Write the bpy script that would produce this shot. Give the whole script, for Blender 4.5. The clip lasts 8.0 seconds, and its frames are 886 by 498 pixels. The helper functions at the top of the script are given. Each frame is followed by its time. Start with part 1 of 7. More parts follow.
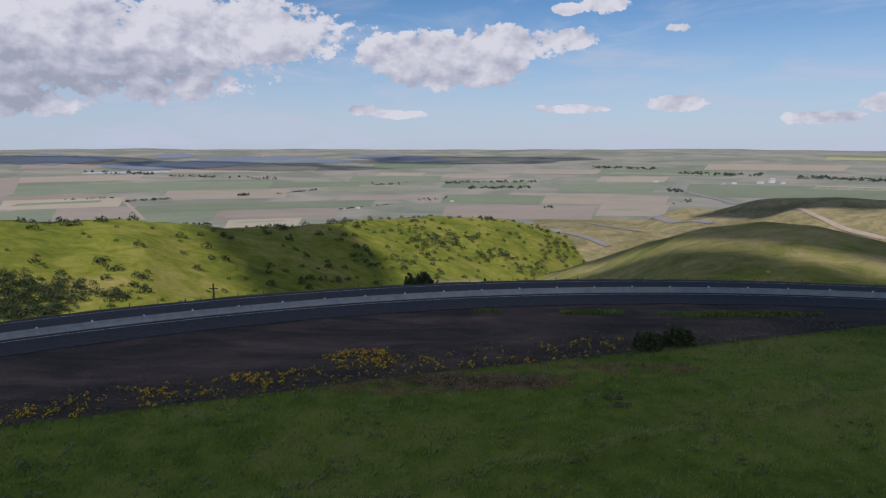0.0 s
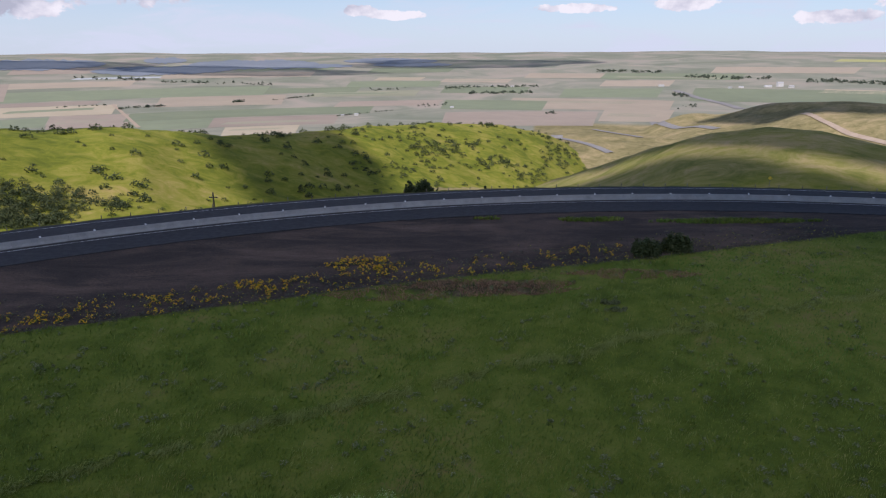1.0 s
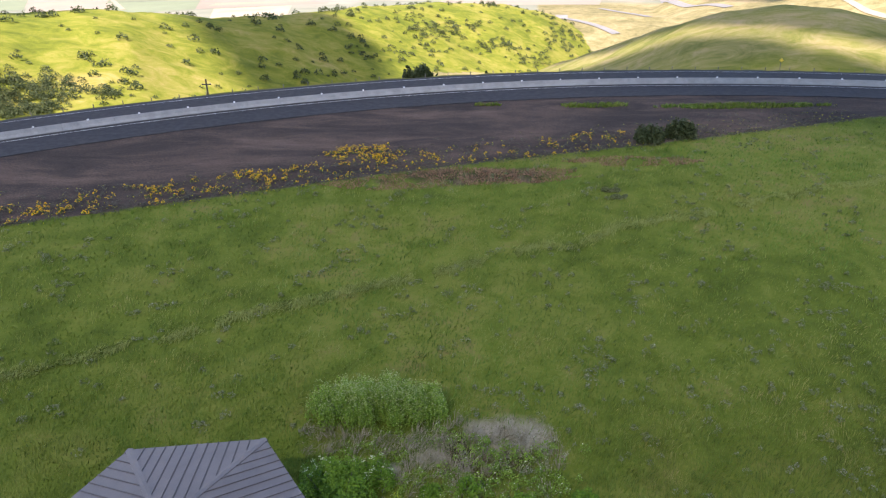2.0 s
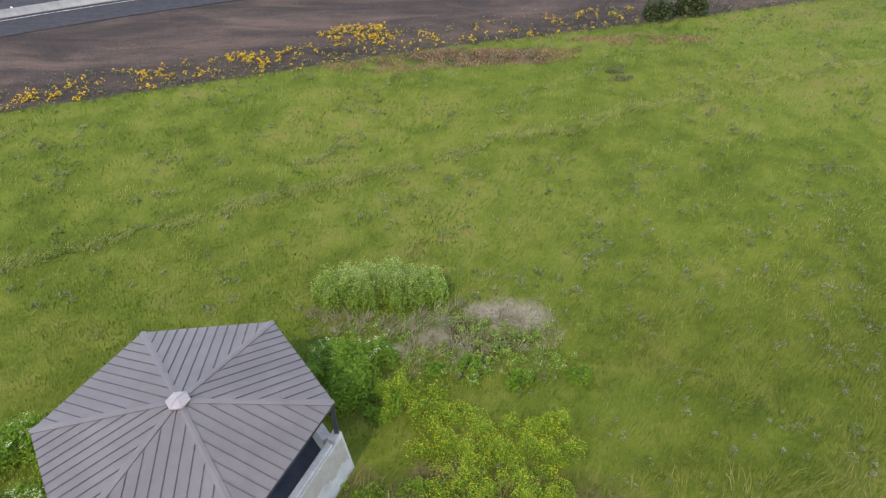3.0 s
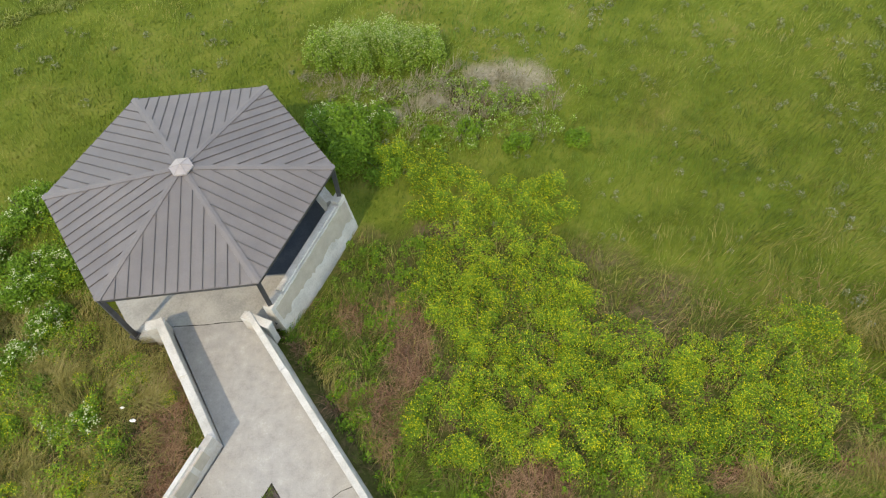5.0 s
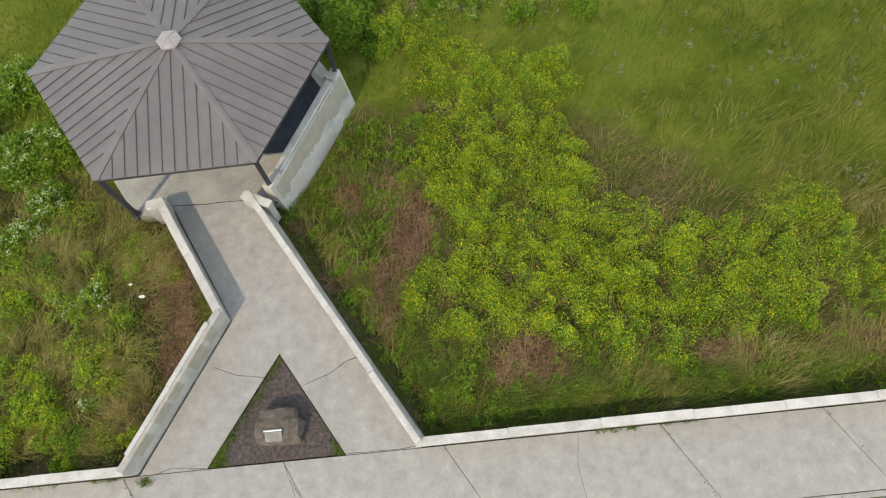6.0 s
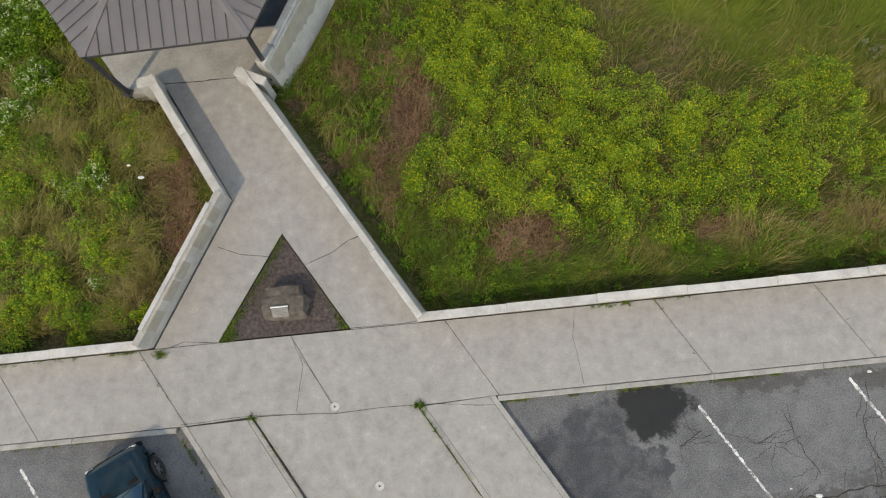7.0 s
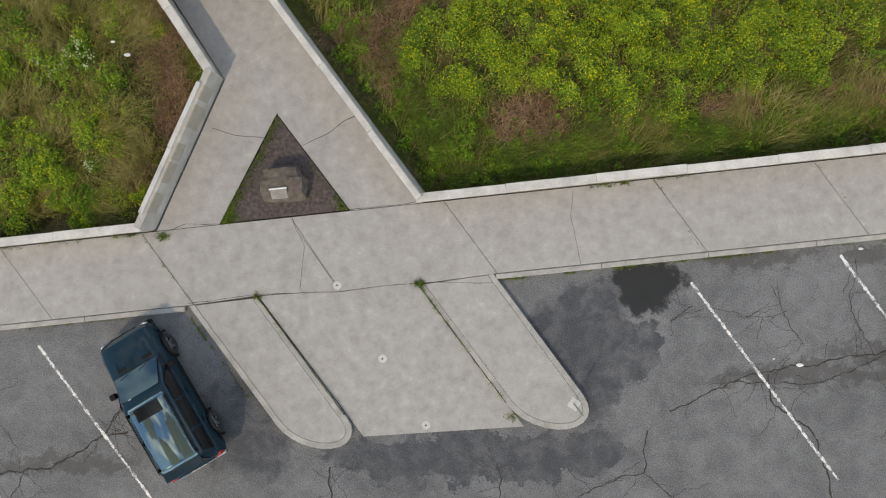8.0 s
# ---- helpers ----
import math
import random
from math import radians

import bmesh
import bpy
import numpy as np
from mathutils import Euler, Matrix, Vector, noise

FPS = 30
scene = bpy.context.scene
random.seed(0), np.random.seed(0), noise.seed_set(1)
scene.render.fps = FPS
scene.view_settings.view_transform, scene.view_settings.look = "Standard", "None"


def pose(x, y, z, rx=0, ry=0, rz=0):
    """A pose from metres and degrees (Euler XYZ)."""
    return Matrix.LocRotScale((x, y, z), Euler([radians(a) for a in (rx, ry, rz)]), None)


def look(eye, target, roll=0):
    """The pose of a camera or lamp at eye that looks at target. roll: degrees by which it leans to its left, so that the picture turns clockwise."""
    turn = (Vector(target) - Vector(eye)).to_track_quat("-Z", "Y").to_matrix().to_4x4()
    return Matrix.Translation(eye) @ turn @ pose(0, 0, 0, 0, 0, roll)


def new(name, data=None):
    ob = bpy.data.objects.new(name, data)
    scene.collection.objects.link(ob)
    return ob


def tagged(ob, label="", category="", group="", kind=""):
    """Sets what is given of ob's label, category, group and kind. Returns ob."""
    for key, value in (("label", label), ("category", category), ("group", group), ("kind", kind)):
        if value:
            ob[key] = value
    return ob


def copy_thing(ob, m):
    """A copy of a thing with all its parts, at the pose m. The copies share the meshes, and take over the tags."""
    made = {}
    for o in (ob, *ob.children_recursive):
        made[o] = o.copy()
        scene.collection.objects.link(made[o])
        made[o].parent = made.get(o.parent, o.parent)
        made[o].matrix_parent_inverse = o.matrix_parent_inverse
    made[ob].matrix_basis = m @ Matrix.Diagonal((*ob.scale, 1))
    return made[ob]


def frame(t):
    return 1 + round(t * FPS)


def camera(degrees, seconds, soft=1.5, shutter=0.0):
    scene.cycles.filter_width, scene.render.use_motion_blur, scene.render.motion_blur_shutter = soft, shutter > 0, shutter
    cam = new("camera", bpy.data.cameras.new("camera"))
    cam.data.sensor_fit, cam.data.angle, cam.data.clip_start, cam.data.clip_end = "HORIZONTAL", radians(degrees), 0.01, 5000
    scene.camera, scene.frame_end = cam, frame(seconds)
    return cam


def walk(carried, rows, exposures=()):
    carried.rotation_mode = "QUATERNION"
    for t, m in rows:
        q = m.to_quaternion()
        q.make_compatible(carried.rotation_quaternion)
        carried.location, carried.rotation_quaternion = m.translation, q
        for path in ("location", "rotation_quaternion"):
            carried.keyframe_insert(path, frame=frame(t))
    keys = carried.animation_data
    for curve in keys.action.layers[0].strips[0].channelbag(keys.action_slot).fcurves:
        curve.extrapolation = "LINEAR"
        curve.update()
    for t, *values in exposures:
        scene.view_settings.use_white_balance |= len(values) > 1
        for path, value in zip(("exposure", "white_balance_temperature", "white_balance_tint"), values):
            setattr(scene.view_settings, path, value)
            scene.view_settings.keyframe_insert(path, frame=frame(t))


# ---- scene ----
cam = camera(68.94, 8.0, soft=1.2)
walk(cam, [
    (0.0, pose(0, 0, 19.5, 80.800, 0.000, 0.000)),
    (0.5, pose(0, 0, 19.5, 77.337, 0.136, -0.014)),
    (1.0, pose(0, 0, 19.5, 72.635, 0.232, -0.042)),
    (1.5, pose(0, 0, 19.5, 67.732, 0.383, -0.091)),
    (3.0, pose(0, 0, 19.5, 52.676, 0.965, -0.343)),
    (3.5, pose(0, 0, 19.5, 47.584, 1.113, -0.513)),
    (4.0, pose(0, 0, 19.5, 42.380, 1.209, -0.652)),
    (4.5, pose(0, 0, 19.5, 37.203, 1.273, -0.819)),
    (6.0, pose(0, 0, 19.5, 21.209, 1.267, -1.053)),
    (6.5, pose(0, 0, 19.5, 15.863, 1.344, -1.139)),
    (7.0, pose(0, 0, 19.5, 10.550, 1.354, -1.275)),
    (7.5, pose(0, 0, 19.5, 5.247, 1.311, -1.462)),
    (8.0, pose(0, 0, 19.5, -0.012, 1.281, -1.597))],
    exposures=[(0.0, -0.23, 6050.0, 18.0), (0.5, -0.18, 6050.0, 18.0), (1.0, 0.17, 6200.0, 22.0), (1.5, 0.94, 6350.0, 21.5), (3.0, 2.38, 8000.0, 18.5), (3.5, 2.40, 8400.0, 16.5),
               (4.5, 2.42, 9000.0, 10.5), (6.0, 2.13, 9500.0, 11.0), (6.5, 1.90, 9500.0, 11.5), (8.0, 1.77, 9400.0, 13.5)])

# ---- world, sun ----
SUN_FROM = Vector((-0.34, -0.58, 0.76)).normalized()
elev = math.asin(SUN_FROM.z)
azim = math.atan2(SUN_FROM.x, SUN_FROM.y)

world = bpy.data.worlds.new("world")
world.use_nodes = True
scene.world = world


class Nodes:
    """Short hand for node trees."""

    def __init__(self, tree):
        self.t = tree
        tree.nodes.clear()

    def add(self, kind, **kw):
        n = self.t.nodes.new("ShaderNode" + kind)
        for k, v in kw.items():
            if k.startswith("i_"):
                n.inputs[int(k[2:])].default_value = v
            else:
                setattr(n, k, v)
        return n

    def link(self, a, b):
        self.t.links.new(a, b)

    def val(self, sock, v):
        if isinstance(v, (int, float, tuple)):
            sock.default_value = v
        else:
            self.t.links.new(v, sock)

    def math(self, op, a, b=0.0, c=0.0, clamp=False):
        n = self.add("Math", operation=op, use_clamp=clamp)
        for s, v in zip(n.inputs, (a, b, c)):
            self.val(s, v)
        return n.outputs[0]

    def vmath(self, op, a, b=(0.0, 0.0, 0.0)):
        n = self.add("VectorMath", operation=op)
        self.val(n.inputs[0], a)
        self.val(n.inputs[1], b)
        return n.outputs[1] if op in ("DOT_PRODUCT", "LENGTH") else n.outputs[0]

    def noise(self, vec, scale, detail=4.0, rough=0.55, dist=0.0):
        n = self.add("TexNoise")
        if vec is not None:
            self.val(n.inputs["Vector"], vec)
        n.inputs["Scale"].default_value = scale
        n.inputs["Detail"].default_value = detail
        n.inputs["Roughness"].default_value = rough
        n.inputs["Distortion"].default_value = dist
        return n.outputs[0]

    def ramp(self, fac, stops):
        n = self.add("ValToRGB")
        el = n.color_ramp.elements
        while len(el) < len(stops):
            el.new(0.5)
        for e, (p, c) in zip(el, stops):
            e.position = p
            e.color = (c, c, c, 1) if isinstance(c, (int, float)) else (*c, 1)
        self.val(n.inputs[0], fac)
        return n.outputs[0]

    def mix(self, fac, a, b, kind="MIX"):
        n = self.add("MixRGB", blend_type=kind)
        for s, v in zip(n.inputs, (fac, a, b)):
            if isinstance(v, tuple) and len(v) == 3:
                v = (*v, 1)
            self.val(s, v)
        return n.outputs[0]

    def step(self, v, lo, hi):
        n = self.add("MapRange", interpolation_type="SMOOTHSTEP")
        n.inputs[1].default_value, n.inputs[2].default_value = lo, hi
        self.val(n.inputs[0], v)
        return n.outputs[0]


def sky_world():
    n = Nodes(world.node_tree)
    sky = n.add("TexSky", sky_type="NISHITA", sun_disc=False, sun_elevation=elev, sun_rotation=azim,
                altitude=1000.0, air_density=1.0, dust_density=0.6, ozone_density=1.5)
    d = n.add("TexCoord").outputs["Generated"]
    sep = n.add("SeparateXYZ")
    n.link(d, sep.inputs[0])
    x, y, z = sep.outputs
    up = n.math("MAXIMUM", z, 0.004)
    # azimuth and elevation of a direction, in degrees
    az = n.math("MULTIPLY", n.math("ARCTAN2", x, y), 57.2958)
    el = n.math("MULTIPLY", n.math("ARCSINE", z), 57.2958)
    grain = n.add("CombineXYZ")
    n.link(az, grain.inputs[0])
    n.link(n.math("MULTIPLY", el, 1.35), grain.inputs[1])
    g = grain.outputs[0]
    puff = n.noise(g, 0.30, 9.0, 0.52, 0.2)
    fine = n.noise(g, 1.1, 6.0, 0.6)
    body = 0.0
    # cumulus banks: azimuth, elevation, half width, half height
    for a, e, wa, we in ((-23.5, 7.6, 10.0, 4.6), (-34.0, 6.6, 10.0, 4.2), (-17.0, 9.0, 10.5, 3.2), (-30.0, 8.6, 9.0, 4.2), (-1.0, 7.4, 8.0, 2.3),
                         (5.5, 8.4, 6.5, 1.7), (9.5, 8.7, 3.8, 1.0), (1.0, 6.4, 7.5, 2.0), (13.8, 11.4, 2.4, 0.9), (19.5, 3.3, 2.6, 0.75), (30.0, 2.0, 3.2, 0.6), (36.0, 3.0, 4.0, 0.9),
                         (-7.0, 2.9, 1.8, 0.5), (-4.0, 2.6, 3.0, 0.45), (10.5, 11.0, 1.4, 0.5), (19.3, 9.2, 1.3, 0.45), (11.0, 3.0, 3.6, 0.42),
                         (-34.0, 3.2, 6.0, 1.4), (-75.0, 14.0, 22.0, 7.0), (70.0, 16.0, 20.0, 6.0), (150.0, 22.0, 25.0, 9.0), (-140.0, 20.0, 25.0, 8.0)):
        u = n.math("DIVIDE", n.math("SUBTRACT", az, a), wa)
        v = n.math("DIVIDE", n.math("SUBTRACT", el, e), we)
        q = n.math("SUBTRACT", 1.0, n.math("ADD", n.math("MULTIPLY", u, u), n.math("MULTIPLY", v, v)))
        body = n.math("MAXIMUM", body, q) if body else n.math("MAXIMUM", q, -1.0)
    dens = n.math("ADD", n.math("MULTIPLY", body, 0.85), n.math("MULTIPLY", n.math("SUBTRACT", puff, 0.50), 2.1))
    dens = n.math("ADD", dens, n.math("MULTIPLY", n.math("SUBTRACT", fine, 0.5), 1.5))
    cover = n.step(dens, 0.10, 0.34)
    # thin high veil
    veil = n.add("CombineXYZ")
    n.link(n.math("MULTIPLY", az, 0.35), veil.inputs[0])
    n.link(n.math("MULTIPLY", el, 1.6), veil.inputs[1])
    thin = n.math("MULTIPLY", n.step(n.noise(veil.outputs[0], 0.28, 8.0, 0.6, 0.6), 0.44, 0.80), 0.5)
    low = n.math("MULTIPLY", n.step(el, 13.0, -1.0), 0.80)
    thin = n.math("ADD", thin, low, clamp=True)
    # cloud tone: bright crowns, greyer bellies
    # lit from above and behind: compare with the cloud a little higher
    above = n.noise(n.vmath("ADD", g, (-0.5, 1.1, 0.0)), 0.30, 9.0, 0.52, 0.2)
    tone = n.math("ADD", n.math("MULTIPLY", n.math("SUBTRACT", puff, above), 1.7), n.math("MULTIPLY", fine, 0.42))
    tone = n.math("ADD", tone, n.math("ADD", 0.10, n.math("MULTIPLY", n.step(el, 4.0, 10.5), 0.22)))
    # the left bank's broad grey belly
    tone = n.math("SUBTRACT", tone, n.math("MULTIPLY", n.math("MULTIPLY", n.step(el, 8.5, 5.0), n.step(az, -13.0, -27.0)), 0.26))
    tone = n.math("ADD", tone, n.math("MULTIPLY", n.step(el, 4.5, 2.5), 0.22))
    white = n.ramp(tone, [(0.0, (4.6, 4.9, 5.6)), (0.28, (6.4, 6.6, 7.2)), (0.6, (9.0, 9.0, 9.1))])
    deep = n.mix(1.0, sky.outputs[0], (0.70, 1.0, 1.14), "MULTIPLY")
    c = n.mix(thin, deep, (6.6, 7.3, 8.2))
    c = n.mix(cover, c, white)
    # broken cloud overhead
    plane = n.add("CombineXYZ")
    n.link(n.math("DIVIDE", x, up), plane.inputs[0])
    n.link(n.math("DIVIDE", y, up), plane.inputs[1])
    over = n.noise(plane.outputs[0], 6.5, 8.0, 0.58, 0.3)
    high = n.math("MULTIPLY", n.step(over, 0.49, 0.56), n.step(z, 0.72, 0.86))
    c = n.mix(high, c, n.ramp(over, [(0.50, (2.6, 3.0, 3.8)), (0.64, (6.8, 7.0, 7.5))]))
    bg = n.add("Background")
    n.link(c, bg.inputs[0])
    bg.inputs[1].default_value = 0.087
    out = n.add("OutputWorld")
    n.link(bg.outputs[0], out.inputs[0])


sky_world()

sun = new("sun", bpy.data.lights.new("sun", "SUN"))
sun.data.energy, sun.data.angle, sun.data.color = 4.8, radians(1.0), (1.0, 0.95, 0.87)
sun.matrix_world = look(SUN_FROM * 100, (0, 0, 0))


# ---- materials ----
def material(name, stops, scale=1.0, rough=0.8, bump=0.2, metal=0.0, fine=None, coords="Object", patch=0.12, spread=0.12, random=0.0, coat=0.0, bump_at=None, swirl=0.0):
    """A grained surface: a ramp over noise, broad blotches over it, relief. random: how much single pieces differ in tone."""
    m = bpy.data.materials.new(name)
    m.use_nodes = True
    n = Nodes(m.node_tree)
    p = n.add("TexCoord").outputs[coords]
    a = n.noise(p, scale, 6.0, 0.6)
    b = n.noise(p, fine or scale * 7.0, 5.0, 0.65)
    broad = n.noise(p, scale * patch, 4.0, 0.6, 0.4)
    f = n.math("ADD", n.math("MULTIPLY", a, 0.6), n.math("MULTIPLY", b, 0.4))
    c = n.ramp(n.step(f, 0.3, 0.7), stops)
    tone = n.math("ADD", 1.0 - spread, n.math("MULTIPLY", broad, 2 * spread))
    if swirl:
        tone = n.math("ADD", tone, n.math("MULTIPLY", n.math("SUBTRACT", n.step(n.noise(p, 1.3, 9.0, 0.72, 2.8), 0.45, 0.72), 0.35), swirl))
    if random:
        r = n.add("ObjectInfo").outputs["Random"]
        tone = n.math("ADD", tone, n.math("MULTIPLY", n.math("SUBTRACT", r, 0.5), random))
    c = n.mix(1.0, c, n.ramp(tone, [(0.0, 0.0), (1.0, 1.0)]), "MULTIPLY") if spread + random > 0 else c
    bs = n.add("BsdfPrincipled")
    n.link(c, bs.inputs["Base Color"])
    n.val(bs.inputs["Roughness"], n.math("ADD", rough - 0.08, n.math("MULTIPLY", b, 0.16)))
    bs.inputs["Metallic"].default_value = metal
    bs.inputs["Specular IOR Level"].default_value = 0.5 if rough < 0.8 else 0.2
    bs.inputs["Coat Weight"].default_value = coat
    if bump:
        bp = n.add("Bump")
        bp.inputs["Strength"].default_value = bump
        bp.inputs["Distance"].default_value = bump_at or 0.02
        n.link(f, bp.inputs["Height"])
        n.link(bp.outputs[0], bs.inputs["Normal"])
    out = n.add("OutputMaterial")
    n.link(bs.outputs[0], out.inputs[0])
    return m


def leafy(name, stops, rough=0.6, size=0.35, translucent=0.25, own=0.48, tint=None):
    """Foliage: each leaf or blade takes its own tone, and patches of them differ."""
    m = bpy.data.materials.new(name)
    m.use_nodes = True
    n = Nodes(m.node_tree)
    isl = n.add("NewGeometry").outputs["Random Per Island"]
    p = n.add("TexCoord").outputs["Object"]
    patches = n.math("ADD", n.math("MULTIPLY", n.step(n.noise(p, size, 4.0), 0.32, 0.68), 0.28), n.math("MULTIPLY", n.step(n.noise(p, size * 5.5, 3.0), 0.32, 0.68), 0.24))
    f = n.math("ADD", n.math("MULTIPLY", isl, own), n.math("MULTIPLY", patches, (1.0 - own) / 0.52))
    c = n.ramp(f, stops)
    if tint:
        warm = n.step(n.noise(n.vmath("ADD", p, (31.0, 17.0, 0.0)), 0.09, 6.0, 0.65, 0.8), 0.50, 0.70)
        c = n.mix(n.math("MULTIPLY", warm, 0.75), c, n.mix(1.0, c, (1.22, 0.93, 1.25), "MULTIPLY"))
        c = n.mix(n.step(n.noise(p, 0.055, 5.0, 0.6, 0.6), 0.42, 0.66), c, n.mix(1.0, c, tint, "MULTIPLY"))
    bs = n.add("BsdfPrincipled")
    n.link(c, bs.inputs["Base Color"])
    bs.inputs["Roughness"].default_value = rough
    bs.inputs["Specular IOR Level"].default_value = 0.25
    tr = n.add("BsdfTranslucent")
    n.link(c, tr.inputs[0])
    mx = n.add("MixShader")
    mx.inputs[0].default_value = translucent
    n.link(bs.outputs[0], mx.inputs[1])
    n.link(tr.outputs[0], mx.inputs[2])
    out = n.add("OutputMaterial")
    n.link(mx.outputs[0], out.inputs[0])
    return m


def glossy(name, color, rough, metal=0.0, coat=0.0, spec=0.5):
    m = bpy.data.materials.new(name)
    m.use_nodes = True
    n = Nodes(m.node_tree)
    bs = n.add("BsdfPrincipled")
    dirt = n.noise(n.add("TexCoord").outputs["Object"], 6.0, 5.0)
    n.link(n.mix(dirt, color, tuple(0.9 * c + 0.006 for c in color)), bs.inputs["Base Color"])
    n.val(bs.inputs["Roughness"], n.math("ADD", rough, n.math("MULTIPLY", dirt, 0.05)))
    bs.inputs["Metallic"].default_value = metal
    bs.inputs["Coat Weight"].default_value = coat
    bs.inputs["Coat Roughness"].default_value = 0.04
    bs.inputs["Specular IOR Level"].default_value = spec
    out = n.add("OutputMaterial")
    n.link(bs.outputs[0], out.inputs[0])
    return m


# ---- mesh helpers ----
def part(name, bm, mat, parent=None, label="", smooth=False):
    me = bpy.data.meshes.new(name)
    bm.normal_update()
    bm.to_mesh(me)
    bm.free()
    if smooth:
        me.shade_smooth()
    me.materials.append(mat)
    ob = new(name, me)
    ob.parent = parent
    return tagged(ob, label)


def thing(name, place=(0, 0, 0), label="", category="", group="", kind="", turn=0.0):
    ob = new(name)
    ob.empty_display_size = 0.3
    ob.matrix_basis = pose(*place, 0, 0, turn)
    return tagged(ob, label, category, group, kind)


def arrays(name, verts, faces, mat, parent=None):
    """A mesh out of numpy arrays: verts (n, 3), faces (m, 3 or 4)."""
    me = bpy.data.meshes.new(name)
    k = faces.shape[1]
    me.vertices.add(len(verts))
    me.vertices.foreach_set("co", np.ascontiguousarray(verts, dtype=np.float32).ravel())
    me.loops.add(faces.size)
    me.loops.foreach_set("vertex_index", np.ascontiguousarray(faces, dtype=np.int32).ravel())
    me.polygons.add(len(faces))
    me.polygons.foreach_set("loop_start", np.arange(len(faces), dtype=np.int32) * k)
    me.update(calc_edges=True)
    me.validate()
    me.materials.append(mat)
    ob = new(name, me)
    ob.parent = parent
    return ob


def prism(bm, poly, z0, z1, bevel=0.0):
    """An upright prism over a polygon (counter-clockwise), its upper edges bevelled."""
    lo = [bm.verts.new((x, y, z0)) for x, y in poly]
    hi = [bm.verts.new((x, y, z1)) for x, y in poly]
    bm.faces.new(lo[::-1])
    top = bm.faces.new(hi)
    k = len(poly)
    for i in range(k):
        bm.faces.new((lo[i], lo[(i + 1) % k], hi[(i + 1) % k], hi[i]))
    if bevel:
        bmesh.ops.bevel(bm, geom=list(top.edges), offset=bevel, segments=2, affect="EDGES", profile=0.5)
    return bm


def box(bm, x0, x1, y0, y1, z0, z1, bevel=0.0, m=None):
    r = bmesh.ops.create_cube(bm, size=1.0)
    bmesh.ops.transform(bm, verts=r["verts"], matrix=Matrix.LocRotScale(((x0 + x1) / 2, (y0 + y1) / 2, (z0 + z1) / 2), None, (x1 - x0, y1 - y0, z1 - z0)))
    vs = r["verts"]
    if bevel:
        e = list({e for v in vs for e in v.link_edges})
        out = bmesh.ops.bevel(bm, geom=e, offset=bevel, segments=2, affect="EDGES", profile=0.5)
        vs = list({v for f in out["faces"] for v in f.verts} | {v for v in vs if v.is_valid})
    if m is not None:
        bmesh.ops.transform(bm, verts=vs, matrix=m)
    return bm


def rod(bm, a, b, r, r2=None, sides=8):
    a, b = Vector(a), Vector(b)
    d = b - a
    m = Matrix.Translation((a + b) / 2) @ d.to_track_quat("Z", "Y").to_matrix().to_4x4()
    bmesh.ops.create_cone(bm, cap_ends=True, segments=sides, radius1=r, radius2=r if r2 is None else r2, depth=d.length, matrix=m)
    return bm


def loft(sections, close=True):
    bm = bmesh.new()
    rings = [[bm.verts.new(p) for p in s] for s in sections]
    k = len(rings[0])
    for a, b in zip(rings, rings[1:]):
        for i in range(k):
            bm.faces.new((a[i], a[(i + 1) % k], b[(i + 1) % k], b[i]))
    if close:
        bm.faces.new(rings[0][::-1])
        bm.faces.new(rings[-1])
    bmesh.ops.recalc_face_normals(bm, faces=bm.faces)
    return bm


def inset(poly, d):
    """The convex polygon, counter-clockwise, pulled in by d."""
    out = []
    k = len(poly)
    for i in range(k):
        p, q, r = Vector(poly[i - 1]), Vector(poly[i]), Vector(poly[(i + 1) % k])
        e, f = (q - p).normalized(), (r - q).normalized()
        n1, n2 = Vector((-e.y, e.x)), Vector((-f.y, f.x))
        out.append(tuple(q + (n1 + n2) * (d / max(0.25, 1 + n1.dot(n2)))))
    return out


# ---- terrain ----
EYE = 19.5


# crests: azimuth to the right of north, and elevation seen from the lookout, in degrees
SPUR_A, SPUR_E = (-43.6, -34.6, -27.2, -18.7, -11.2, -1.2, 4.8, 8.8, 11.8, 13.8, 20.5), (-4.6, -5.39, -5.91, -6.86, -6.86, -6.29, -6.52, -7.16, -8.47, -9.87, -12.35)
HILL_A, HILL_E = (3.9, 8.2, 13.3, 18.0, 22.4, 26.5, 30.4, 34.8, 42.1), (-14.12, -11.79, -9.89, -8.14, -6.75, -6.13, -6.17, -7.12, -7.94)
BROWN_A, BROWN_E = (10.8, 14.7, 17.9, 22.3, 28.4, 34.5, 44.3), (-8.25, -7.4, -6.09, -5.27, -4.26, -3.67, -2.9)


def smooth(t):
    t = np.clip(t, 0, 1)
    return t * t * (3 - 2 * t)


def lumps(x, y, size, seed):
    """Cheap smooth relief of about -1 to 1."""
    r = np.random.RandomState(seed)
    z = 0
    for k in range(7):
        a, p = r.uniform(0, 6.28), r.uniform(0, 6.28)
        f = 2 * math.pi / size * r.uniform(0.6, 1.9)
        z = z + np.sin((x * math.cos(a) + y * math.sin(a)) * f + p + 1.2 * np.sin((y * math.cos(a) - x * math.sin(a)) * f * 0.6 + p * 2)) / 4.5
    return z


def valley(r):
    drop = np.radians(0.42 + 6.9 * np.clip((4900 - r) / 3800, 0, 1) ** 2)
    return EYE - r * np.tan(drop)


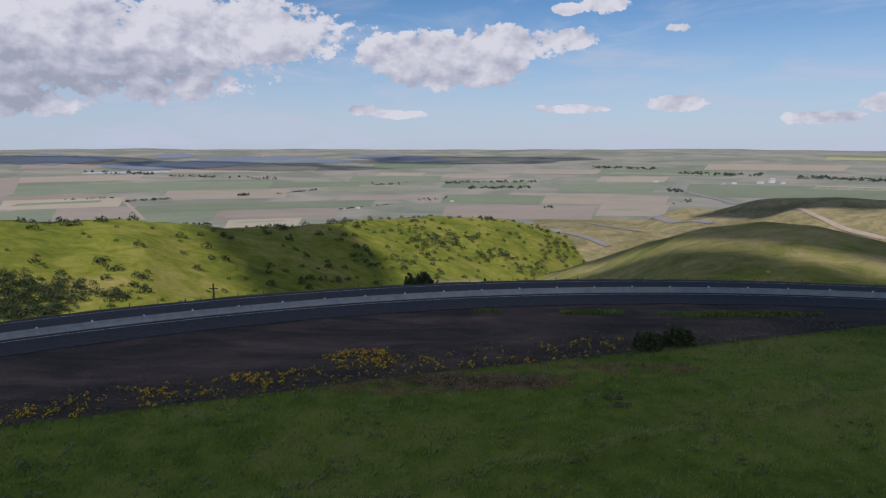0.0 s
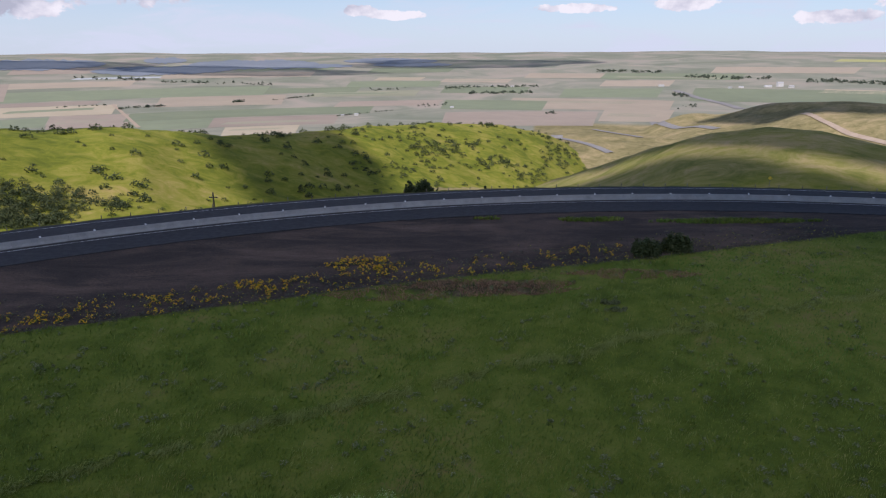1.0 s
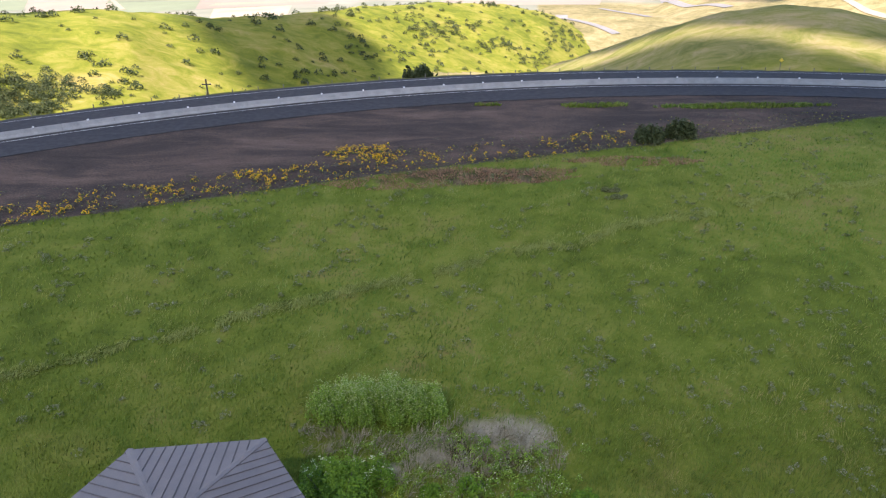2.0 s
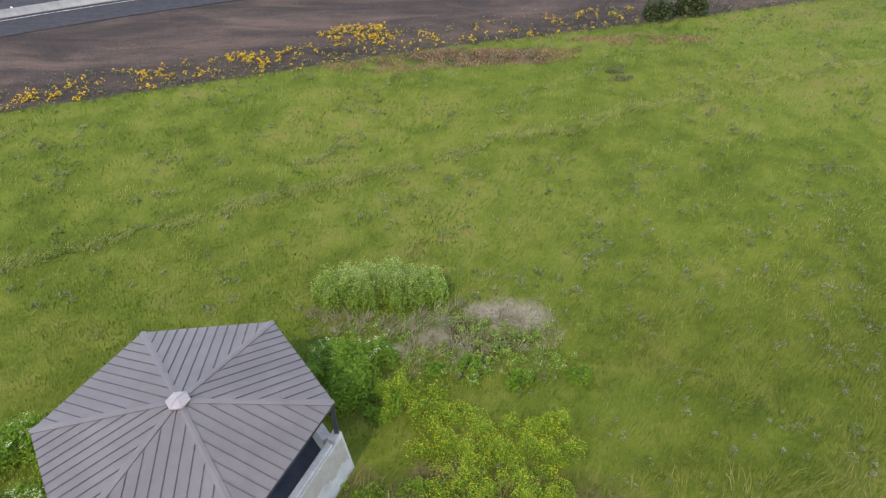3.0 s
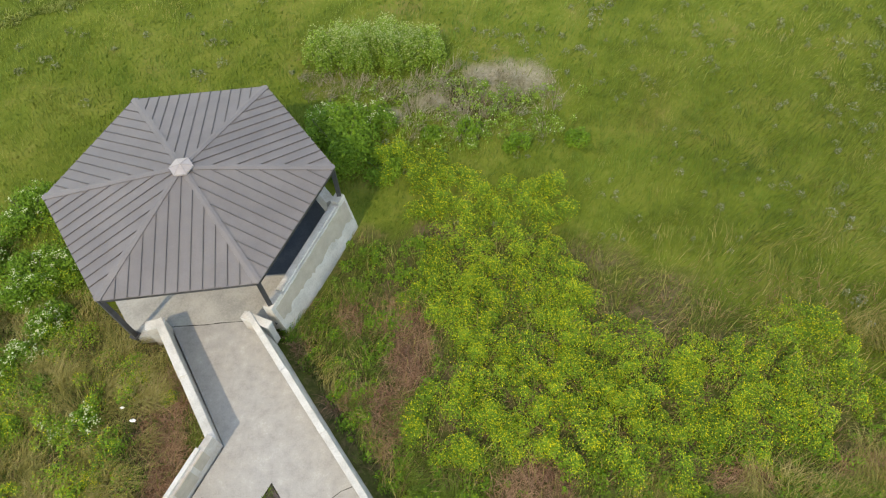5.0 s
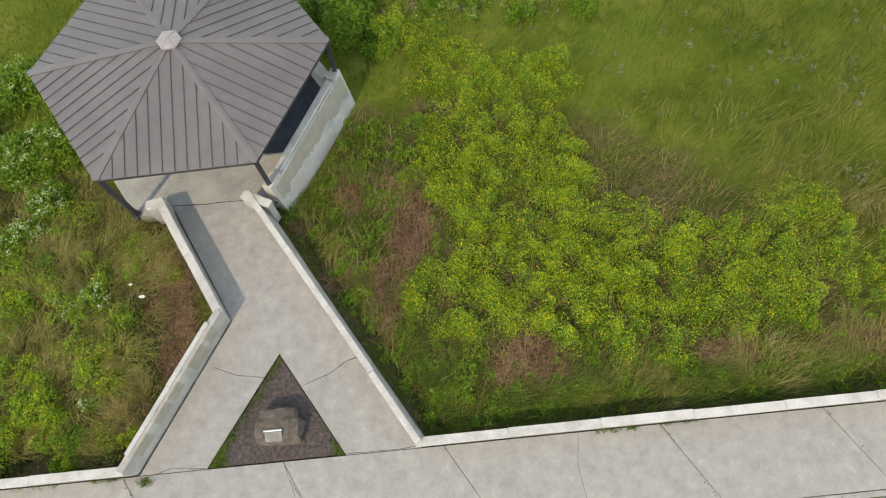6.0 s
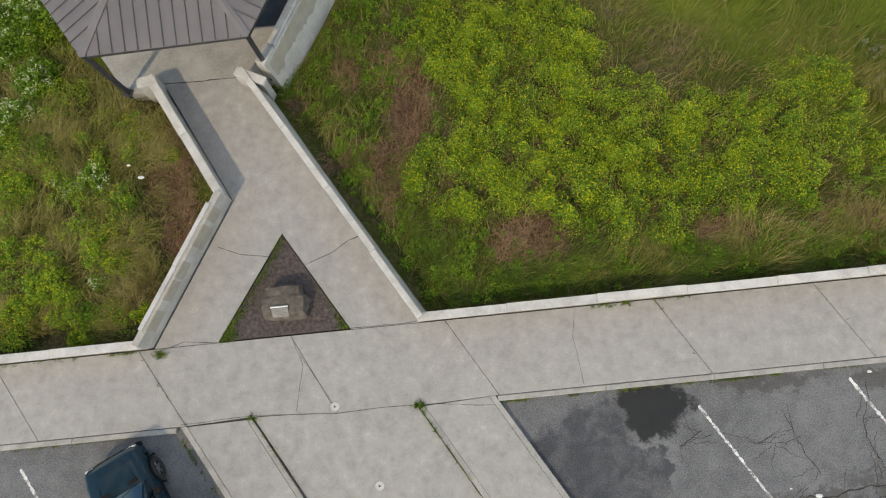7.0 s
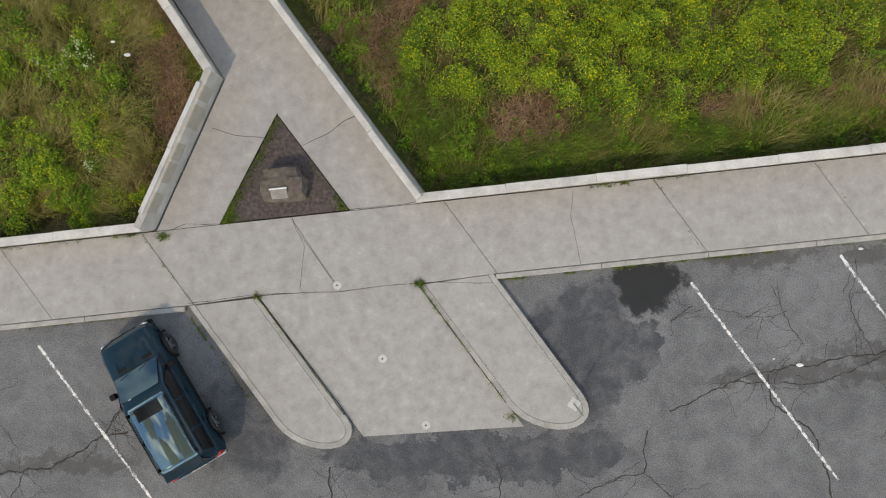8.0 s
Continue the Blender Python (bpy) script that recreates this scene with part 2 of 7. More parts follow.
def ridge(az, r, az_k, el_k, foot, top, foot_el, fall):
    """A hill's face that climbs from its foot to the crest, and falls away behind it."""
    e = np.radians(np.interp(az, az_k, el_k))
    ef = np.radians(foot_el)
    s = smooth((r - foot) / (top - foot)) ** 0.8
    face = EYE + r * np.tan(ef + (e - ef) * s)
    zc = EYE + top * np.tan(e)
    back = zc - fall * (r - top) - 0.0006 * (r - top) ** 2
    return np.where(r < top, face, back)


def terrain(x, y, layers=False):
    x, y = np.asarray(x, float), np.asarray(y, float)
    r = np.hypot(x, y)
    az = np.degrees(np.arctan2(x, y))
    # the shelf that carries lay-by and highway, with its edge behind the highway
    edge = np.interp(az, (-180, -60, -40, -35, 0, 35, 45, 70, 180), (600, 300, 91, 88, 92.5, 109, 140, 400, 600))
    rim = np.where((np.abs(az) < 50) & (r < 400), np.hypot(x - 27.2, y + 47.5) - 139.9, r - edge)
    over = np.clip(rim, 0, None)
    shelf = -0.62 * np.maximum(over - 1, 0) - 0.05 * np.minimum(over, 1) + 0.05 * lumps(x, y, 9, 3) * smooth((r - 14) / 20)
    low = np.where(r < 1000, np.maximum(-0.27 * r - 3, valley(np.maximum(r, 1000)) - 4 - 26 * smooth((960 - r) / 260)), valley(np.maximum(r, 1000)))
    z = np.maximum(shelf, low)
    spur = ridge(az, r, SPUR_A, SPUR_E, np.interp(az, (-40, -20, 0, 14), (170, 210, 300, 420)), np.interp(az, (-40, -25, -10, 0, 10, 16), (430, 470, 620, 800, 950, 1000)), -17.0, 0.22)
    hill = ridge(az, r, HILL_A, HILL_E, 120.0, np.interp(az, (5, 20, 40), (520, 330, 300)), -15.5, 0.35)
    brown = ridge(az, r, BROWN_A, BROWN_E, 600.0, np.interp(az, (10, 20, 38), (1500, 1300, 1100)), -12.0, 0.15)
    brown = np.where(r > 500, brown, -300.0)
    far = smooth((r - 160) / 250)
    gully = 0.25 * lumps(x, y, 16, 14) + 2.6 * lumps(x * 1.3 + 0.6 * y, y * 0.35, 150, 11) + 1.0 * lumps(x, y, 42, 5)
    which = np.zeros(x.shape)
    for k, h in enumerate((spur + gully * far * 0.7, hill + 0.8 * far * lumps(x, y, 60, 8), brown + 9 * lumps(x, y, 260, 9) * smooth((r - 500) / 400))):
        on = (rim > 4) & (h > z)
        z, which = np.where(on, h, z), np.where(on, k + 1, which)
    # the meadow lies a little lower than the lay-by; the lot has its own bed
    z = z - 0.65 * smooth((y - 5) / 7) * (1 - smooth((r - 30) / 25)) * (r < 80) - 0.16 * (1 - smooth((y - 1.5) / 2.0)) * (r < 80)
    z = z + 3.0 * smooth((r - 3000) / 800) * lumps(x, y, 900, 21) + 12.0 * smooth((r - 4200) / 500) * np.maximum(lumps(x, y, 2600, 22) + 0.3 * lumps(x, y, 700, 23) - 0.2, -0.2)
    return (z, which) if layers else z


def ground_material():
    """Meadow, bare verge, dry hills and far fields, told apart by the sheet's attributes."""
    m = bpy.data.materials.new("meadow_ground")
    m.use_nodes = True
    n = Nodes(m.node_tree)
    p = n.add("TexCoord").outputs["Object"]

    def attr(name):
        return n.add("Attribute", attribute_name=name).outputs["Fac"]

    big, mid, small = n.noise(p, 0.05, 5.0, 0.6, 0.5), n.noise(p, 0.5, 5.0, 0.6, 0.3), n.noise(p, 7.0, 5.0, 0.7)
    f = n.math("ADD", n.math("MULTIPLY", big, 0.45), n.math("ADD", n.math("MULTIPLY", mid, 0.35), n.math("MULTIPLY", small, 0.2)))
    f = n.step(f, 0.34, 0.66)
    meadow = n.ramp(f, [(0.0, (0.060, 0.088, 0.012)), (0.4, (0.105, 0.142, 0.019)), (0.72, (0.150, 0.170, 0.032)), (1.0, (0.19, 0.15, 0.06))])
    drift = n.noise(n.vmath("MULTIPLY", p, (0.35, 1.0, 1.0)), 0.22, 8.0, 0.68, 0.6)
    verge = n.ramp(n.step(n.math("ADD", n.math("MULTIPLY", drift, 0.55), n.math("MULTIPLY", small, 0.45)), 0.36, 0.66),
                   [(0.0, (0.032, 0.027, 0.025)), (0.4, (0.060, 0.047, 0.041)), (0.7, (0.100, 0.070, 0.056)), (1.0, (0.150, 0.110, 0.088))])
    hb, hm = n.noise(p, 0.012, 6.0, 0.62, 0.6), n.noise(p, 0.07, 9.0, 0.75, 0.8)
    h = n.step(n.math("ADD", n.math("MULTIPLY", hb, 0.45), n.math("MULTIPLY", hm, 0.55)), 0.33, 0.67)
    hills = n.ramp(h, [(0.0, (0.070, 0.095, 0.012)), (0.45, (0.155, 0.168, 0.020)), (0.75, (0.22, 0.205, 0.040)), (1.0, (0.31, 0.24, 0.085))])
    # plant litter, its ramp darkened for the shade in gaps and at wall feet
    litter = n.ramp(n.step(n.math("ADD", n.math("MULTIPLY", mid, 0.5), n.math("MULTIPLY", small, 0.5)), 0.36, 0.64), [(0.0, (0.022, 0.027, 0.010)), (0.5, (0.065, 0.055, 0.027)), (1.0, (0.15, 0.112, 0.065))])
    tan = n.ramp(h, [(0.0, (0.11, 0.10, 0.045)), (0.5, (0.21, 0.18, 0.085)), (1.0, (0.32, 0.25, 0.14))])
    # valley floor, greyed to put the haze of distance into its colour
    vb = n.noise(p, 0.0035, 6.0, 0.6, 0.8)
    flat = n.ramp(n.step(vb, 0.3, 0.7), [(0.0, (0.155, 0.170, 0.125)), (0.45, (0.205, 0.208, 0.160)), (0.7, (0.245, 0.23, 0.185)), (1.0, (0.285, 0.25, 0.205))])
    soft = n.math("MULTIPLY", n.math("SUBTRACT", mid, 0.5), 0.7)
    c = n.mix(n.step(n.math("ADD", attr("verge"), soft), 0.3, 0.7), meadow, verge)
    c = n.mix(n.step(n.math("ADD", attr("litter"), soft), 0.35, 0.75), c, litter)
    c = n.mix(n.math("MULTIPLY", attr("bare"), 0.85), c, n.ramp(n.step(small, 0.35, 0.65), [(0.0, (0.28, 0.25, 0.185)), (1.0, (0.41, 0.37, 0.29))]))
    c = n.mix(attr("hills"), c, hills)
    c = n.mix(n.step(n.math("ADD", attr("tan"), n.math("MULTIPLY", n.math("SUBTRACT", hm, 0.5), 0.6)), 0.3, 0.7), c, tan)
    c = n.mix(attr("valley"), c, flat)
    bs = n.add("BsdfPrincipled")
    n.link(c, bs.inputs["Base Color"])
    bs.inputs["Roughness"].default_value = 0.95
    bs.inputs["Specular IOR Level"].default_value = 0.1
    bp = n.add("Bump")
    bp.inputs["Strength"].default_value, bp.inputs["Distance"].default_value = 0.6, 0.12
    n.link(n.math("ADD", n.math("MULTIPLY", small, 0.5), mid), bp.inputs["Height"])
    n.link(bp.outputs[0], bs.inputs["Normal"])
    out = n.add("OutputMaterial")
    n.link(bs.outputs[0], out.inputs[0])
    return m


# the highway's curve
ROAD_C, ROAD_R = (27.2, -47.5), 131.4


def road_off(x, y):
    """Metres outwards from the highway's barrier."""
    return np.hypot(x - ROAD_C[0], y - ROAD_C[1]) - ROAD_R


def meadow_edge(x):
    return np.interp(x, (-60, -31, -4, 17, 49, 90), (32, 42.6, 52.5, 58.5, 68.5, 74))


def build_ground():
    fine = np.arange(-42, 42.01, 0.3)
    az = np.concatenate([np.arange(-180, -42, 6.0), fine, np.arange(48, 180, 6.0)])
    rr = np.concatenate([[0.01], np.arange(2, 40, 0.5), np.geomspace(40, 4920, 330)])
    A, Rr = np.meshgrid(np.radians(az), rr)
    x, y = Rr * np.sin(A), Rr * np.cos(A)
    z, which = terrain(x, y, True)

    k, w = len(rr), len(az)
    i, j = np.meshgrid(np.arange(k - 1), np.arange(w), indexing="ij")
    jn = (j + 1) % w
    f = np.stack([i * w + j, i * w + jn, (i + 1) * w + jn, (i + 1) * w + j], -1).reshape(-1, 4)[:, ::-1]
    ob = arrays("ground", np.stack([x, y, z], -1).reshape(-1, 3), f, ground_material())
    me = ob.data
    me.shade_smooth()
    azd = np.degrees(A)
    ro = road_off(x, y)
    verge = smooth((y - meadow_edge(x) + 1.0) / 2.0) * (np.abs(azd) < 60) * (ro < 13)
    hills = smooth((ro - 8.0) / 1.5)
    tan = np.where(which == 3, 1.0, np.where(which == 2, 0.50 * smooth((Rr - 150) / 90), np.where(which == 1, 0.0, smooth((Rr - 700) / 200) * smooth((azd - 6) / 3))))
    vall = (which == 0) * smooth((Rr - 1050) / 60) * np.where(azd > 8, smooth((Rr - 1350) / 100), 1.0)
    litter = np.clip(1.0 * smooth((-8.5 - x) / 1.5) * smooth((12 - y) / 3) + 0.62 * smooth((16 - Rr) / 3) + 0.8 * np.exp(-((x - 1.5) / 3.6) ** 2 - ((y - 20.3) / 2.2) ** 2), 0, 1)
    rag = 0.35 * lumps(x, y, 1.6, 33) + 0.2 * lumps(x, y, 0.7, 34)
    bare = np.clip(1.7 * np.maximum(1.05 - ((x - 2.7) / 2.1) ** 2 - ((y - 21.3) / 1.15) ** 2 + rag, np.maximum(0.9 - ((x + 0.6) / 1.0) ** 2 - ((y - 20.2) / 0.4) ** 2 + rag, 0.9 - ((x + 2.3) / 0.6) ** 2 - ((y - 19.4) / 0.4) ** 2 + rag)), 0, 1)
    litter = np.maximum(litter, 0.75 * np.clip(1.3 - ((x - 2.4) / 9.0) ** 2 - ((y - 51.2) / 2.4) ** 2 + 0.5 * lumps(x, y, 6, 35), 0, 1) * (y < meadow_edge(x) + 0.5))
    for name, v in (("bare", bare), ("litter", litter), ("verge", verge), ("hills", hills), ("tan", tan), ("valley", vall)):
        me.attributes.new(name, "FLOAT", "POINT").data.foreach_set("value", v.astype(np.float32).ravel())
    tagged(ob, "rolling green meadow and hills falling to a wide farmed valley", "ground", kind="structure")


build_ground()

# ---- clouds that shade the lookout and parts of the hills ----
def cloud_material(name, body):
    m = bpy.data.materials.new(name)
    m.use_nodes = True
    n = Nodes(m.node_tree)
    d = n.add("BsdfDiffuse")
    d.inputs[0].default_value = (0.55, 0.56, 0.58, 1)
    t = n.add("BsdfTranslucent")
    t.inputs[0].default_value = (0.2, 0.2, 0.2, 1)
    a = n.add("MixShader")
    a.inputs[0].default_value = 0.5
    n.link(d.outputs[0], a.inputs[1])
    n.link(t.outputs[0], a.inputs[2])
    tr = n.add("BsdfTransparent")
    b = n.add("MixShader")
    b.inputs[0].default_value = body
    n.link(tr.outputs[0], b.inputs[1])
    n.link(a.outputs[0], b.inputs[2])
    out = n.add("OutputMaterial")
    n.link(b.outputs[0], out.inputs[0])
    return m


CLOUD, THIN_CLOUD = cloud_material("cloud_white", 0.68), cloud_material("cloud_thin", 0.32)


def cloud(over, wide, deep, turn, seed, rough=0.25, mat=CLOUD, top=700.0):
    """A ragged cumulus whose shade falls round the place over."""
    away = SUN_FROM * (top / SUN_FROM.z)
    bm = bmesh.new()
    bmesh.ops.create_icosphere(bm, subdivisions=5, radius=1.0)
    off = Vector((seed * 3.7, seed * 1.3, seed))
    for v in bm.verts:
        k = 1 + rough * noise.fractal(v.co * 2.2 + off, 1.0, 2.0, 5) * 1.6
        v.co = Vector((v.co.x * wide * k, v.co.y * deep * k, (v.co.z if v.co.z > 0 else v.co.z * 0.25) * 60 * k))
    ob = part("cloud", bm, mat, smooth=True)
    ob.matrix_basis = pose(over[0] + away.x, over[1] + away.y, top, 0, 0, turn)
    tagged(ob, "ragged white cumulus cloud drifting over the hills", "cloud", "clouds overhead")


cloud((0, -185), 620, 305, 3, 1, 0.05)
cloud((-132, 412), 46, 118, 15, 2, 0.16)
cloud((146, 289), 175, 62, -60, 4, 0.12)
cloud((54, 143), 195, 55, -60, 3, 0.12)
cloud((-285, 372), 62, 34, 25, 9)
cloud((640, 900), 240, 110, -20, 5, top=900.0)
cloud((-1950, 3100), 480, 240, 8, 6, 0.3, THIN_CLOUD, 1250.0)
cloud((-1000, 3000), 560, 190, -4, 7, 0.3, THIN_CLOUD, 1250.0)
cloud((100, 3450), 560, 260, 0, 8, 0.3, THIN_CLOUD, 1250.0)


# ---- highway ----
ASPHALT_ROAD = material("highway_asphalt", [(0.0, (0.030, 0.030, 0.034)), (0.5, (0.042, 0.042, 0.046)), (1.0, (0.058, 0.057, 0.060))], 1.5, 0.85, 0.2, fine=40)
CONCRETE_BARRIER = material("barrier_concrete", [(0.0, (0.22, 0.22, 0.22)), (1.0, (0.34, 0.335, 0.33))], 1.0, 0.9, 0.2)
LINE_PAINT = material("road_paint", [(0.0, (0.12, 0.12, 0.118)), (0.36, (0.22, 0.22, 0.215)), (0.50, (0.60, 0.60, 0.585)), (1.0, (0.80, 0.80, 0.78))], 5, 0.7, 0.1, fine=30, spread=0.05)
REFLECTOR = material("reflector_white", [(0.0, (0.7, 0.7, 0.7)), (1.0, (0.85, 0.85, 0.85))], 9, 0.4, 0.0, spread=0.02)


def on_road(deg, off, z=0.0):
    a = radians(deg)
    return Vector((ROAD_C[0] + (ROAD_R + off) * math.sin(a), ROAD_C[1] + (ROAD_R + off) * math.cos(a), z))


def band(name, off0, off1, z0, z1, mat, a0=-75.0, a1=62.0, step=0.75, parent=None, label=""):
    bm = bmesh.new()
    k = int((a1 - a0) / step)
    rings = []
    for i in range(k + 1):
        d = a0 + (a1 - a0) * i / k
        rings.append([bm.verts.new(on_road(d, o, z)) for o, z in ((off0, z0), (off0, z1), (off1, z1), (off1, z0))])
    for p, q in zip(rings, rings[1:]):
        for j in range(3):
            bm.faces.new((p[j], q[j], q[j + 1], p[j + 1]))
    bmesh.ops.recalc_face_normals(bm, faces=bm.faces)
    return part(name, bm, mat, parent, label)


road = tagged(band("road", -6.2, 8.0, -0.5, 0.10, ASPHALT_ROAD), "dark asphalt highway curving along the hill's edge", "road", kind="structure")
for o, w in ((-1.2, 0.12), (6.9, 0.09)):
    band("line", o, o + w, 0.10, 0.106, LINE_PAINT, parent=road)


def barrier():
    ob = thing("concrete_barrier", (*on_road(0, 0)[:2], 0.1), "grey concrete median barrier with white reflectors on top", "barrier")
    prof = ((-0.30, 0.0), (-0.30, 0.09), (-0.16, 0.30), (-0.08, 0.70), (0.08, 0.70), (0.16, 0.30), (0.30, 0.09), (0.30, 0.0))
    seg = 2.2
    base = Vector(ob.location)
    for i in range(56):
        a0 = -68 + i * seg
        bm = bmesh.new()
        rings = [[bm.verts.new(on_road(a0 + d, o, z + 0.1) - base) for o, z in prof] for d in (0.004, seg / 2, seg - 0.004)]
        for p, q in zip(rings, rings[1:]):
            for j in range(len(prof)):
                bm.faces.new((p[j], q[j], q[(j + 1) % 8], p[(j + 1) % 8]))
        bm.faces.new(rings[0][::-1])
        bm.faces.new(rings[-1])
        bmesh.ops.recalc_face_normals(bm, faces=bm.faces)
        part("segment", bm, CONCRETE_BARRIER, ob)
        bm = bmesh.new()
        c = on_road(a0 + seg / 2, 0, 0.80) - base
        box(bm, c.x - 0.09, c.x + 0.09, c.y - 0.05, c.y + 0.05, c.z, c.z + 0.15, 0.02)
        part("reflector", bm, REFLECTOR, ob, "white reflector block")


barrier()

# ---- lay-by: asphalt, pavement, islands ----
SLOPE = 0.0765  # the pavement's run against the x axis
SKEW = Vector((0.574, -0.819))


def wall_y(x):
    return 1.48 + SLOPE * x


def kerb_y(x):
    return -0.86 + SLOPE * x


def asphalt_material():
    m = bpy.data.materials.new("parking_asphalt")
    m.use_nodes = True
    n = Nodes(m.node_tree)
    p = n.add("TexCoord").outputs["Object"]
    agg = n.noise(p, 24.0, 6.0, 0.8)
    mid = n.noise(p, 1.6, 6.0, 0.65, 0.4)
    broad = n.noise(p, 0.28, 5.0, 0.6, 0.5)
    f = n.math("ADD", n.math("MULTIPLY", agg, 0.62), n.math("ADD", n.math("MULTIPLY", mid, 0.18), n.math("MULTIPLY", broad, 0.20)))
    c = n.ramp(n.step(f, 0.33, 0.67), [(0.0, (0.043, 0.046, 0.050)), (0.5, (0.122, 0.125, 0.129)), (1.0, (0.232, 0.235, 0.238))])
    warp = n.add("TexNoise")
    n.link(p, warp.inputs[0])
    warp.inputs["Scale"].default_value, warp.inputs["Detail"].default_value, warp.inputs["Roughness"].default_value = 1.1, 9.0, 0.72
    q = n.vmath("ADD", p, n.vmath("MULTIPLY", n.vmath("SUBTRACT", warp.outputs[1], (0.5, 0.5, 0.5)), (2.6, 2.6, 0.0)))
    sep = n.add("SeparateXYZ")
    n.link(q, sep.inputs[0])

    def stain(cx, cy, wx, wy, edge=0.12):
        u = n.math("DIVIDE", n.math("SUBTRACT", sep.outputs[0], cx), wx)
        v = n.math("DIVIDE", n.math("SUBTRACT", sep.outputs[1], cy), wy)
        return n.step(n.math("ADD", n.math("MULTIPLY", u, u), n.math("MULTIPLY", v, v)), 1.0 + edge, 1.0 - edge)

    wet = stain(5.6, -1.2, 1.0, 0.8, 0.4)
    seal = n.math("MAXIMUM", stain(3.6, -3.2, 1.6, 2.1, 0.3), n.math("MAXIMUM", stain(5.4, -3.2, 0.6, 0.9, 0.2), stain(0.5, -6.3, 4.6, 0.75, 0.15)))
    seal = n.math("MAXIMUM", seal, stain(-6.4, -5.3, 1.6, 1.5, 0.4))
    old = n.math("MAXIMUM", stain(10.5, -4.0, 3.4, 0.30, 0.5), n.math("MAXIMUM", stain(14.0, -3.3, 3.2, 0.25, 0.5), stain(-12.5, -6.2, 2.6, 0.25, 0.6)))
    old = n.math("MAXIMUM", old, n.math("MAXIMUM", stain(9.0, -0.55, 1.6, 0.22, 0.6), stain(12.3, -0.35, 1.0, 0.3, 0.6)))
    c = n.mix(n.math("MULTIPLY", old, 0.6), c, (0.055, 0.05, 0.046))
    c = n.mix(n.math("MULTIPLY", seal, n.step(mid, 0.25, 0.6)), c, n.ramp(agg, [(0.3, (0.016, 0.018, 0.022)), (0.7, (0.085, 0.090, 0.100))]))
    c = n.mix(n.math("MULTIPLY", wet, 0.94), c, (0.007, 0.008, 0.009))
    bs = n.add("BsdfPrincipled")
    n.link(c, bs.inputs["Base Color"])
    n.val(bs.inputs["Roughness"], n.math("SUBTRACT", 0.88, n.math("MULTIPLY", wet, 0.05)))
    bp = n.add("Bump")
    bp.inputs["Strength"].default_value, bp.inputs["Distance"].default_value = 0.35, 0.01
    n.link(agg, bp.inputs["Height"])
    n.link(bp.outputs[0], bs.inputs["Normal"])
    out = n.add("OutputMaterial")
    n.link(bs.outputs[0], out.inputs[0])
    return m


ASPHALT = asphalt_material()
CONCRETE = material("pavement_concrete", [(0.0, (0.262, 0.253, 0.240)), (0.4, (0.325, 0.315, 0.300)), (0.75, (0.352, 0.341, 0.325)), (1.0, (0.42, 0.41, 0.392))], 3.2, 0.85, 0.12, fine=26, random=0.06, spread=0.09, patch=0.22, bump_at=0.01, swirl=0.07)
KERB = material("kerb_concrete", [(0.0, (0.24, 0.235, 0.215)), (0.5, (0.33, 0.32, 0.30)), (1.0, (0.42, 0.41, 0.38))], 2.2, 0.9, 0.2, fine=25, random=0.05)
JOINT = material("joint_dirt", [(0.0, (0.035, 0.033, 0.025)), (1.0, (0.075, 0.07, 0.05))], 4, 0.95, 0.2)
CRACK = material("crack_shadow_dirt", [(0.0, (0.025, 0.024, 0.022)), (1.0, (0.06, 0.057, 0.05))], 6, 0.95, 0.0)
STUCCO = material("wall_stucco", [(0.0, (0.31, 0.29, 0.265)), (0.5, (0.40, 0.38, 0.35)), (1.0, (0.49, 0.47, 0.44))], 1.6, 0.9, 0.2, fine=30, spread=0.1, random=0.05)
CAP = material("wall_cap_concrete", [(0.0, (0.37, 0.355, 0.33)), (0.5, (0.49, 0.475, 0.45)), (1.0, (0.60, 0.585, 0.56))], 1.8, 0.85, 0.15, fine=22, random=0.20)
# inner shelter floor: shade under the roof put in as dark blue
FLOOR_SHADE = material("floor_shade_blue", [(0.0, (0.030, 0.042, 0.062)), (0.6, (0.055, 0.072, 0.098)), (1.0, (0.10, 0.118, 0.14))], 1.3, 0.45, 0.05, fine=20)
PATCH = material("repair_mortar", [(0.0, (0.29, 0.265, 0.22)), (1.0, (0.37, 0.34, 0.285))], 3, 0.9, 0.1)

bm = bmesh.new()
prism(bm, [(-60, -40), (60, -40), (60, kerb_y(60) + 0.1), (-60, kerb_y(-60) + 0.1)], -0.35, 0.0)
lot = tagged(part("parking_lot", bm, ASPHALT), "weathered grey asphalt parking lot with cracks and dark seal patches", "parking lot", kind="structure")


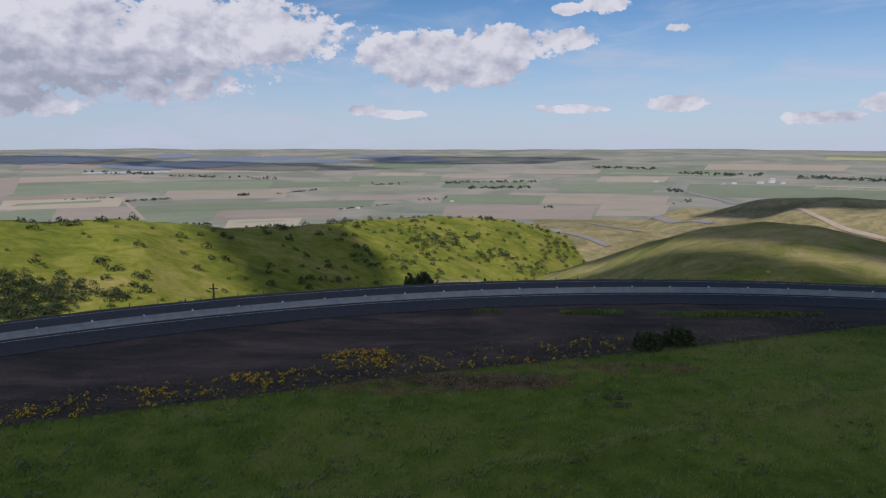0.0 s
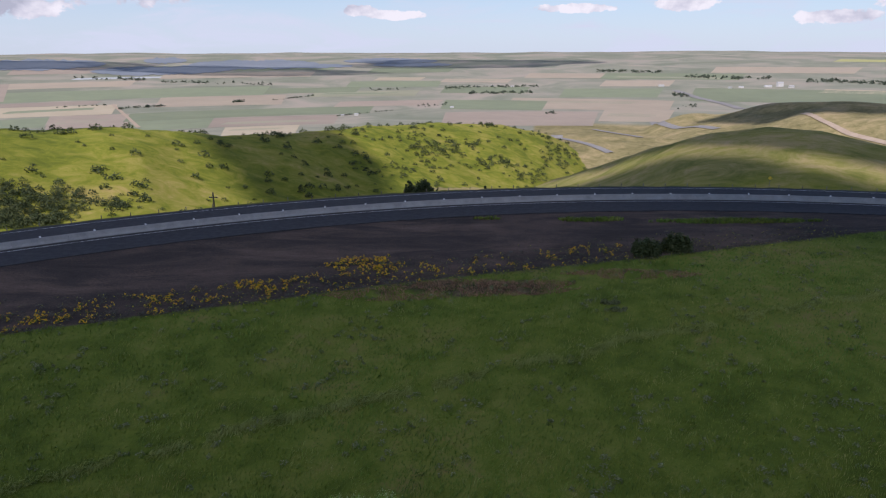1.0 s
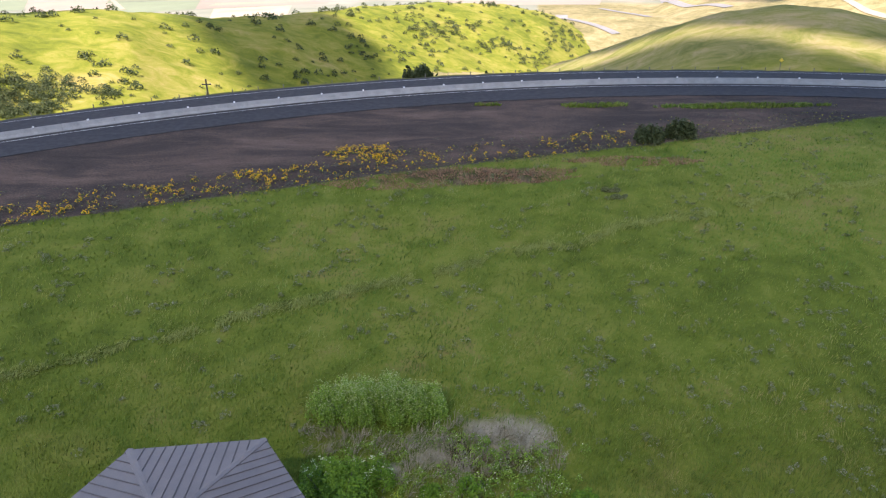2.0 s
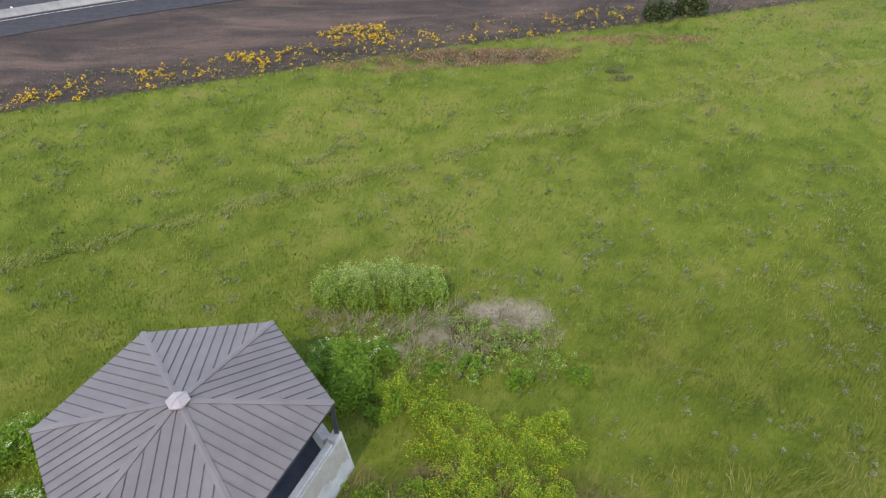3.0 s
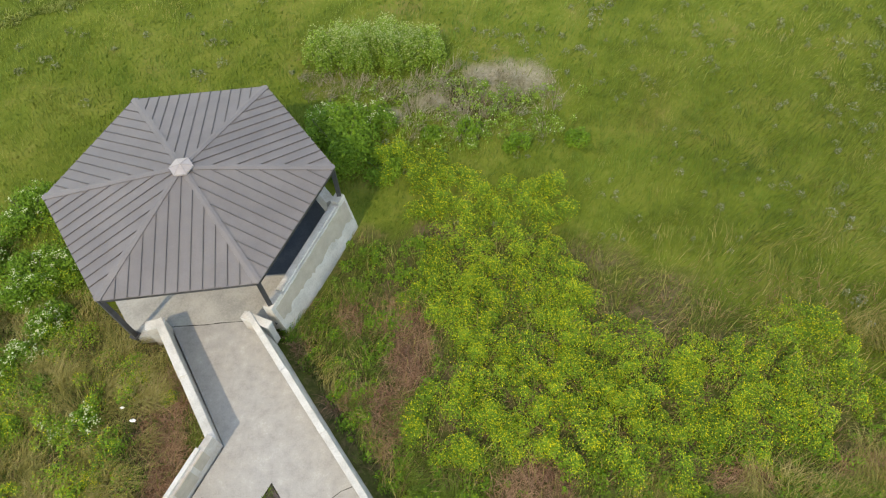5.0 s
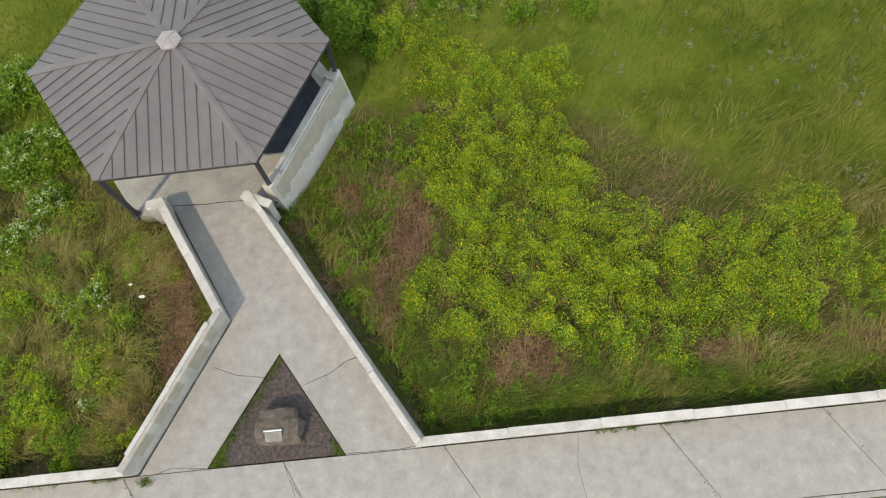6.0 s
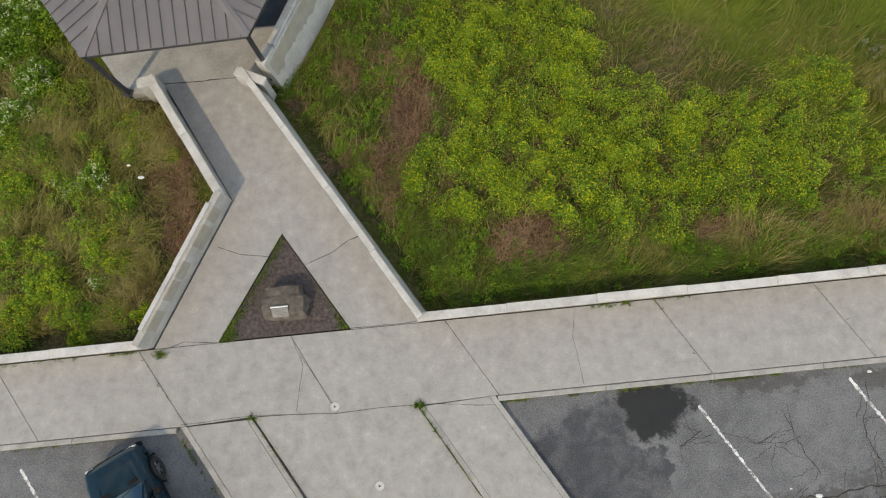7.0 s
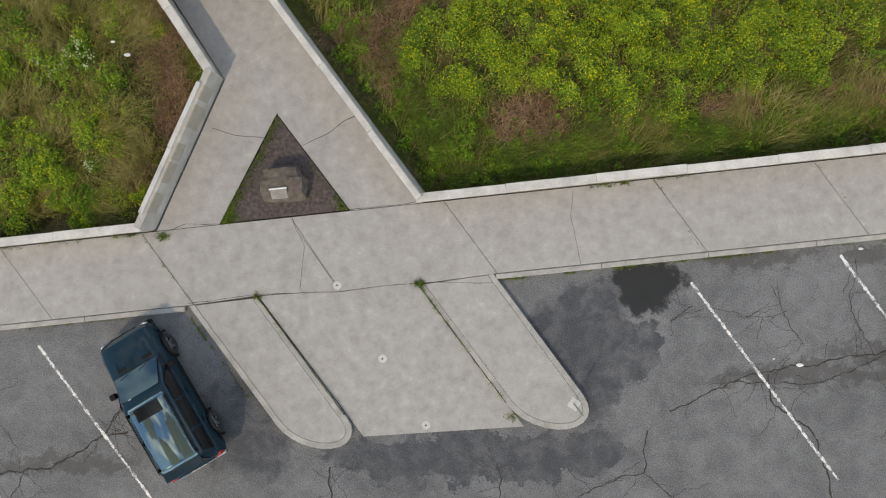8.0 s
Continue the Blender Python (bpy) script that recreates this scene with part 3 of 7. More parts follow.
def ribbon(name, pts, width, z, mat, parent, wander=0.0, seed=1, thick=0.004, step=0.18):
    """A thin strip along a line, for paint, joints and cracks."""
    rnd = random.Random(seed)
    fine = []
    for p, q in zip(pts, pts[1:]):
        p, q = Vector(p), Vector(q)
        k = max(1, int((q - p).length / step)) if wander else 1
        fine += [p.lerp(q, i / k) for i in range(k)]
    fine.append(Vector(pts[-1]))
    off = 0.0
    left, right = [], []
    for i, p in enumerate(fine):
        d = (fine[min(i + 1, len(fine) - 1)] - fine[max(i - 1, 0)]).normalized()
        nrm = Vector((-d.y, d.x))
        off = 0.8 * off + rnd.uniform(-wander, wander)
        c = p + nrm * off
        w = width * (rnd.uniform(0.5, 1.25) if wander else 1.0) / 2
        left.append(c + nrm * w)
        right.append(c - nrm * w)
    bm = bmesh.new()
    up = [(bm.verts.new((*a, z)), bm.verts.new((*b, z))) for a, b in zip(left, right)]
    lo = [(bm.verts.new((*a, z - thick)), bm.verts.new((*b, z - thick))) for a, b in zip(left, right)]
    for i in range(len(up) - 1):
        bm.faces.new((up[i][0], up[i][1], up[i + 1][1], up[i + 1][0]))
        bm.faces.new((lo[i][1], up[i][1], up[i][0], lo[i][0])) if i == 0 else None
        bm.faces.new((up[i][1], lo[i][1], lo[i + 1][1], up[i + 1][1]))
        bm.faces.new((lo[i][0], up[i][0], up[i + 1][0], lo[i + 1][0]))
    bmesh.ops.recalc_face_normals(bm, faces=bm.faces)
    return part(name, bm, mat, parent)


PAVE = 0.15
pave = thing("pavement", (0, 0, 0), "grey concrete pavement in large slabs with dirt in the joints", "pavement", kind="structure")


def slab(poly, z=PAVE, gap=0.007):
    part("slab", prism(bmesh.new(), inset(poly, gap), z - 0.14, z, 0.008), CONCRETE, pave)


def to_kerb(x):
    """Where the slanting joint from the wall line at x meets the kerb line."""
    t = (wall_y(x) - kerb_y(x)) / (0.819 + SLOPE * 0.574)
    return x + 0.574 * t


def bed(poly):
    part("joint_bed", prism(bmesh.new(), poly, -0.02, PAVE - 0.03), JOINT, pave)


# slabs along the wall, both ways from the entrance
for xs in ((-36.6, -32.0, -27.3, -22.8, -18.4, -13.93, -9.57), (-0.38, 5.87, 10.62, 15.3, 20.0, 24.7, 29.4, 34.0)):
    for a, b in zip(xs, xs[1:]):
        slab([(a, wall_y(a)), (to_kerb(a), kerb_y(to_kerb(a))), (to_kerb(b), kerb_y(to_kerb(b))), (b, wall_y(b))])
    a, b = xs[0], xs[-1]
    bed([(a, wall_y(a)), (to_kerb(a), kerb_y(to_kerb(a))), (to_kerb(b), kerb_y(to_kerb(b))), (b, wall_y(b))])
# the entrance: before the triangle, its two legs, the way up to the shelter
TRI = [(-7.17, 0.936), (-3.19, 1.241), (-5.33, 4.24)]
IN_L, IN_C, IN_TOP = (-9.1, 0.788), (-6.88, 5.30), (-9.3, 9.30)
IN_R, IN_RT = (-1.0, 1.408), (-6.62, 9.45)
plaza = [(-9.57, wall_y(-9.57)), (to_kerb(-9.57), kerb_y(to_kerb(-9.57))), (-6.0, -1.24), (-3.6, -1.15), (-1.12, -1.02), (to_kerb(-0.38), kerb_y(to_kerb(-0.38))), (-0.38, wall_y(-0.38))]
slab([plaza[0], plaza[1], plaza[2], (-3.6, -1.15), (-5.0, 1.10)])
slab([(-5.0, 1.10), (-3.6, -1.15), (-1.12, -1.02), plaza[5], plaza[6]])
JL, JR = (-7.72, 3.62), (-2.85, 4.08)
slab([IN_L, TRI[0], TRI[2], TRI[1], IN_R, IN_RT, IN_TOP, IN_C], gap=0.005)
for poly in ([plaza[0], plaza[1], (-3.6, -1.15), plaza[5], plaza[6]], [IN_L, TRI[0], TRI[2], IN_C], [TRI[1], IN_R, (-3.95, 5.3), TRI[2]]):
    bed(poly)


def run(p, d):
    return (p[0] + SKEW.x * d, p[1] + SKEW.y * d)


def tongue(p, q, length, z, nose, name="slab"):
    """A slab from the plaza's edge p to q outwards, with a round nose."""
    a, b = Vector(run(p, length)), Vector(run(q, length))
    c, r = (a + b) / 2, (b - a) / 2
    f = SKEW * r.length * 0.95
    pts = [tuple(c - r * math.cos(t) + f * math.sin(t)) for t in np.linspace(0, math.pi, 13)] if nose else [tuple(a), tuple(b)]
    return [p] + pts + [q]


K1, K2, K3, K4 = (-8.17, -1.50), (-6.06, -1.30), (-1.20, -1.04), (1.05, -0.78)
KL = 4.5
for p, q in ((K1, K2), (K3, K4)):
    outer = tongue(p, q, KL, PAVE, True)
    inner = inset(outer, 0.17)
    inner[0], inner[-1] = (Vector(outer[0]) + (Vector(outer[-1]) - Vector(outer[0])).normalized() * 0.17).to_tuple(), (Vector(outer[-1]) - (Vector(outer[-1]) - Vector(outer[0])).normalized() * 0.17).to_tuple()
    slab(inner, gap=0.010)
    isl = thing("kerb", (0, 0, 0), "worn grey concrete kerb round a traffic island", "kerb", kind="structure")
    for i in range(len(outer) - 1):
        quad = [outer[i], outer[i + 1], inner[i + 1], inner[i]]
        part("kerb_stone", prism(bmesh.new(), quad, -0.1, PAVE + 0.004, 0.0), KERB, isl)
    bed(inset(outer, 0.1))
# the ramp between the islands, sloping down to the asphalt
bm = bmesh.new()
r0, r1 = (K2[0] + 0.02, K2[1] + 0.04), (K3[0] - 0.02, K3[1] + 0.02)
ra, rb = run(r0, 5.3), run(r1, 5.35)
lo = [bm.verts.new((*v, -0.1)) for v in (r0, ra, rb, r1)]
hi = [bm.verts.new((*v, z)) for v, z in ((r0, PAVE - 0.004), (ra, 0.02), (rb, 0.02), (r1, PAVE - 0.004))]
bm.faces.new(hi)
bm.faces.new(lo[::-1])
for i in range(4):
    bm.faces.new((lo[i], lo[(i + 1) % 4], hi[(i + 1) % 4], hi[i]))
part("ramp", bm, CONCRETE, pave, "sloping concrete ramp")

# kerbs along the lot
kerb = thing("kerb", (0, 0, 0), "worn grey concrete kerb along the parking lot", "kerb", kind="structure")
for x0, x1, k in ((-36, -8.3, 9), (1.12, 36, 11)):
    for i in range(k):
        a, b = x0 + (x1 - x0) * i / k + 0.006, x0 + (x1 - x0) * (i + 1) / k - 0.006
        part("kerb_stone", prism(bmesh.new(), [(a, kerb_y(a) - 0.17), (b, kerb_y(b) - 0.17), (b, kerb_y(b) - 0.012), (a, kerb_y(a) - 0.012)], -0.1, PAVE - 0.002, 0.02), KERB, kerb)

# parking lines
for a, b, w in (((6.97, -1.2), (11.15, -7.2), 0.085), ((11.4, -0.5), (15.5, -6.4), 0.09), ((-12.92, -2.6), (-8.75, -8.5), 0.085), ((-17.3, -2.95), (-13.1, -8.9), 0.10), ((15.9, -0.1), (20, -6), 0.1)):
    ribbon("parking_line", [a, b], w, 0.006, LINE_PAINT, lot, 0.003, 77, step=0.05)


# ---- boundary walls ----
def wall_run(name, a, b, height, thick, side, z0=-0.3, cap_gap=2.6, label="pale stucco boundary wall with a concrete coping", cap=None, ledge=0.0, ends=0.0):
    """A wall from a to b whose face lies on that line; side +1: its body is on the left."""
    a, b = Vector(a), Vector(b)
    d = (b - a).normalized()
    nrm = Vector((-d.y, d.x)) * side
    ob = thing(name, (0, 0, 0), label, "wall", kind="structure")

    def quad(s0, s1, o0, o1):
        p = [a + d * s0 + nrm * o0, a + d * s1 + nrm * o0, a + d * s1 + nrm * o1, a + d * s0 + nrm * o1]
        return [tuple(v) for v in (p if side > 0 else p[::-1])]

    ln = (b - a).length
    if cap:
        # the outer face slopes out below a narrow coping
        bm = bmesh.new()
        lo, hi = ([bm.verts.new((*v, z)) for v in quad(0, ln, 0.03, o)] for z, o in ((z0, thick + 0.06), (height - 0.09, cap - 0.005)))
        bm.faces.new(lo[::-1])
        bm.faces.new(hi)
        for i in range(4):
            bm.faces.new((lo[i], lo[(i + 1) % 4], hi[(i + 1) % 4], hi[i]))
        bmesh.ops.recalc_face_normals(bm, faces=bm.faces)
        part("body", bm, STUCCO, ob)
        thick = cap
    else:
        part("body", prism(bmesh.new(), quad(0, ln, 0.03, thick - 0.03), z0, height - 0.09), STUCCO, ob)
    k = max(1, round(ln / cap_gap))
    for i in range(k):
        jog = 0.012 * ((i * 7) % 3 - 1)
        s0, s1 = (ends + (1 - 2 * ends) * j / k for j in (i, i + 1))
        part("coping", prism(bmesh.new(), quad(ln * s0 + 0.004, ln * s1 - 0.004, jog + ledge, thick + jog), height - 0.09, height + jog * 0.5, 0.012), CAP, ob)
    if ledge:
        # mended stretches on the walk's side
        rnd = random.Random(5)
        for i in range(5):
            s0 = ln * (0.08 + 0.18 * i + rnd.uniform(0, 0.04))
            part("repair_patch", prism(bmesh.new(), quad(s0, s0 + rnd.uniform(0.35, 0.75), 0.024, 0.06), rnd.uniform(0.3, 0.6), height - 0.088), PATCH, ob, "smooth grey mortar repair")
    return ob


wall_run("wall_west", (-38, wall_y(-38)), (-9.25, wall_y(-9.25)), 0.80, 0.26, 1)
wall_run("wall_east", (-1.15, wall_y(-1.15)), (38, wall_y(38)), 0.80, 0.26, 1)
wall_run("wall_entry_west", (-9.12, 0.80), (-6.9, 5.32), 1.18, 0.26, 1, ledge=0.13, ends=0.09)
wall_run("wall_ramp_west", (-6.9, 5.34), (-9.30, 9.25), 1.0, 0.26, 1)
wall_run("wall_return_west", (-9.82, 9.10), (-9.22, 9.24), 0.955, 0.30, -1, cap_gap=4)
wall_run("wall_return_east", (-5.72, 9.02), (-6.66, 9.42), 0.955, 0.28, 1, cap_gap=4)
wall_run("wall_ramp_east", (-6.62, 9.30), (-1.13, 1.44), 1.0, 0.30, 1, cap=0.19)

# ---- shelter ----
ROOF = material("roof_metal", [(0.0, (0.128, 0.118, 0.120)), (0.5, (0.152, 0.140, 0.141)), (1.0, (0.178, 0.164, 0.164))], 0.8, 0.5, 0.03, metal=0.1, fine=30, spread=0.06, random=0.03)
SEAM = material("roof_seam_metal", [(0.0, (0.085, 0.078, 0.079)), (1.0, (0.112, 0.103, 0.104))], 2, 0.5, 0.0, metal=0.1)
ROOF_CAP = material("roof_cap_metal", [(0.0, (0.30, 0.27, 0.265)), (1.0, (0.40, 0.36, 0.355))], 3, 0.4, 0.02, metal=0.3, spread=0.05)
STEEL_DARK = material("dark_painted_steel", [(0.0, (0.035, 0.035, 0.04)), (1.0, (0.065, 0.065, 0.07))], 5, 0.5, 0.05, metal=0.3)
SHELTER_FLOOR = material("shelter_floor_concrete", [(0.0, (0.25, 0.25, 0.235)), (0.5, (0.34, 0.335, 0.315)), (1.0, (0.42, 0.41, 0.385))], 1.1, 0.85, 0.1, fine=16)
RAW_WALL = material("rough_white_render", [(0.0, (0.34, 0.325, 0.30)), (0.5, (0.44, 0.425, 0.395)), (1.0, (0.56, 0.545, 0.515))], 1.4, 0.95, 0.5, fine=24, spread=0.08)

HC, HR, EAVE, PEAK, TURN0 = Vector((-8.51, 13.28)), 4.78, 2.78, 3.55, 5.7


def hexpt(k, r, z):
    a = radians(TURN0 + 60 * k)
    return Vector((r * math.cos(a), r * math.sin(a), z))


def build_shelter():
    ob = thing("shelter", (HC.x, HC.y, 0), "six-sided open picnic shelter with a grey standing-seam metal roof", "shelter")
    # floor
    bm = bmesh.new()
    prism(bm, [tuple(hexpt(k, 4.75, 0)[:2]) for k in range(6)], -0.9, PAVE - 0.002)
    part("floor_slab", bm, SHELTER_FLOOR, ob, "grey concrete floor")
    # the inner floor, a dark blue sheet painted for the roof's shade
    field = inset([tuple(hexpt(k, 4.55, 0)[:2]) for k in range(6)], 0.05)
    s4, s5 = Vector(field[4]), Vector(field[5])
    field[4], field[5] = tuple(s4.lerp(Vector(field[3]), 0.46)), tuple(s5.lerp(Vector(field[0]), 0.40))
    part("floor_shade", prism(bmesh.new(), field, PAVE - 0.02, PAVE + 0.002), FLOOR_SHADE, ob, "inner concrete floor coloured dark blue for the shade of the roof")
    bm = bmesh.new()
    for k in range(6):
        a, b, top = hexpt(k, HR, EAVE), hexpt(k + 1, HR, EAVE), Vector((0, 0, PEAK))
        bm = bmesh.new()
        vs = [bm.verts.new(v) for v in (a, b, top)]
        lo = [bm.verts.new(v - Vector((0, 0, 0.03))) for v in (a, b, top)]
        bm.faces.new(vs)
        bm.faces.new(lo[::-1])
        for i in range(3):
            bm.faces.new((lo[i], lo[(i + 1) % 3], vs[(i + 1) % 3], vs[i]))
        panel = part("roof_panel", bm, ROOF, ob)
        # standing seams run down the slope
        mid = (a + b) / 2
        along = (b - a).normalized()
        half = (b - a).length / 2
        nrm = (b - a).cross(top - a).normalized()
        count = 13
        for i in range(count):
            s = (i + 0.5) / count * 2 - 1
            foot = mid + along * (half * s) + nrm * 0.016
            reach = (1 - abs(s)) * 0.985
            head = foot + (top - mid) * max(0.02, reach)
            bm = bmesh.new()
            d = head - foot
            m = Matrix.Translation((foot + head) / 2) @ Matrix((along, d.normalized(), along.cross(d.normalized()))).transposed().to_4x4()
            box(bm, -0.010, 0.010, -d.length / 2, d.length / 2, -0.02, 0.02)
            bmesh.ops.transform(bm, verts=bm.verts, matrix=m)
            part("seam", bm, SEAM, panel)
        # hip flashing
        bm = bmesh.new()
        d = (top - a)
        up = Vector((0, 0, 1))
        ring = []
        prev = hexpt(k - 1, HR, EAVE)
        for t, w in ((-0.003, 0.15), (0.95, 0.11)):
            c = a + d * t + up * 0.036
            e1, e2, rg, dz = c + (b - a).normalized() * w, c + (prev - a).normalized() * w, c + up * 0.008, up * 0.03
            ring.append([e1, rg, e2, e2 - dz, rg - dz, e1 - dz])
        bm.free()
        part("hip_cap", loft(ring), ROOF, ob)
        # fascia and beam
        for name, rr, z0, z1, th in (("fascia", HR - 0.02, EAVE - 0.16, EAVE - 0.02, 0.03), ("beam", HR - 0.50, EAVE - 0.30, EAVE - 0.02, 0.12)):
            p, q = hexpt(k, rr, 0), hexpt(k + 1, rr, 0)
            n2 = -((p + q) / 2).normalized()
            bm = bmesh.new()
            prism(bm, [tuple(v[:2]) for v in (p, q, q + n2 * th, p + n2 * th)], z0, z1)
            part(name, bm, STEEL_DARK, ob)
        # column
        c = hexpt(k, HR - 0.10, 0)
        a2 = radians(TURN0 + 60 * k)
        bm = bmesh.new()
        box(bm, -0.075, 0.075, -0.075, 0.075, -0.5, EAVE - 0.05, 0.01)
        box(bm, -0.14, 0.14, -0.14, 0.14, PAVE - 0.02, PAVE + 0.03, 0.006)
        bmesh.ops.transform(bm, verts=bm.verts, matrix=Matrix.Translation(c) @ Matrix.Rotation(a2, 4, "Z"))
        part("column", bm, STEEL_DARK, ob, "dark steel column")
        # soffit
        bm = bmesh.new()
        vs = [bm.verts.new(v) for v in (hexpt(k, HR - 0.06, EAVE - 0.04), hexpt(k + 1, HR - 0.06, EAVE - 0.04), Vector((0, 0, PEAK - 0.06)))]
        bm.faces.new(vs[::-1])
        part("soffit", bm, STEEL_DARK, ob)
    # cap on the peak
    bm = bmesh.new()
    lo = [bm.verts.new(hexpt(k, 0.40, PEAK + 0.0)) for k in range(6)]
    up = [bm.verts.new(hexpt(k, 0.39, PEAK + 0.05)) for k in range(6)]
    tip = bm.verts.new((0, 0, PEAK + 0.16))
    for k in range(6):
        bm.faces.new((lo[k], lo[(k + 1) % 6], up[(k + 1) % 6], up[k]))
        bm.faces.new((up[k], up[(k + 1) % 6], tip))
    part("peak_cap", bm, ROOF_CAP, ob, "pale pinkish metal cap")
    for k in range(6):
        bm = bmesh.new()
        rod(bm, hexpt(k, 0.39, PEAK + 0.055), (0, 0, PEAK + 0.165), 0.012, sides=6)
        part("cap_seam", bm, ROOF_CAP, ob)
    # low walls between the columns, all sides but the way in
    for k in (0, 1, 2, 5):
        rr = HR + 0.08 if k == 5 else HR - 0.30
        p, q = hexpt(k, rr, 0), hexpt(k + 1, rr, 0)
        n2 = -((p + q) / 2).normalized()
        d = (q - p).normalized()
        if k == 5:
            p = p + d * 0.05 - d * 0.1
        wall = part("low_wall", _battered(p, q, n2, 0.34, -1.0, 1.10), RAW_WALL, ob, "low wall in patchy white render")
        bm = bmesh.new()
        m0 = p + d * 0.75 + n2 * 0.02
        m1 = q - d * 0.55 + n2 * 0.02
        prism(bm, [tuple(v[:2]) for v in (m0 + n2 * 0.05, m1 + n2 * 0.05, m1 + n2 * 0.26, m0 + n2 * 0.26)], 1.095, 1.19, 0.015)
        part("wall_coping", bm, CAP, wall)
        if k == 5:
            # raised blocks at both ends of the wall
            for e0, e1 in ((p, p + d * 0.62), (q - d * 0.42, q)):
                part("end_block", prism(bmesh.new(), [tuple(v[:2]) for v in (e0 + n2 * 0.01, e1 + n2 * 0.01, e1 + n2 * 0.33, e0 + n2 * 0.33)], 1.05, 1.25, 0.02), RAW_WALL, wall)
            # grey repair skins on the outer face
            for s0, s1, z0, z1, sd in ((0.03, 0.98, 0.42, 1.03, 3),):
                rnd = random.Random(sd)
                ln = (q - p).length
                cols = 44
                step = 0.0
                vs = []
                for i in range(cols + 1):
                    s = s0 + (s1 - s0) * i / cols
                    base = p + d * (ln * s)
                    step = 0.6 * step + rnd.uniform(-0.13, 0.13)
                    zz0 = z0 - 0.42 * s + step
                    zz1 = z1 + rnd.uniform(-0.02, 0.02)
                    vs.append([base - n2 * (o + 0.34 * (1.10 - z) / 2.1) + Vector((0, 0, z)) for z, o in ((zz0, 0.007), (zz1, 0.007), (zz1, -0.01), (zz0, -0.01))])
                part("repair_patch", loft(vs), PATCH, wall, "smooth grey mortar repair")
    return ob


def _battered(p, q, n2, th, z0, z1):
    bm = bmesh.new()
    lo = [bm.verts.new(v + Vector((0, 0, z0))) for v in (p - n2 * 0.34, q - n2 * 0.34, q + n2 * th, p + n2 * th)]
    hi = [bm.verts.new(v + Vector((0, 0, z1))) for v in (p, q, q + n2 * th, p + n2 * th)]
    bm.faces.new(lo[::-1])
    bm.faces.new(hi)
    for i in range(4):
        bm.faces.new((lo[i], lo[(i + 1) % 4], hi[(i + 1) % 4], hi[i]))
    bmesh.ops.recalc_face_normals(bm, faces=bm.faces)
    return bm


build_shelter()

# ---- memorial stone in the triangle ----
GRAVEL = material("purple_gravel", [(0.0, (0.045, 0.036, 0.034)), (0.5, (0.085, 0.068, 0.064)), (1.0, (0.15, 0.125, 0.118))], 9, 0.95, 0.6, fine=55, bump_at=0.03)
STONE = material("brown_basalt", [(0.0, (0.065, 0.055, 0.047)), (0.5, (0.115, 0.095, 0.08)), (1.0, (0.18, 0.155, 0.132))], 3.5, 0.9, 0.5, fine=30)
PLAQUE = material("plaque_metal", [(0.0, (0.17, 0.165, 0.16)), (1.0, (0.26, 0.25, 0.24))], 6, 0.55, 0.1, metal=0.4)
LETTER = material("worn_lettering", [(0.0, (0.10, 0.097, 0.092)), (1.0, (0.15, 0.145, 0.14))], 6, 0.6, 0.0)
WHITE = material("white_paint", [(0.0, (0.70, 0.70, 0.69)), (1.0, (0.84, 0.84, 0.83))], 6, 0.6, 0.05, spread=0.05)

bm = bmesh.new()
prism(bm, inset(TRI, 0.03), -0.1, PAVE - 0.035)
tagged(part("gravel_bed", bm, GRAVEL), "triangular bed of purple-brown gravel in the pavement", "gravel bed", kind="structure")


def build_stone():
    ob = thing("memorial_stone", (-5.12, 2.02, PAVE - 0.05), "rough brown memorial boulder with a metal plaque", "boulder", turn=4)
    bm = bmesh.new()
    bmesh.ops.create_cube(bm, size=1.0)
    bmesh.ops.subdivide_edges(bm, edges=bm.edges[:], cuts=7, use_grid_fill=True)
    for v in bm.verts:
        c = v.co
        round_ = c.normalized() * 0.62
        c = c.lerp(round_, 0.32)
        x, y, z = c.x * (1.30 - 0.25 * (c.y > 0.2)), c.y * 0.98, (c.z + 0.5) * 0.64
        # the face with the plaque leans back
        y += 0.28 * max(0, z) * (1 if c.y < 0.1 else 0.1)
        z -= 0.10 * abs(c.x) * (z > 0.3)
        nv = noise.fractal(c * 2.6 + Vector((5, 1, 2)), 1.0, 2.0, 5)
        v.co = Vector((x, y, z)) * (1 + 0.11 * nv)
    tilt = Matrix.Rotation(radians(34), 4, "X")
    out = tilt @ Vector((0, 0, 1))
    centre = Vector((-0.06, -0.14, 0.45))
    high = max(out.dot(v.co - centre) for v in bm.verts if abs(v.co.x + 0.06) < 0.3 and (v.co - centre - out * out.dot(v.co - centre)).length < 0.3)
    part("boulder", bm, STONE, ob)
    lean = Matrix.Translation(centre + out * (high - 0.015)) @ tilt
    bm = bmesh.new()
    box(bm, -0.24, 0.24, -0.15, 0.15, 0.0, 0.03, 0.006)
    bmesh.ops.transform(bm, verts=bm.verts, matrix=lean)
    plaque = part("plaque", bm, PLAQUE, ob, "grey metal plaque with worn lettering")
    for i, w in enumerate((0.19, 0.16, 0.20, 0.17, 0.12)):
        bm = bmesh.new()
        box(bm, -w, w, 0.085 - i * 0.05, 0.098 - i * 0.05, 0.028, 0.034)
        bmesh.ops.transform(bm, verts=bm.verts, matrix=lean)
        part("lettering", bm, LETTER, plaque)
    bm = bmesh.new()
    box(bm, -0.27, 0.25, 0.165, 0.195, -0.02, 0.03, 0.006)
    bmesh.ops.transform(bm, verts=bm.verts, matrix=lean)
    part("ledge", bm, WHITE, ob, "white strip over the plaque")


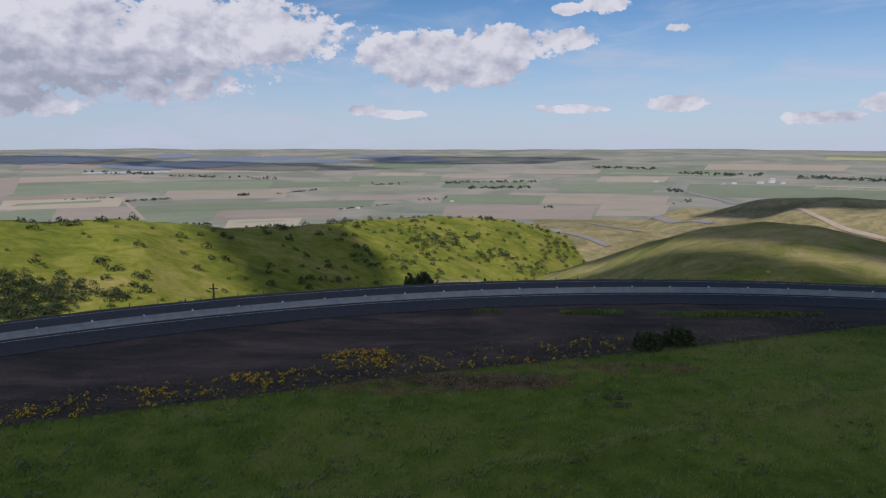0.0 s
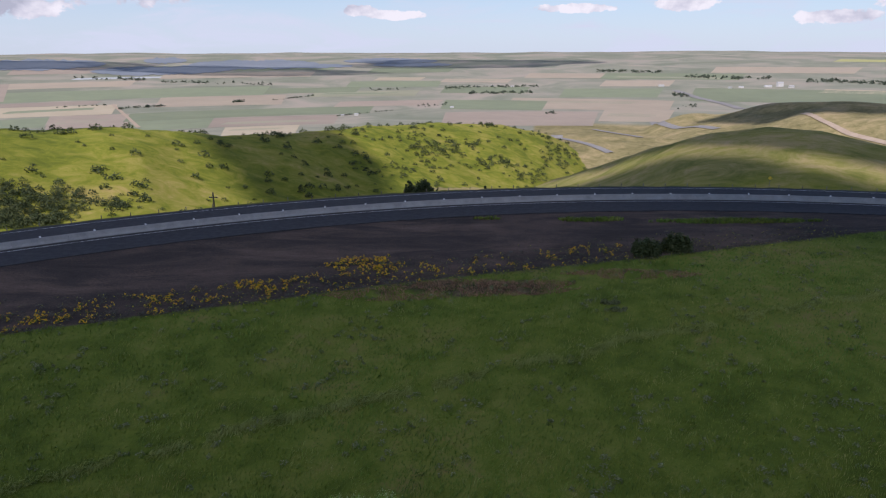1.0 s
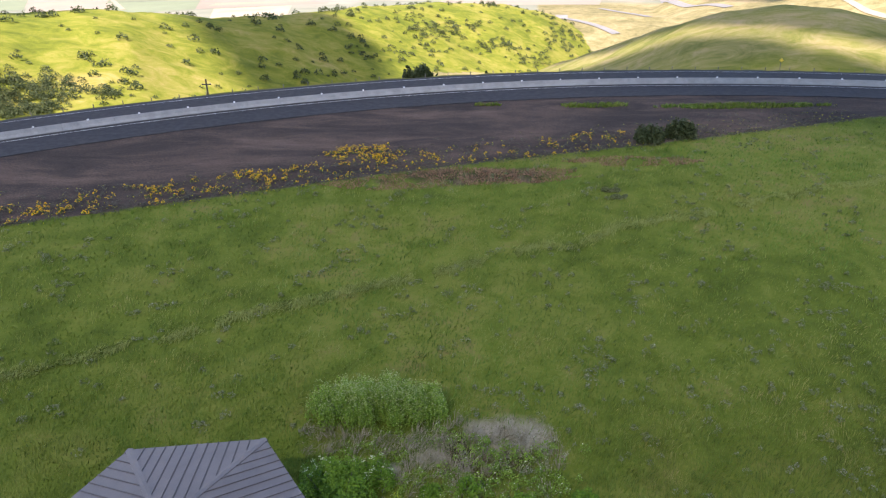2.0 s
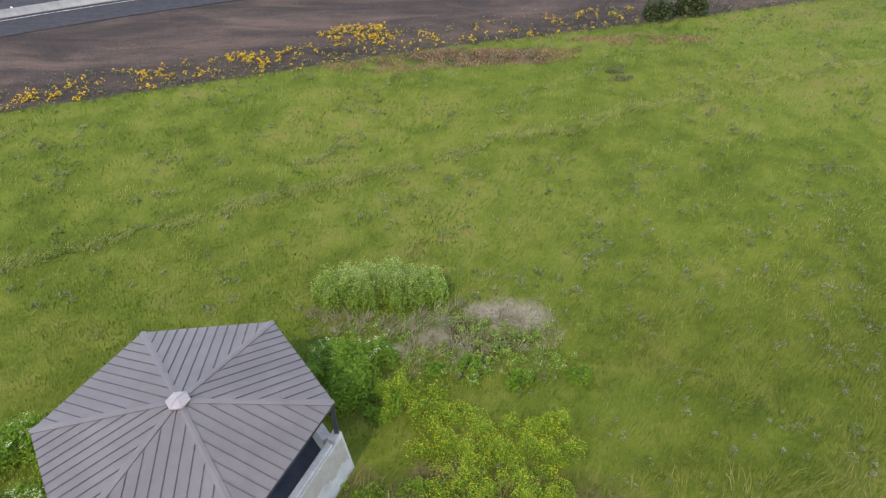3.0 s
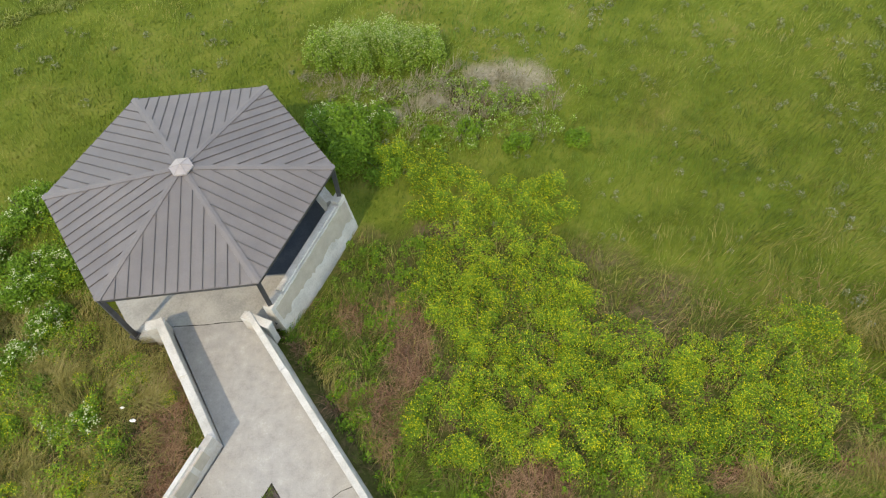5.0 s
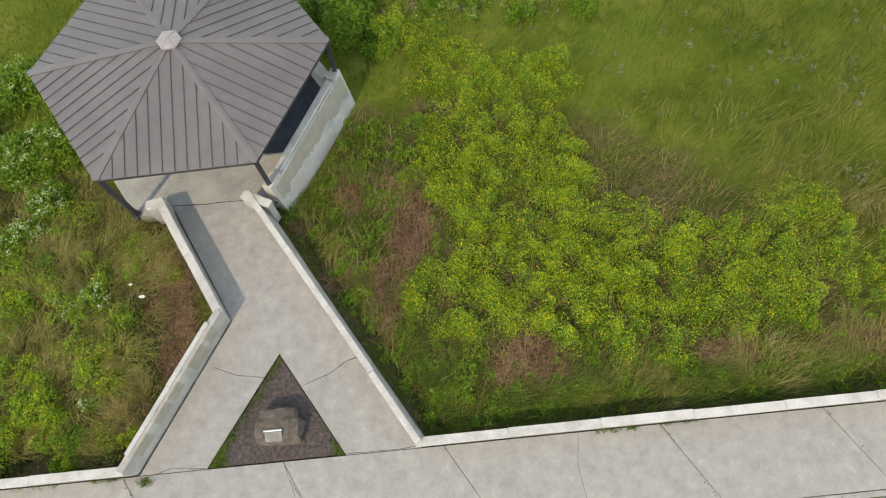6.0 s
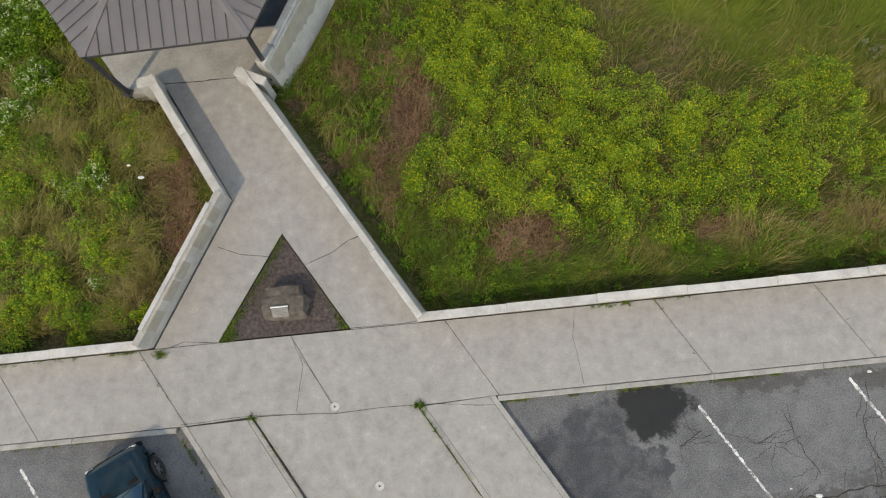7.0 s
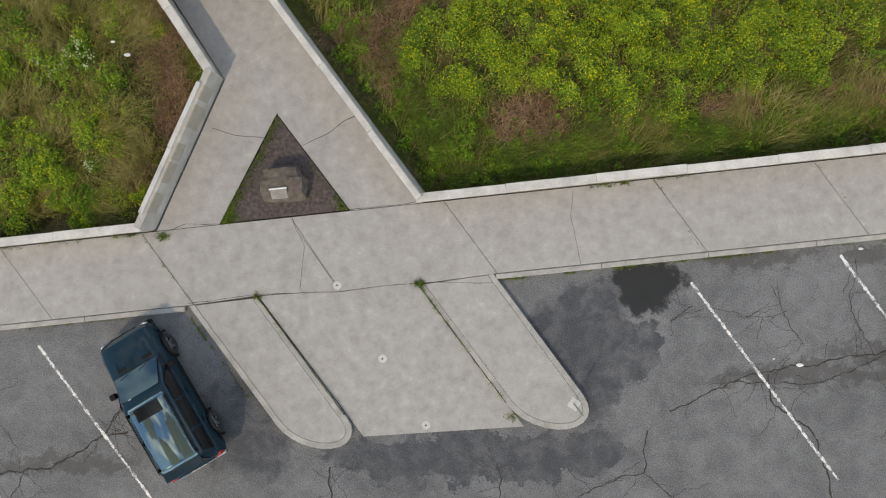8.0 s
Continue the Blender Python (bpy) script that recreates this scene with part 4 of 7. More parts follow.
build_stone()

# ---- joints, cracks and small things on the pavement ----
for i, (pts, w) in enumerate(((((-8.2, -1.42), (-6.1, -1.22), (-3.6, -1.2), (-1.15, -0.98), (1.2, -1.05)), 0.014),
                              (((-9.0, 0.72), (-8.2, 0.98), (-7.2, 0.95)), 0.016), (((-3.2, 1.27), (-1.9, 1.35), (-1.2, 1.45)), 0.016), (((-7.3, 3.85), (-6.6, 3.62), (-5.72, 3.52)), 0.016), (((-4.58, 3.24), (-3.8, 3.6), (-3.3, 3.98), (-2.88, 4.12)), 0.022),
                              (((-4.95, 1.05), (-4.6, 0.2), (-4.75, -1.1)), 0.012), (((-4.75, 0.6), (-3.9, -0.6), (-3.55, -1.15)), 0.012),
                              (((3.5, 1.7), (3.4, 0.9), (3.65, -0.55)), 0.010), (((-9.3, 9.28), (-8, 9.36), (-6.8, 9.45)), 0.03))):
    ribbon("crack", pts, w, PAVE + 0.003, CRACK, pave, 0.012, i + 3)
for i, (pts, w) in enumerate((
        (((-15.5, -6.8), (-12.6, -6.3), (-11.0, -5.4), (-10.2, -5.3)), 0.07), (((-11.0, -5.4), (-10.4, -4.6)), 0.05), (((-13.5, -6.5), (-14.5, -8.5), (-14, -11)), 0.05),
        (((6.2, -5.0), (8.4, -4.1), (10.5, -3.7), (13.0, -3.4), (17, -2.6)), 0.05), (((8.2, -4.2), (10.8, -4.3), (12.4, -3.6)), 0.04), (((9.2, -4.0), (9.4, -4.9), (10.3, -5.6), (10.9, -7.0), (11.4, -9.5)), 0.06),
        (((5.5, -5.6), (5.4, -6.9), (6.3, -7.6), (6.8, -9.5)), 0.045), (((5.4, -6.9), (3.8, -7.3), (2.6, -8.2)), 0.04), (((1.0, -6.5), (1.1, -8.0)), 0.06), (((-4.0, -6.5), (-4.0, -8.5)), 0.07),
        (((9.5, -1.7), (9.9, -2.6), (10.2, -3.2)), 0.025), (((8.3, -2.2), (9.4, -2.4)), 0.02), (((11.8, -0.6), (11.6, -2.2), (12.4, -3.5)), 0.03), (((-17, -9), (-12, -10.5), (-6, -9.2), (0, -10.2), (6, -9.0), (14, -10.4)), 0.05),
        (((12.6, -4.2), (13.2, -6.0), (12.9, -8.4)), 0.04), (((6.3, -2.3), (7.0, -1.9)), 0.03), (((-15, -3.4), (-14.2, -5.2), (-15.0, -7)), 0.03))):
    ribbon("crack", pts, w * 0.8, 0.005, CRACK, lot, 0.05, i + 40, step=0.12)
    rnd = random.Random(i + 300)
    for _ in range(4 + int(5 * w / 0.05)):
        j = rnd.randrange(len(pts) - 1)
        p = Vector(pts[j]).lerp(Vector(pts[j + 1]), rnd.random())
        a = rnd.uniform(0, 6.28)
        q = p + Vector((math.cos(a), math.sin(a))) * rnd.uniform(0.4, 1.3)
        ribbon("crack", [tuple(p), tuple(q)], 0.014, 0.0045, CRACK, lot, 0.05, i * 9 + _, step=0.1)
for a, b in ((K2, run(K2, 4.4)), (K3, run(K3, 4.4))):
    ribbon("joint", [run(a, -0.15), b], 0.035, PAVE + 0.006, JOINT, pave, 0.004, 9)

DISC = material("marker_pale", [(0.0, (0.40, 0.39, 0.37)), (1.0, (0.56, 0.55, 0.53))], 12, 0.8, 0.1)


def survey_disc(x, y, z):
    ob = thing("ground_marker", (x, y, z), "pale round marker set in the ramp's concrete", "marker", "markers in the ramp")
    bm = bmesh.new()
    bmesh.ops.create_cone(bm, cap_ends=True, segments=20, radius1=0.13, radius2=0.125, depth=0.012, matrix=Matrix.Translation((0, 0, 0.004)))
    part("disc", bm, DISC, ob)
    bm = bmesh.new()
    bmesh.ops.create_cone(bm, cap_ends=True, segments=14, radius1=0.032, radius2=0.03, depth=0.012, matrix=Matrix.Translation((0, 0, 0.010)))
    part("socket", bm, STEEL_DARK, ob)


survey_disc(-3.65, -1.0, PAVE)
survey_disc(-2.35, -3.25, 0.088)
survey_disc(-1.1, -5.3, 0.032)


def marker_post(x, y, turn):
    ob = thing("metal_post", (x, y, 0), "thin pale metal post standing at the island's nose", "post", turn=turn)
    bm = bmesh.new()
    rod(bm, (0, 0, PAVE - 0.05), (0, 0, PAVE + 1.5), 0.028)
    part("pole", bm, KERB, ob)
    bm = bmesh.new()
    box(bm, -0.16, 0.16, -0.16, 0.16, PAVE, PAVE + 0.02, 0.005)
    part("base_plate", bm, DISC, ob)


marker_post(3.35, -4.72, -35)
LITTER = material("litter_paper", [(0.0, (0.62, 0.62, 0.60)), (1.0, (0.80, 0.80, 0.79))], 9, 0.8, 0.1)
for i, (x, y, z, s) in enumerate(((10.1, -3.75, 0.0, 0.13), (12.0, 0.02 - 0.35, 0.0, 0.09), (-10.15, 6.5, 0.35, 0.09), (-9.75, 6.1, 0.3, 0.12), (9.35, -3.55, 0.0, 0.05))):
    bm = bmesh.new()
    bmesh.ops.create_icosphere(bm, subdivisions=2, radius=1.0)
    for v in bm.verts:
        k = 1 + 0.35 * noise.noise(v.co * 2.5 + Vector((i, 0, 0)))
        v.co = Vector((v.co.x * s * k * 0.8, v.co.y * s * 0.42 * k, (v.co.z + 0.9) * s * 0.3 * k))
    ob = part("litter", bm, LITTER)
    ob.location = (x, y, z - 0.005)
    tagged(ob, "crumpled white scrap of paper on the ground", "litter", "scraps of paper")

# ---- car ----
PAINT = glossy("teal_car_paint", (0.0015, 0.019, 0.032), 0.08, 0.0, 0.0, 0.22)
TRIM = glossy("black_trim", (0.0025, 0.0028, 0.0035), 0.5, spec=0.12)
GLASS = glossy("dark_car_glass", (0.0008, 0.0035, 0.0062), 0.03, 0.0, 0.0, 0.25)
SHIELD = glossy("tinted_windscreen", (0.018, 0.050, 0.078), 0.03, 0.9, 0.0)
ROOF_GLASS = glossy("mirror_tinted_roof_glass", (0.125, 0.195, 0.225), 0.02, 1.0, 0.0)
TYRE = glossy("tyre_rubber", (0.015, 0.015, 0.015), 0.8)
ALLOY = glossy("alloy_rim", (0.35, 0.36, 0.38), 0.3, 0.9)
TAIL = glossy("tail_light_red", (0.35, 0.012, 0.012), 0.2, 0.0, 0.6)
LAMP = glossy("headlight_clear", (0.55, 0.57, 0.58), 0.12, 0.0, 1.0)
CHROME = glossy("chrome", (0.6, 0.6, 0.6), 0.12, 1.0)


def build_car():
    ob = thing("car", (-8.79, -4.2, 0), "dark teal sport utility car with a sunroof and roof rails", "car", turn=118.9)

    def hull(x, w, zb, zt):
        half = [(w * 0.90, zb), (w, zb + 0.10), (w, zb + 0.28), (w * 0.985, zt - 0.13), (w * 0.95, zt - 0.035), (w * 0.86, zt), (w * 0.45, zt + 0.025)]
        return [(x, -y, z) for y, z in half] + [(x, y, z) for y, z in half[::-1]]

    body = loft([hull(*s) for s in ((2.25, 0.66, 0.45, 0.72), (2.22, 0.76, 0.42, 0.84), (2.10, 0.83, 0.38, 0.93), (1.75, 0.87, 0.36, 0.99), (1.2, 0.885, 0.36, 1.03), (0.75, 0.885, 0.36, 1.06),
                                    (0.0, 0.885, 0.36, 1.06), (-1.4, 0.885, 0.36, 1.06), (-2.0, 0.87, 0.38, 1.05), (-2.18, 0.83, 0.42, 1.0), (-2.25, 0.74, 0.46, 0.9))])
    bodyo = part("body", body, PAINT, ob, smooth=False)
    m = bodyo.modifiers.new("bevel", "BEVEL")
    m.width, m.segments, m.limit_method, m.angle_limit = 0.03, 3, "ANGLE", radians(22)
    bodyo.data.shade_smooth()

    def cabin(x, wb, wt, zt):
        half = [(wb, 1.0), (wb, 1.05), (wt + 0.05, zt - 0.09), (wt, zt - 0.03), (wt - 0.10, zt), (wt * 0.4, zt + 0.018)]
        return [(x, -y, z) for y, z in half] + [(x, y, z) for y, z in half[::-1]]

    top = loft([cabin(*s) for s in ((1.18, 0.76, 0.70, 1.10), (0.80, 0.80, 0.68, 1.36), (0.42, 0.815, 0.65, 1.60), (0.22, 0.82, 0.65, 1.655), (-0.6, 0.82, 0.655, 1.69), (-1.3, 0.82, 0.65, 1.69), (-1.85, 0.81, 0.64, 1.65),
                                    (-2.02, 0.80, 0.62, 1.45), (-2.16, 0.78, 0.66, 1.12))])
    t = part("roof", top, PAINT, ob, smooth=True)
    m = t.modifiers.new("bevel", "BEVEL")
    m.width, m.segments, m.limit_method, m.angle_limit = 0.025, 2, "ANGLE", radians(20)

    def plate(name, pts, mat, parent, thick=0.012, label=""):
        bm = bmesh.new()
        f = bm.faces.new([bm.verts.new(p) for p in pts])
        bm.normal_update()
        n = f.normal.copy()
        r = bmesh.ops.extrude_face_region(bm, geom=[f])
        bmesh.ops.translate(bm, verts=[v for v in r["geom"] if isinstance(v, bmesh.types.BMVert)], vec=n * thick)
        bmesh.ops.recalc_face_normals(bm, faces=bm.faces)
        return part(name, bm, mat, parent, label)

    plate("windscreen", [(1.15, -0.70, 1.135), (1.15, 0.70, 1.135), (0.44, 0.61, 1.60), (0.44, -0.61, 1.60)], SHIELD, ob, 0.02, "blue-tinted windscreen")
    plate("rear_window", [(-2.10, 0.64, 1.20), (-2.10, -0.64, 1.20), (-1.93, -0.56, 1.58), (-1.93, 0.56, 1.58)], GLASS, ob, 0.05)
    # a long glass roof that follows the curve of the shell, with a sunroof in its fore part
    ys = np.linspace(-0.59, 0.59, 15)
    line = [(q, 1.720 - 0.030 * (q + 0.9) ** 2) for q in np.linspace(0.20, -1.84, 18)]

    def skin(x, z):
        return [(x, yy, z - 0.030 * (yy / 0.59) ** 2) for yy in ys] + [(x, yy, z - 0.035 - 0.030 * (yy / 0.59) ** 2) for yy in ys[::-1]]
    part("glass_roof", loft([skin(*q) for q in line]), ROOF_GLASS, t, "glossy tinted glass roof mirroring the sky", smooth=True)
    plate("sunroof", [(0.12, -0.38, 1.684), (0.12, 0.38, 1.684), (-0.26, 0.39, 1.702), (-0.26, -0.39, 1.702)], GLASS, t, 0.008, "dark glass sunroof")
    bm = bmesh.new()
    box(bm, -2.12, -1.86, -0.60, 0.60, 1.60, 1.64, 0.015)
    part("spoiler", bm, PAINT, t)
    for sd in (-1, 1):
        def side(x, z):
            w = 0.82 - (z - 1.05) / (1.60 - 1.05) * 0.115
            return (x, sd * (w + 0.004), z)
        for x0, x1, lean in ((0.86, -0.18, 0.46), (-0.24, -1.12, 0.0), (-1.20, -1.92, -0.0)):
            pts = [side(x0, 1.10), side(x1, 1.10), side(x1 + (0.10 if x1 < -1.5 else 0), 1.52), side(x0 - lean, 1.52)]
            plate("side_window", pts if sd > 0 else pts[::-1], GLASS, ob, 0.008)
        bm = bmesh.new()
        rod(bm, (0.1, sd * 0.625, 1.70), (-1.75, sd * 0.615, 1.71), 0.016)
        for x in (0.05, -0.85, -1.7):
            box(bm, x - 0.05, x + 0.05, sd * 0.62 - 0.02, sd * 0.62 + 0.02, 1.60, 1.71, 0.006)
        part("roof_rail", bm, TRIM, ob)
        bm = bmesh.new()
        box(bm, 0.68, 0.86, sd * 0.98 - 0.10, sd * 0.98 + 0.09, 1.06, 1.20, 0.035)
        box(bm, 0.74, 0.82, sd * 0.86 - 0.08, sd * 0.90 + 0.04, 1.07, 1.12, 0.01)
        part("mirror", bm, TRIM, ob)
        bm = bmesh.new()
        box(bm, -1.9, 1.9, sd * 0.886 - 0.015, sd * 0.886 + 0.02, 0.52, 0.64, 0.01)
        part("side_trim", bm, TRIM, ob)
        for x in (-0.12, -1.05):
            bm = bmesh.new()
            box(bm, x - 0.09, x + 0.09, sd * 0.885, sd * 0.905, 0.93, 0.965, 0.008)
            part("door_handle", bm, TRIM, ob)
        bm = bmesh.new()
        box(bm, 2.12, 2.235, sd * 0.62 - 0.14, sd * 0.62 + 0.14, 0.70, 0.84, 0.02)
        part("headlight", bm, LAMP, ob)
        bm = bmesh.new()
        box(bm, -2.235, -2.10, sd * 0.74 - 0.09, sd * 0.74 + 0.095, 0.70, 0.98, 0.02)
        part("tail_light", bm, TAIL, ob, "red tail light")
        bm = bmesh.new()
        box(bm, 1.27, 1.38, sd * 0.42 - 0.14, sd * 0.42 + 0.14, 1.030, 1.054, 0.006)
        part("hood_vent", bm, TRIM, bodyo)
        bm = bmesh.new()
        rod(bm, (2.0, sd * 0.36, 0.966), (1.40, sd * 0.52, 1.032), 0.014, sides=6)
        part("hood_crease", bm, TRIM, bodyo)
        bm = bmesh.new()
        rod(bm, (1.19, sd * 0.28 - 0.25, 1.125), (1.06, sd * 0.30 + 0.22, 1.215), 0.012, sides=6)
        part("wiper", bm, TRIM, ob)
        for x in (1.36, -1.34):
            wheel = thing("wheel", (x, sd * 0.80, 0.37))
            wheel.parent = ob
            bm = bmesh.new()
            prof = ((0.21, -0.11), (0.33, -0.115), (0.365, -0.08), (0.37, 0.0), (0.365, 0.08), (0.33, 0.115), (0.21, 0.11))
            bm2 = loft([[(r * math.cos(a), w, r * math.sin(a)) for r, w in prof] for a in np.linspace(0, 2 * math.pi, 29)[:-1]], False)
            ring = bm2.verts[:]
            k = len(prof)
            bm2.verts.ensure_lookup_table()
            for i in range(k):
                bm2.faces.new((bm2.verts[27 * k + i], bm2.verts[27 * k + (i + 1) % k], bm2.verts[(i + 1) % k], bm2.verts[i]))
            bmesh.ops.recalc_face_normals(bm2, faces=bm2.faces)
            part("tyre", bm2, TYRE, wheel, smooth=True)
            bm = bmesh.new()
            rot = Matrix.Rotation(radians(90), 4, "X")
            bmesh.ops.create_cone(bm, cap_ends=True, segments=28, radius1=0.215, radius2=0.215, depth=0.10, matrix=rot)
            part("rim_well", bm, TRIM, wheel)
            bm = bmesh.new()
            for a in range(5):
                mm = Matrix.Translation((0, sd * 0.075, 0)) @ Matrix.Rotation(radians(72 * a), 4, "Y")
                box(bm, -0.035, 0.035, -0.02, 0.02, 0.03, 0.21, 0.008, mm)
            bmesh.ops.create_cone(bm, cap_ends=True, segments=16, radius1=0.06, radius2=0.06, depth=0.06, matrix=Matrix.Translation((0, sd * 0.075, 0)) @ rot)
            part("rim", bm, ALLOY, wheel)
            bm = bmesh.new()
            ring = [[(x + r * math.cos(a), sd * y, 0.37 + r * math.sin(a)) for r, y in ((0.40, 0.870), (0.46, 0.870), (0.46, 0.915), (0.40, 0.915))] for a in np.linspace(-0.25, math.pi + 0.25, 20)]
            part("wheel_arch", loft(ring), TRIM, ob)
    for name, x0, x1, mat in (("front_bumper", 2.14, 2.29, TRIM), ("rear_bumper", -2.30, -2.12, CHROME)):
        bm = bmesh.new()
        box(bm, x0, x1, -0.82, 0.82, 0.42, 0.62, 0.04)
        part(name, bm, mat, ob)
    bm = bmesh.new()
    for i in range(7):
        box(bm, 2.20, 2.262, -0.36 + i * 0.12 - 0.035, -0.36 + i * 0.12 + 0.035, 0.66, 0.84, 0.012)
    part("grille", bm, TRIM, ob)
    bm = bmesh.new()
    box(bm, -2.27, -2.24, -0.26, 0.26, 0.72, 0.86, 0.006)
    part("rear_plate", bm, LAMP, ob)


build_car()

# ---- vegetation ----
RNG = np.random.RandomState(7)
ENTRY = ((-9.6, 0.4), (-0.6, 1.2), (-0.72, 1.9), (-5.95, 9.6), (-9.9, 9.6), (-7.35, 5.4))


def inside(x, y, poly):
    c = np.zeros(x.shape, bool)
    for (x0, y0), (x1, y1) in zip(poly, poly[1:] + poly[:1]):
        c ^= ((y0 > y) != (y1 > y)) & (x < (x1 - x0) * (y - y0) / (y1 - y0 + 1e-9) + x0)
    return c


def open_ground(x, y, gap=0.0):
    """True where nothing is built."""
    return (y > wall_y(x) + 0.36 + gap) & ~inside(x, y, ENTRY) & (np.hypot(x - HC.x, y - HC.y) > 4.75 + gap) & (road_off(x, y) < -6.3)


def scatter(n, x0, x1, y0, y1, gap=0.0):
    x, y = RNG.uniform(x0, x1, n), RNG.uniform(y0, y1, n)
    k = open_ground(x, y, gap)
    return x[k], y[k]


def spots(x, y, *ellipses):
    """1 in the middle of the given ellipses (cx, cy, rx, ry), 0 outside, ragged."""
    f = np.zeros(x.shape)
    rag = 0.35 * lumps(x, y, 2.2, 31) + 0.2 * lumps(x, y, 0.8, 32)
    for cx, cy, rx, ry in ellipses:
        f = np.maximum(f, 1.15 - ((x - cx) / rx) ** 2 - ((y - cy) / ry) ** 2 + rag)
    return np.clip(f * 2, 0, 1)


def blades(name, x, y, height, width, lean, mat, label, category="grass", wind=None, spread=0.25, z=None):
    """Bent blades of grass, one mesh of many."""
    n = len(x)
    z = (terrain(x, y) if z is None else z) - 0.03
    h = height * RNG.uniform(0.55, 1.3, n)
    a = RNG.uniform(0, 2 * math.pi, n)
    ln = lean * RNG.uniform(0.4, 1.5, n)
    dx, dy = np.cos(a) * ln, np.sin(a) * ln
    if wind is not None:
        wa = wind + 1.4 * lumps(x, y, 3.0, 44)
        dx, dy = dx * 0.5 + np.cos(wa) * lean, dy * 0.5 + np.sin(wa) * lean
    t = RNG.uniform(0, math.pi, n)
    w = width * RNG.uniform(0.6, 1.4, n) / 2
    px, py = np.cos(t) * w, np.sin(t) * w
    v = np.empty((n, 5, 3))
    v[:, 0] = np.stack([x - px, y - py, z], -1)
    v[:, 1] = np.stack([x + px, y + py, z], -1)
    mx, my, mz = x + dx * h * 0.35, y + dy * h * 0.35, z + h * 0.62
    v[:, 2] = np.stack([mx - px * 0.8, my - py * 0.8, mz], -1)
    v[:, 3] = np.stack([mx + px * 0.8, my + py * 0.8, mz], -1)
    v[:, 4] = np.stack([x + dx * h, y + dy * h, z + h * np.clip(1.0 - 0.35 * ln, 0.4, 1)], -1)
    f = (np.arange(n)[:, None, None] * 5 + np.array([[0, 1, 3], [0, 3, 2], [2, 3, 4]])).reshape(-1, 3)
    ob = arrays(name, v.reshape(-1, 3), f, mat)
    return tagged(ob, label, category, kind="stuff")


def flakes(c, size, up=0.5, stretch=1.6):
    """Small leaves at the points c: corners and faces."""
    n = len(c)
    s = np.broadcast_to(size, (n,)) * RNG.uniform(0.6, 1.35, n)
    nrm = RNG.normal(size=(n, 3))
    nrm[:, 2] = np.abs(nrm[:, 2]) + up
    nrm /= np.linalg.norm(nrm, axis=1)[:, None]
    u = np.cross(nrm, RNG.normal(size=(n, 3)))
    u /= np.linalg.norm(u, axis=1)[:, None] + 1e-9
    w = np.cross(nrm, u)
    u, w = u * (s * stretch / 2)[:, None], w * (s / 2)[:, None]
    v = np.stack([c - u, c - w * 0.9 + u * 0.1, c + u, c + w * 0.9 + u * 0.1], 1)
    return v.reshape(-1, 3), np.arange(n * 4).reshape(-1, 4)


def dome(x, y, z, rad, hgt, per, fill=0.55):
    """Points in domes over the places x, y, z."""
    n = len(x)
    a = RNG.uniform(0, 2 * math.pi, (n, per))
    q = np.sqrt(RNG.uniform(0, 1, (n, per)))
    top = np.sqrt(np.clip(1 - q ** 2, 0, 1))
    k = fill + (1 - fill) * RNG.uniform(0, 1, (n, per))
    px = x[:, None] + np.cos(a) * q * rad[:, None]
    py = y[:, None] + np.sin(a) * q * rad[:, None]
    pz = z[:, None] + hgt[:, None] * (0.12 + 0.88 * top) * k * RNG.uniform(0.8, 1.1, (n, per))
    return np.stack([px, py, pz], -1).reshape(-1, 3)


GREEN = leafy("meadow_blades", [(0.0, (0.030, 0.062, 0.008)), (0.4, (0.108, 0.168, 0.019)), (0.7, (0.190, 0.230, 0.038)), (1.0, (0.36, 0.30, 0.12))], size=0.2, own=0.46, tint=(0.70, 1.0, 0.85))
LUSH = leafy("lush_blades", [(0.0, (0.028, 0.062, 0.008)), (0.6, (0.115, 0.185, 0.020)), (1.0, (0.25, 0.28, 0.05))], size=0.6)
STRAW = leafy("straw_blades", [(0.0, (0.10, 0.11, 0.020)), (0.5, (0.25, 0.23, 0.065)), (1.0, (0.46, 0.39, 0.17))], size=0.9, own=0.36)
RUSSET = leafy("russet_dead_stalks", [(0.0, (0.12, 0.065, 0.040)), (0.5, (0.29, 0.165, 0.105)), (1.0, (0.50, 0.33, 0.20))], size=0.8)
GREYDRY = leafy("grey_dead_stalks", [(0.0, (0.16, 0.145, 0.09)), (0.5, (0.27, 0.245, 0.165)), (1.0, (0.42, 0.385, 0.28))], size=0.8)
MUSTARD = leafy("mustard_leaves", [(0.0, (0.026, 0.072, 0.007)), (0.45, (0.134, 0.250, 0.019)), (1.0, (0.272, 0.395, 0.034))], size=0.7, own=0.34)
YELLOW = leafy("yellow_petals", [(0.0, (0.44, 0.46, 0.015)), (1.0, (0.72, 0.66, 0.03))], size=0.5)
GOLD = leafy("golden_petals", [(0.0, (0.70, 0.36, 0.008)), (1.0, (0.92, 0.58, 0.015))], size=0.5)
HEMLOCK = leafy("hemlock_leaves", [(0.0, (0.075, 0.145, 0.014)), (0.5, (0.165, 0.275, 0.030)), (1.0, (0.27, 0.37, 0.07))], size=0.7)
BROAD = leafy("broad_green_leaves", [(0.0, (0.045, 0.110, 0.008)), (0.5, (0.120, 0.235, 0.017)), (1.0, (0.215, 0.335, 0.035))], size=0.5, own=0.4)
UMBEL = leafy("white_umbels", [(0.0, (0.36, 0.42, 0.20)), (1.0, (0.62, 0.66, 0.46))], size=0.5)
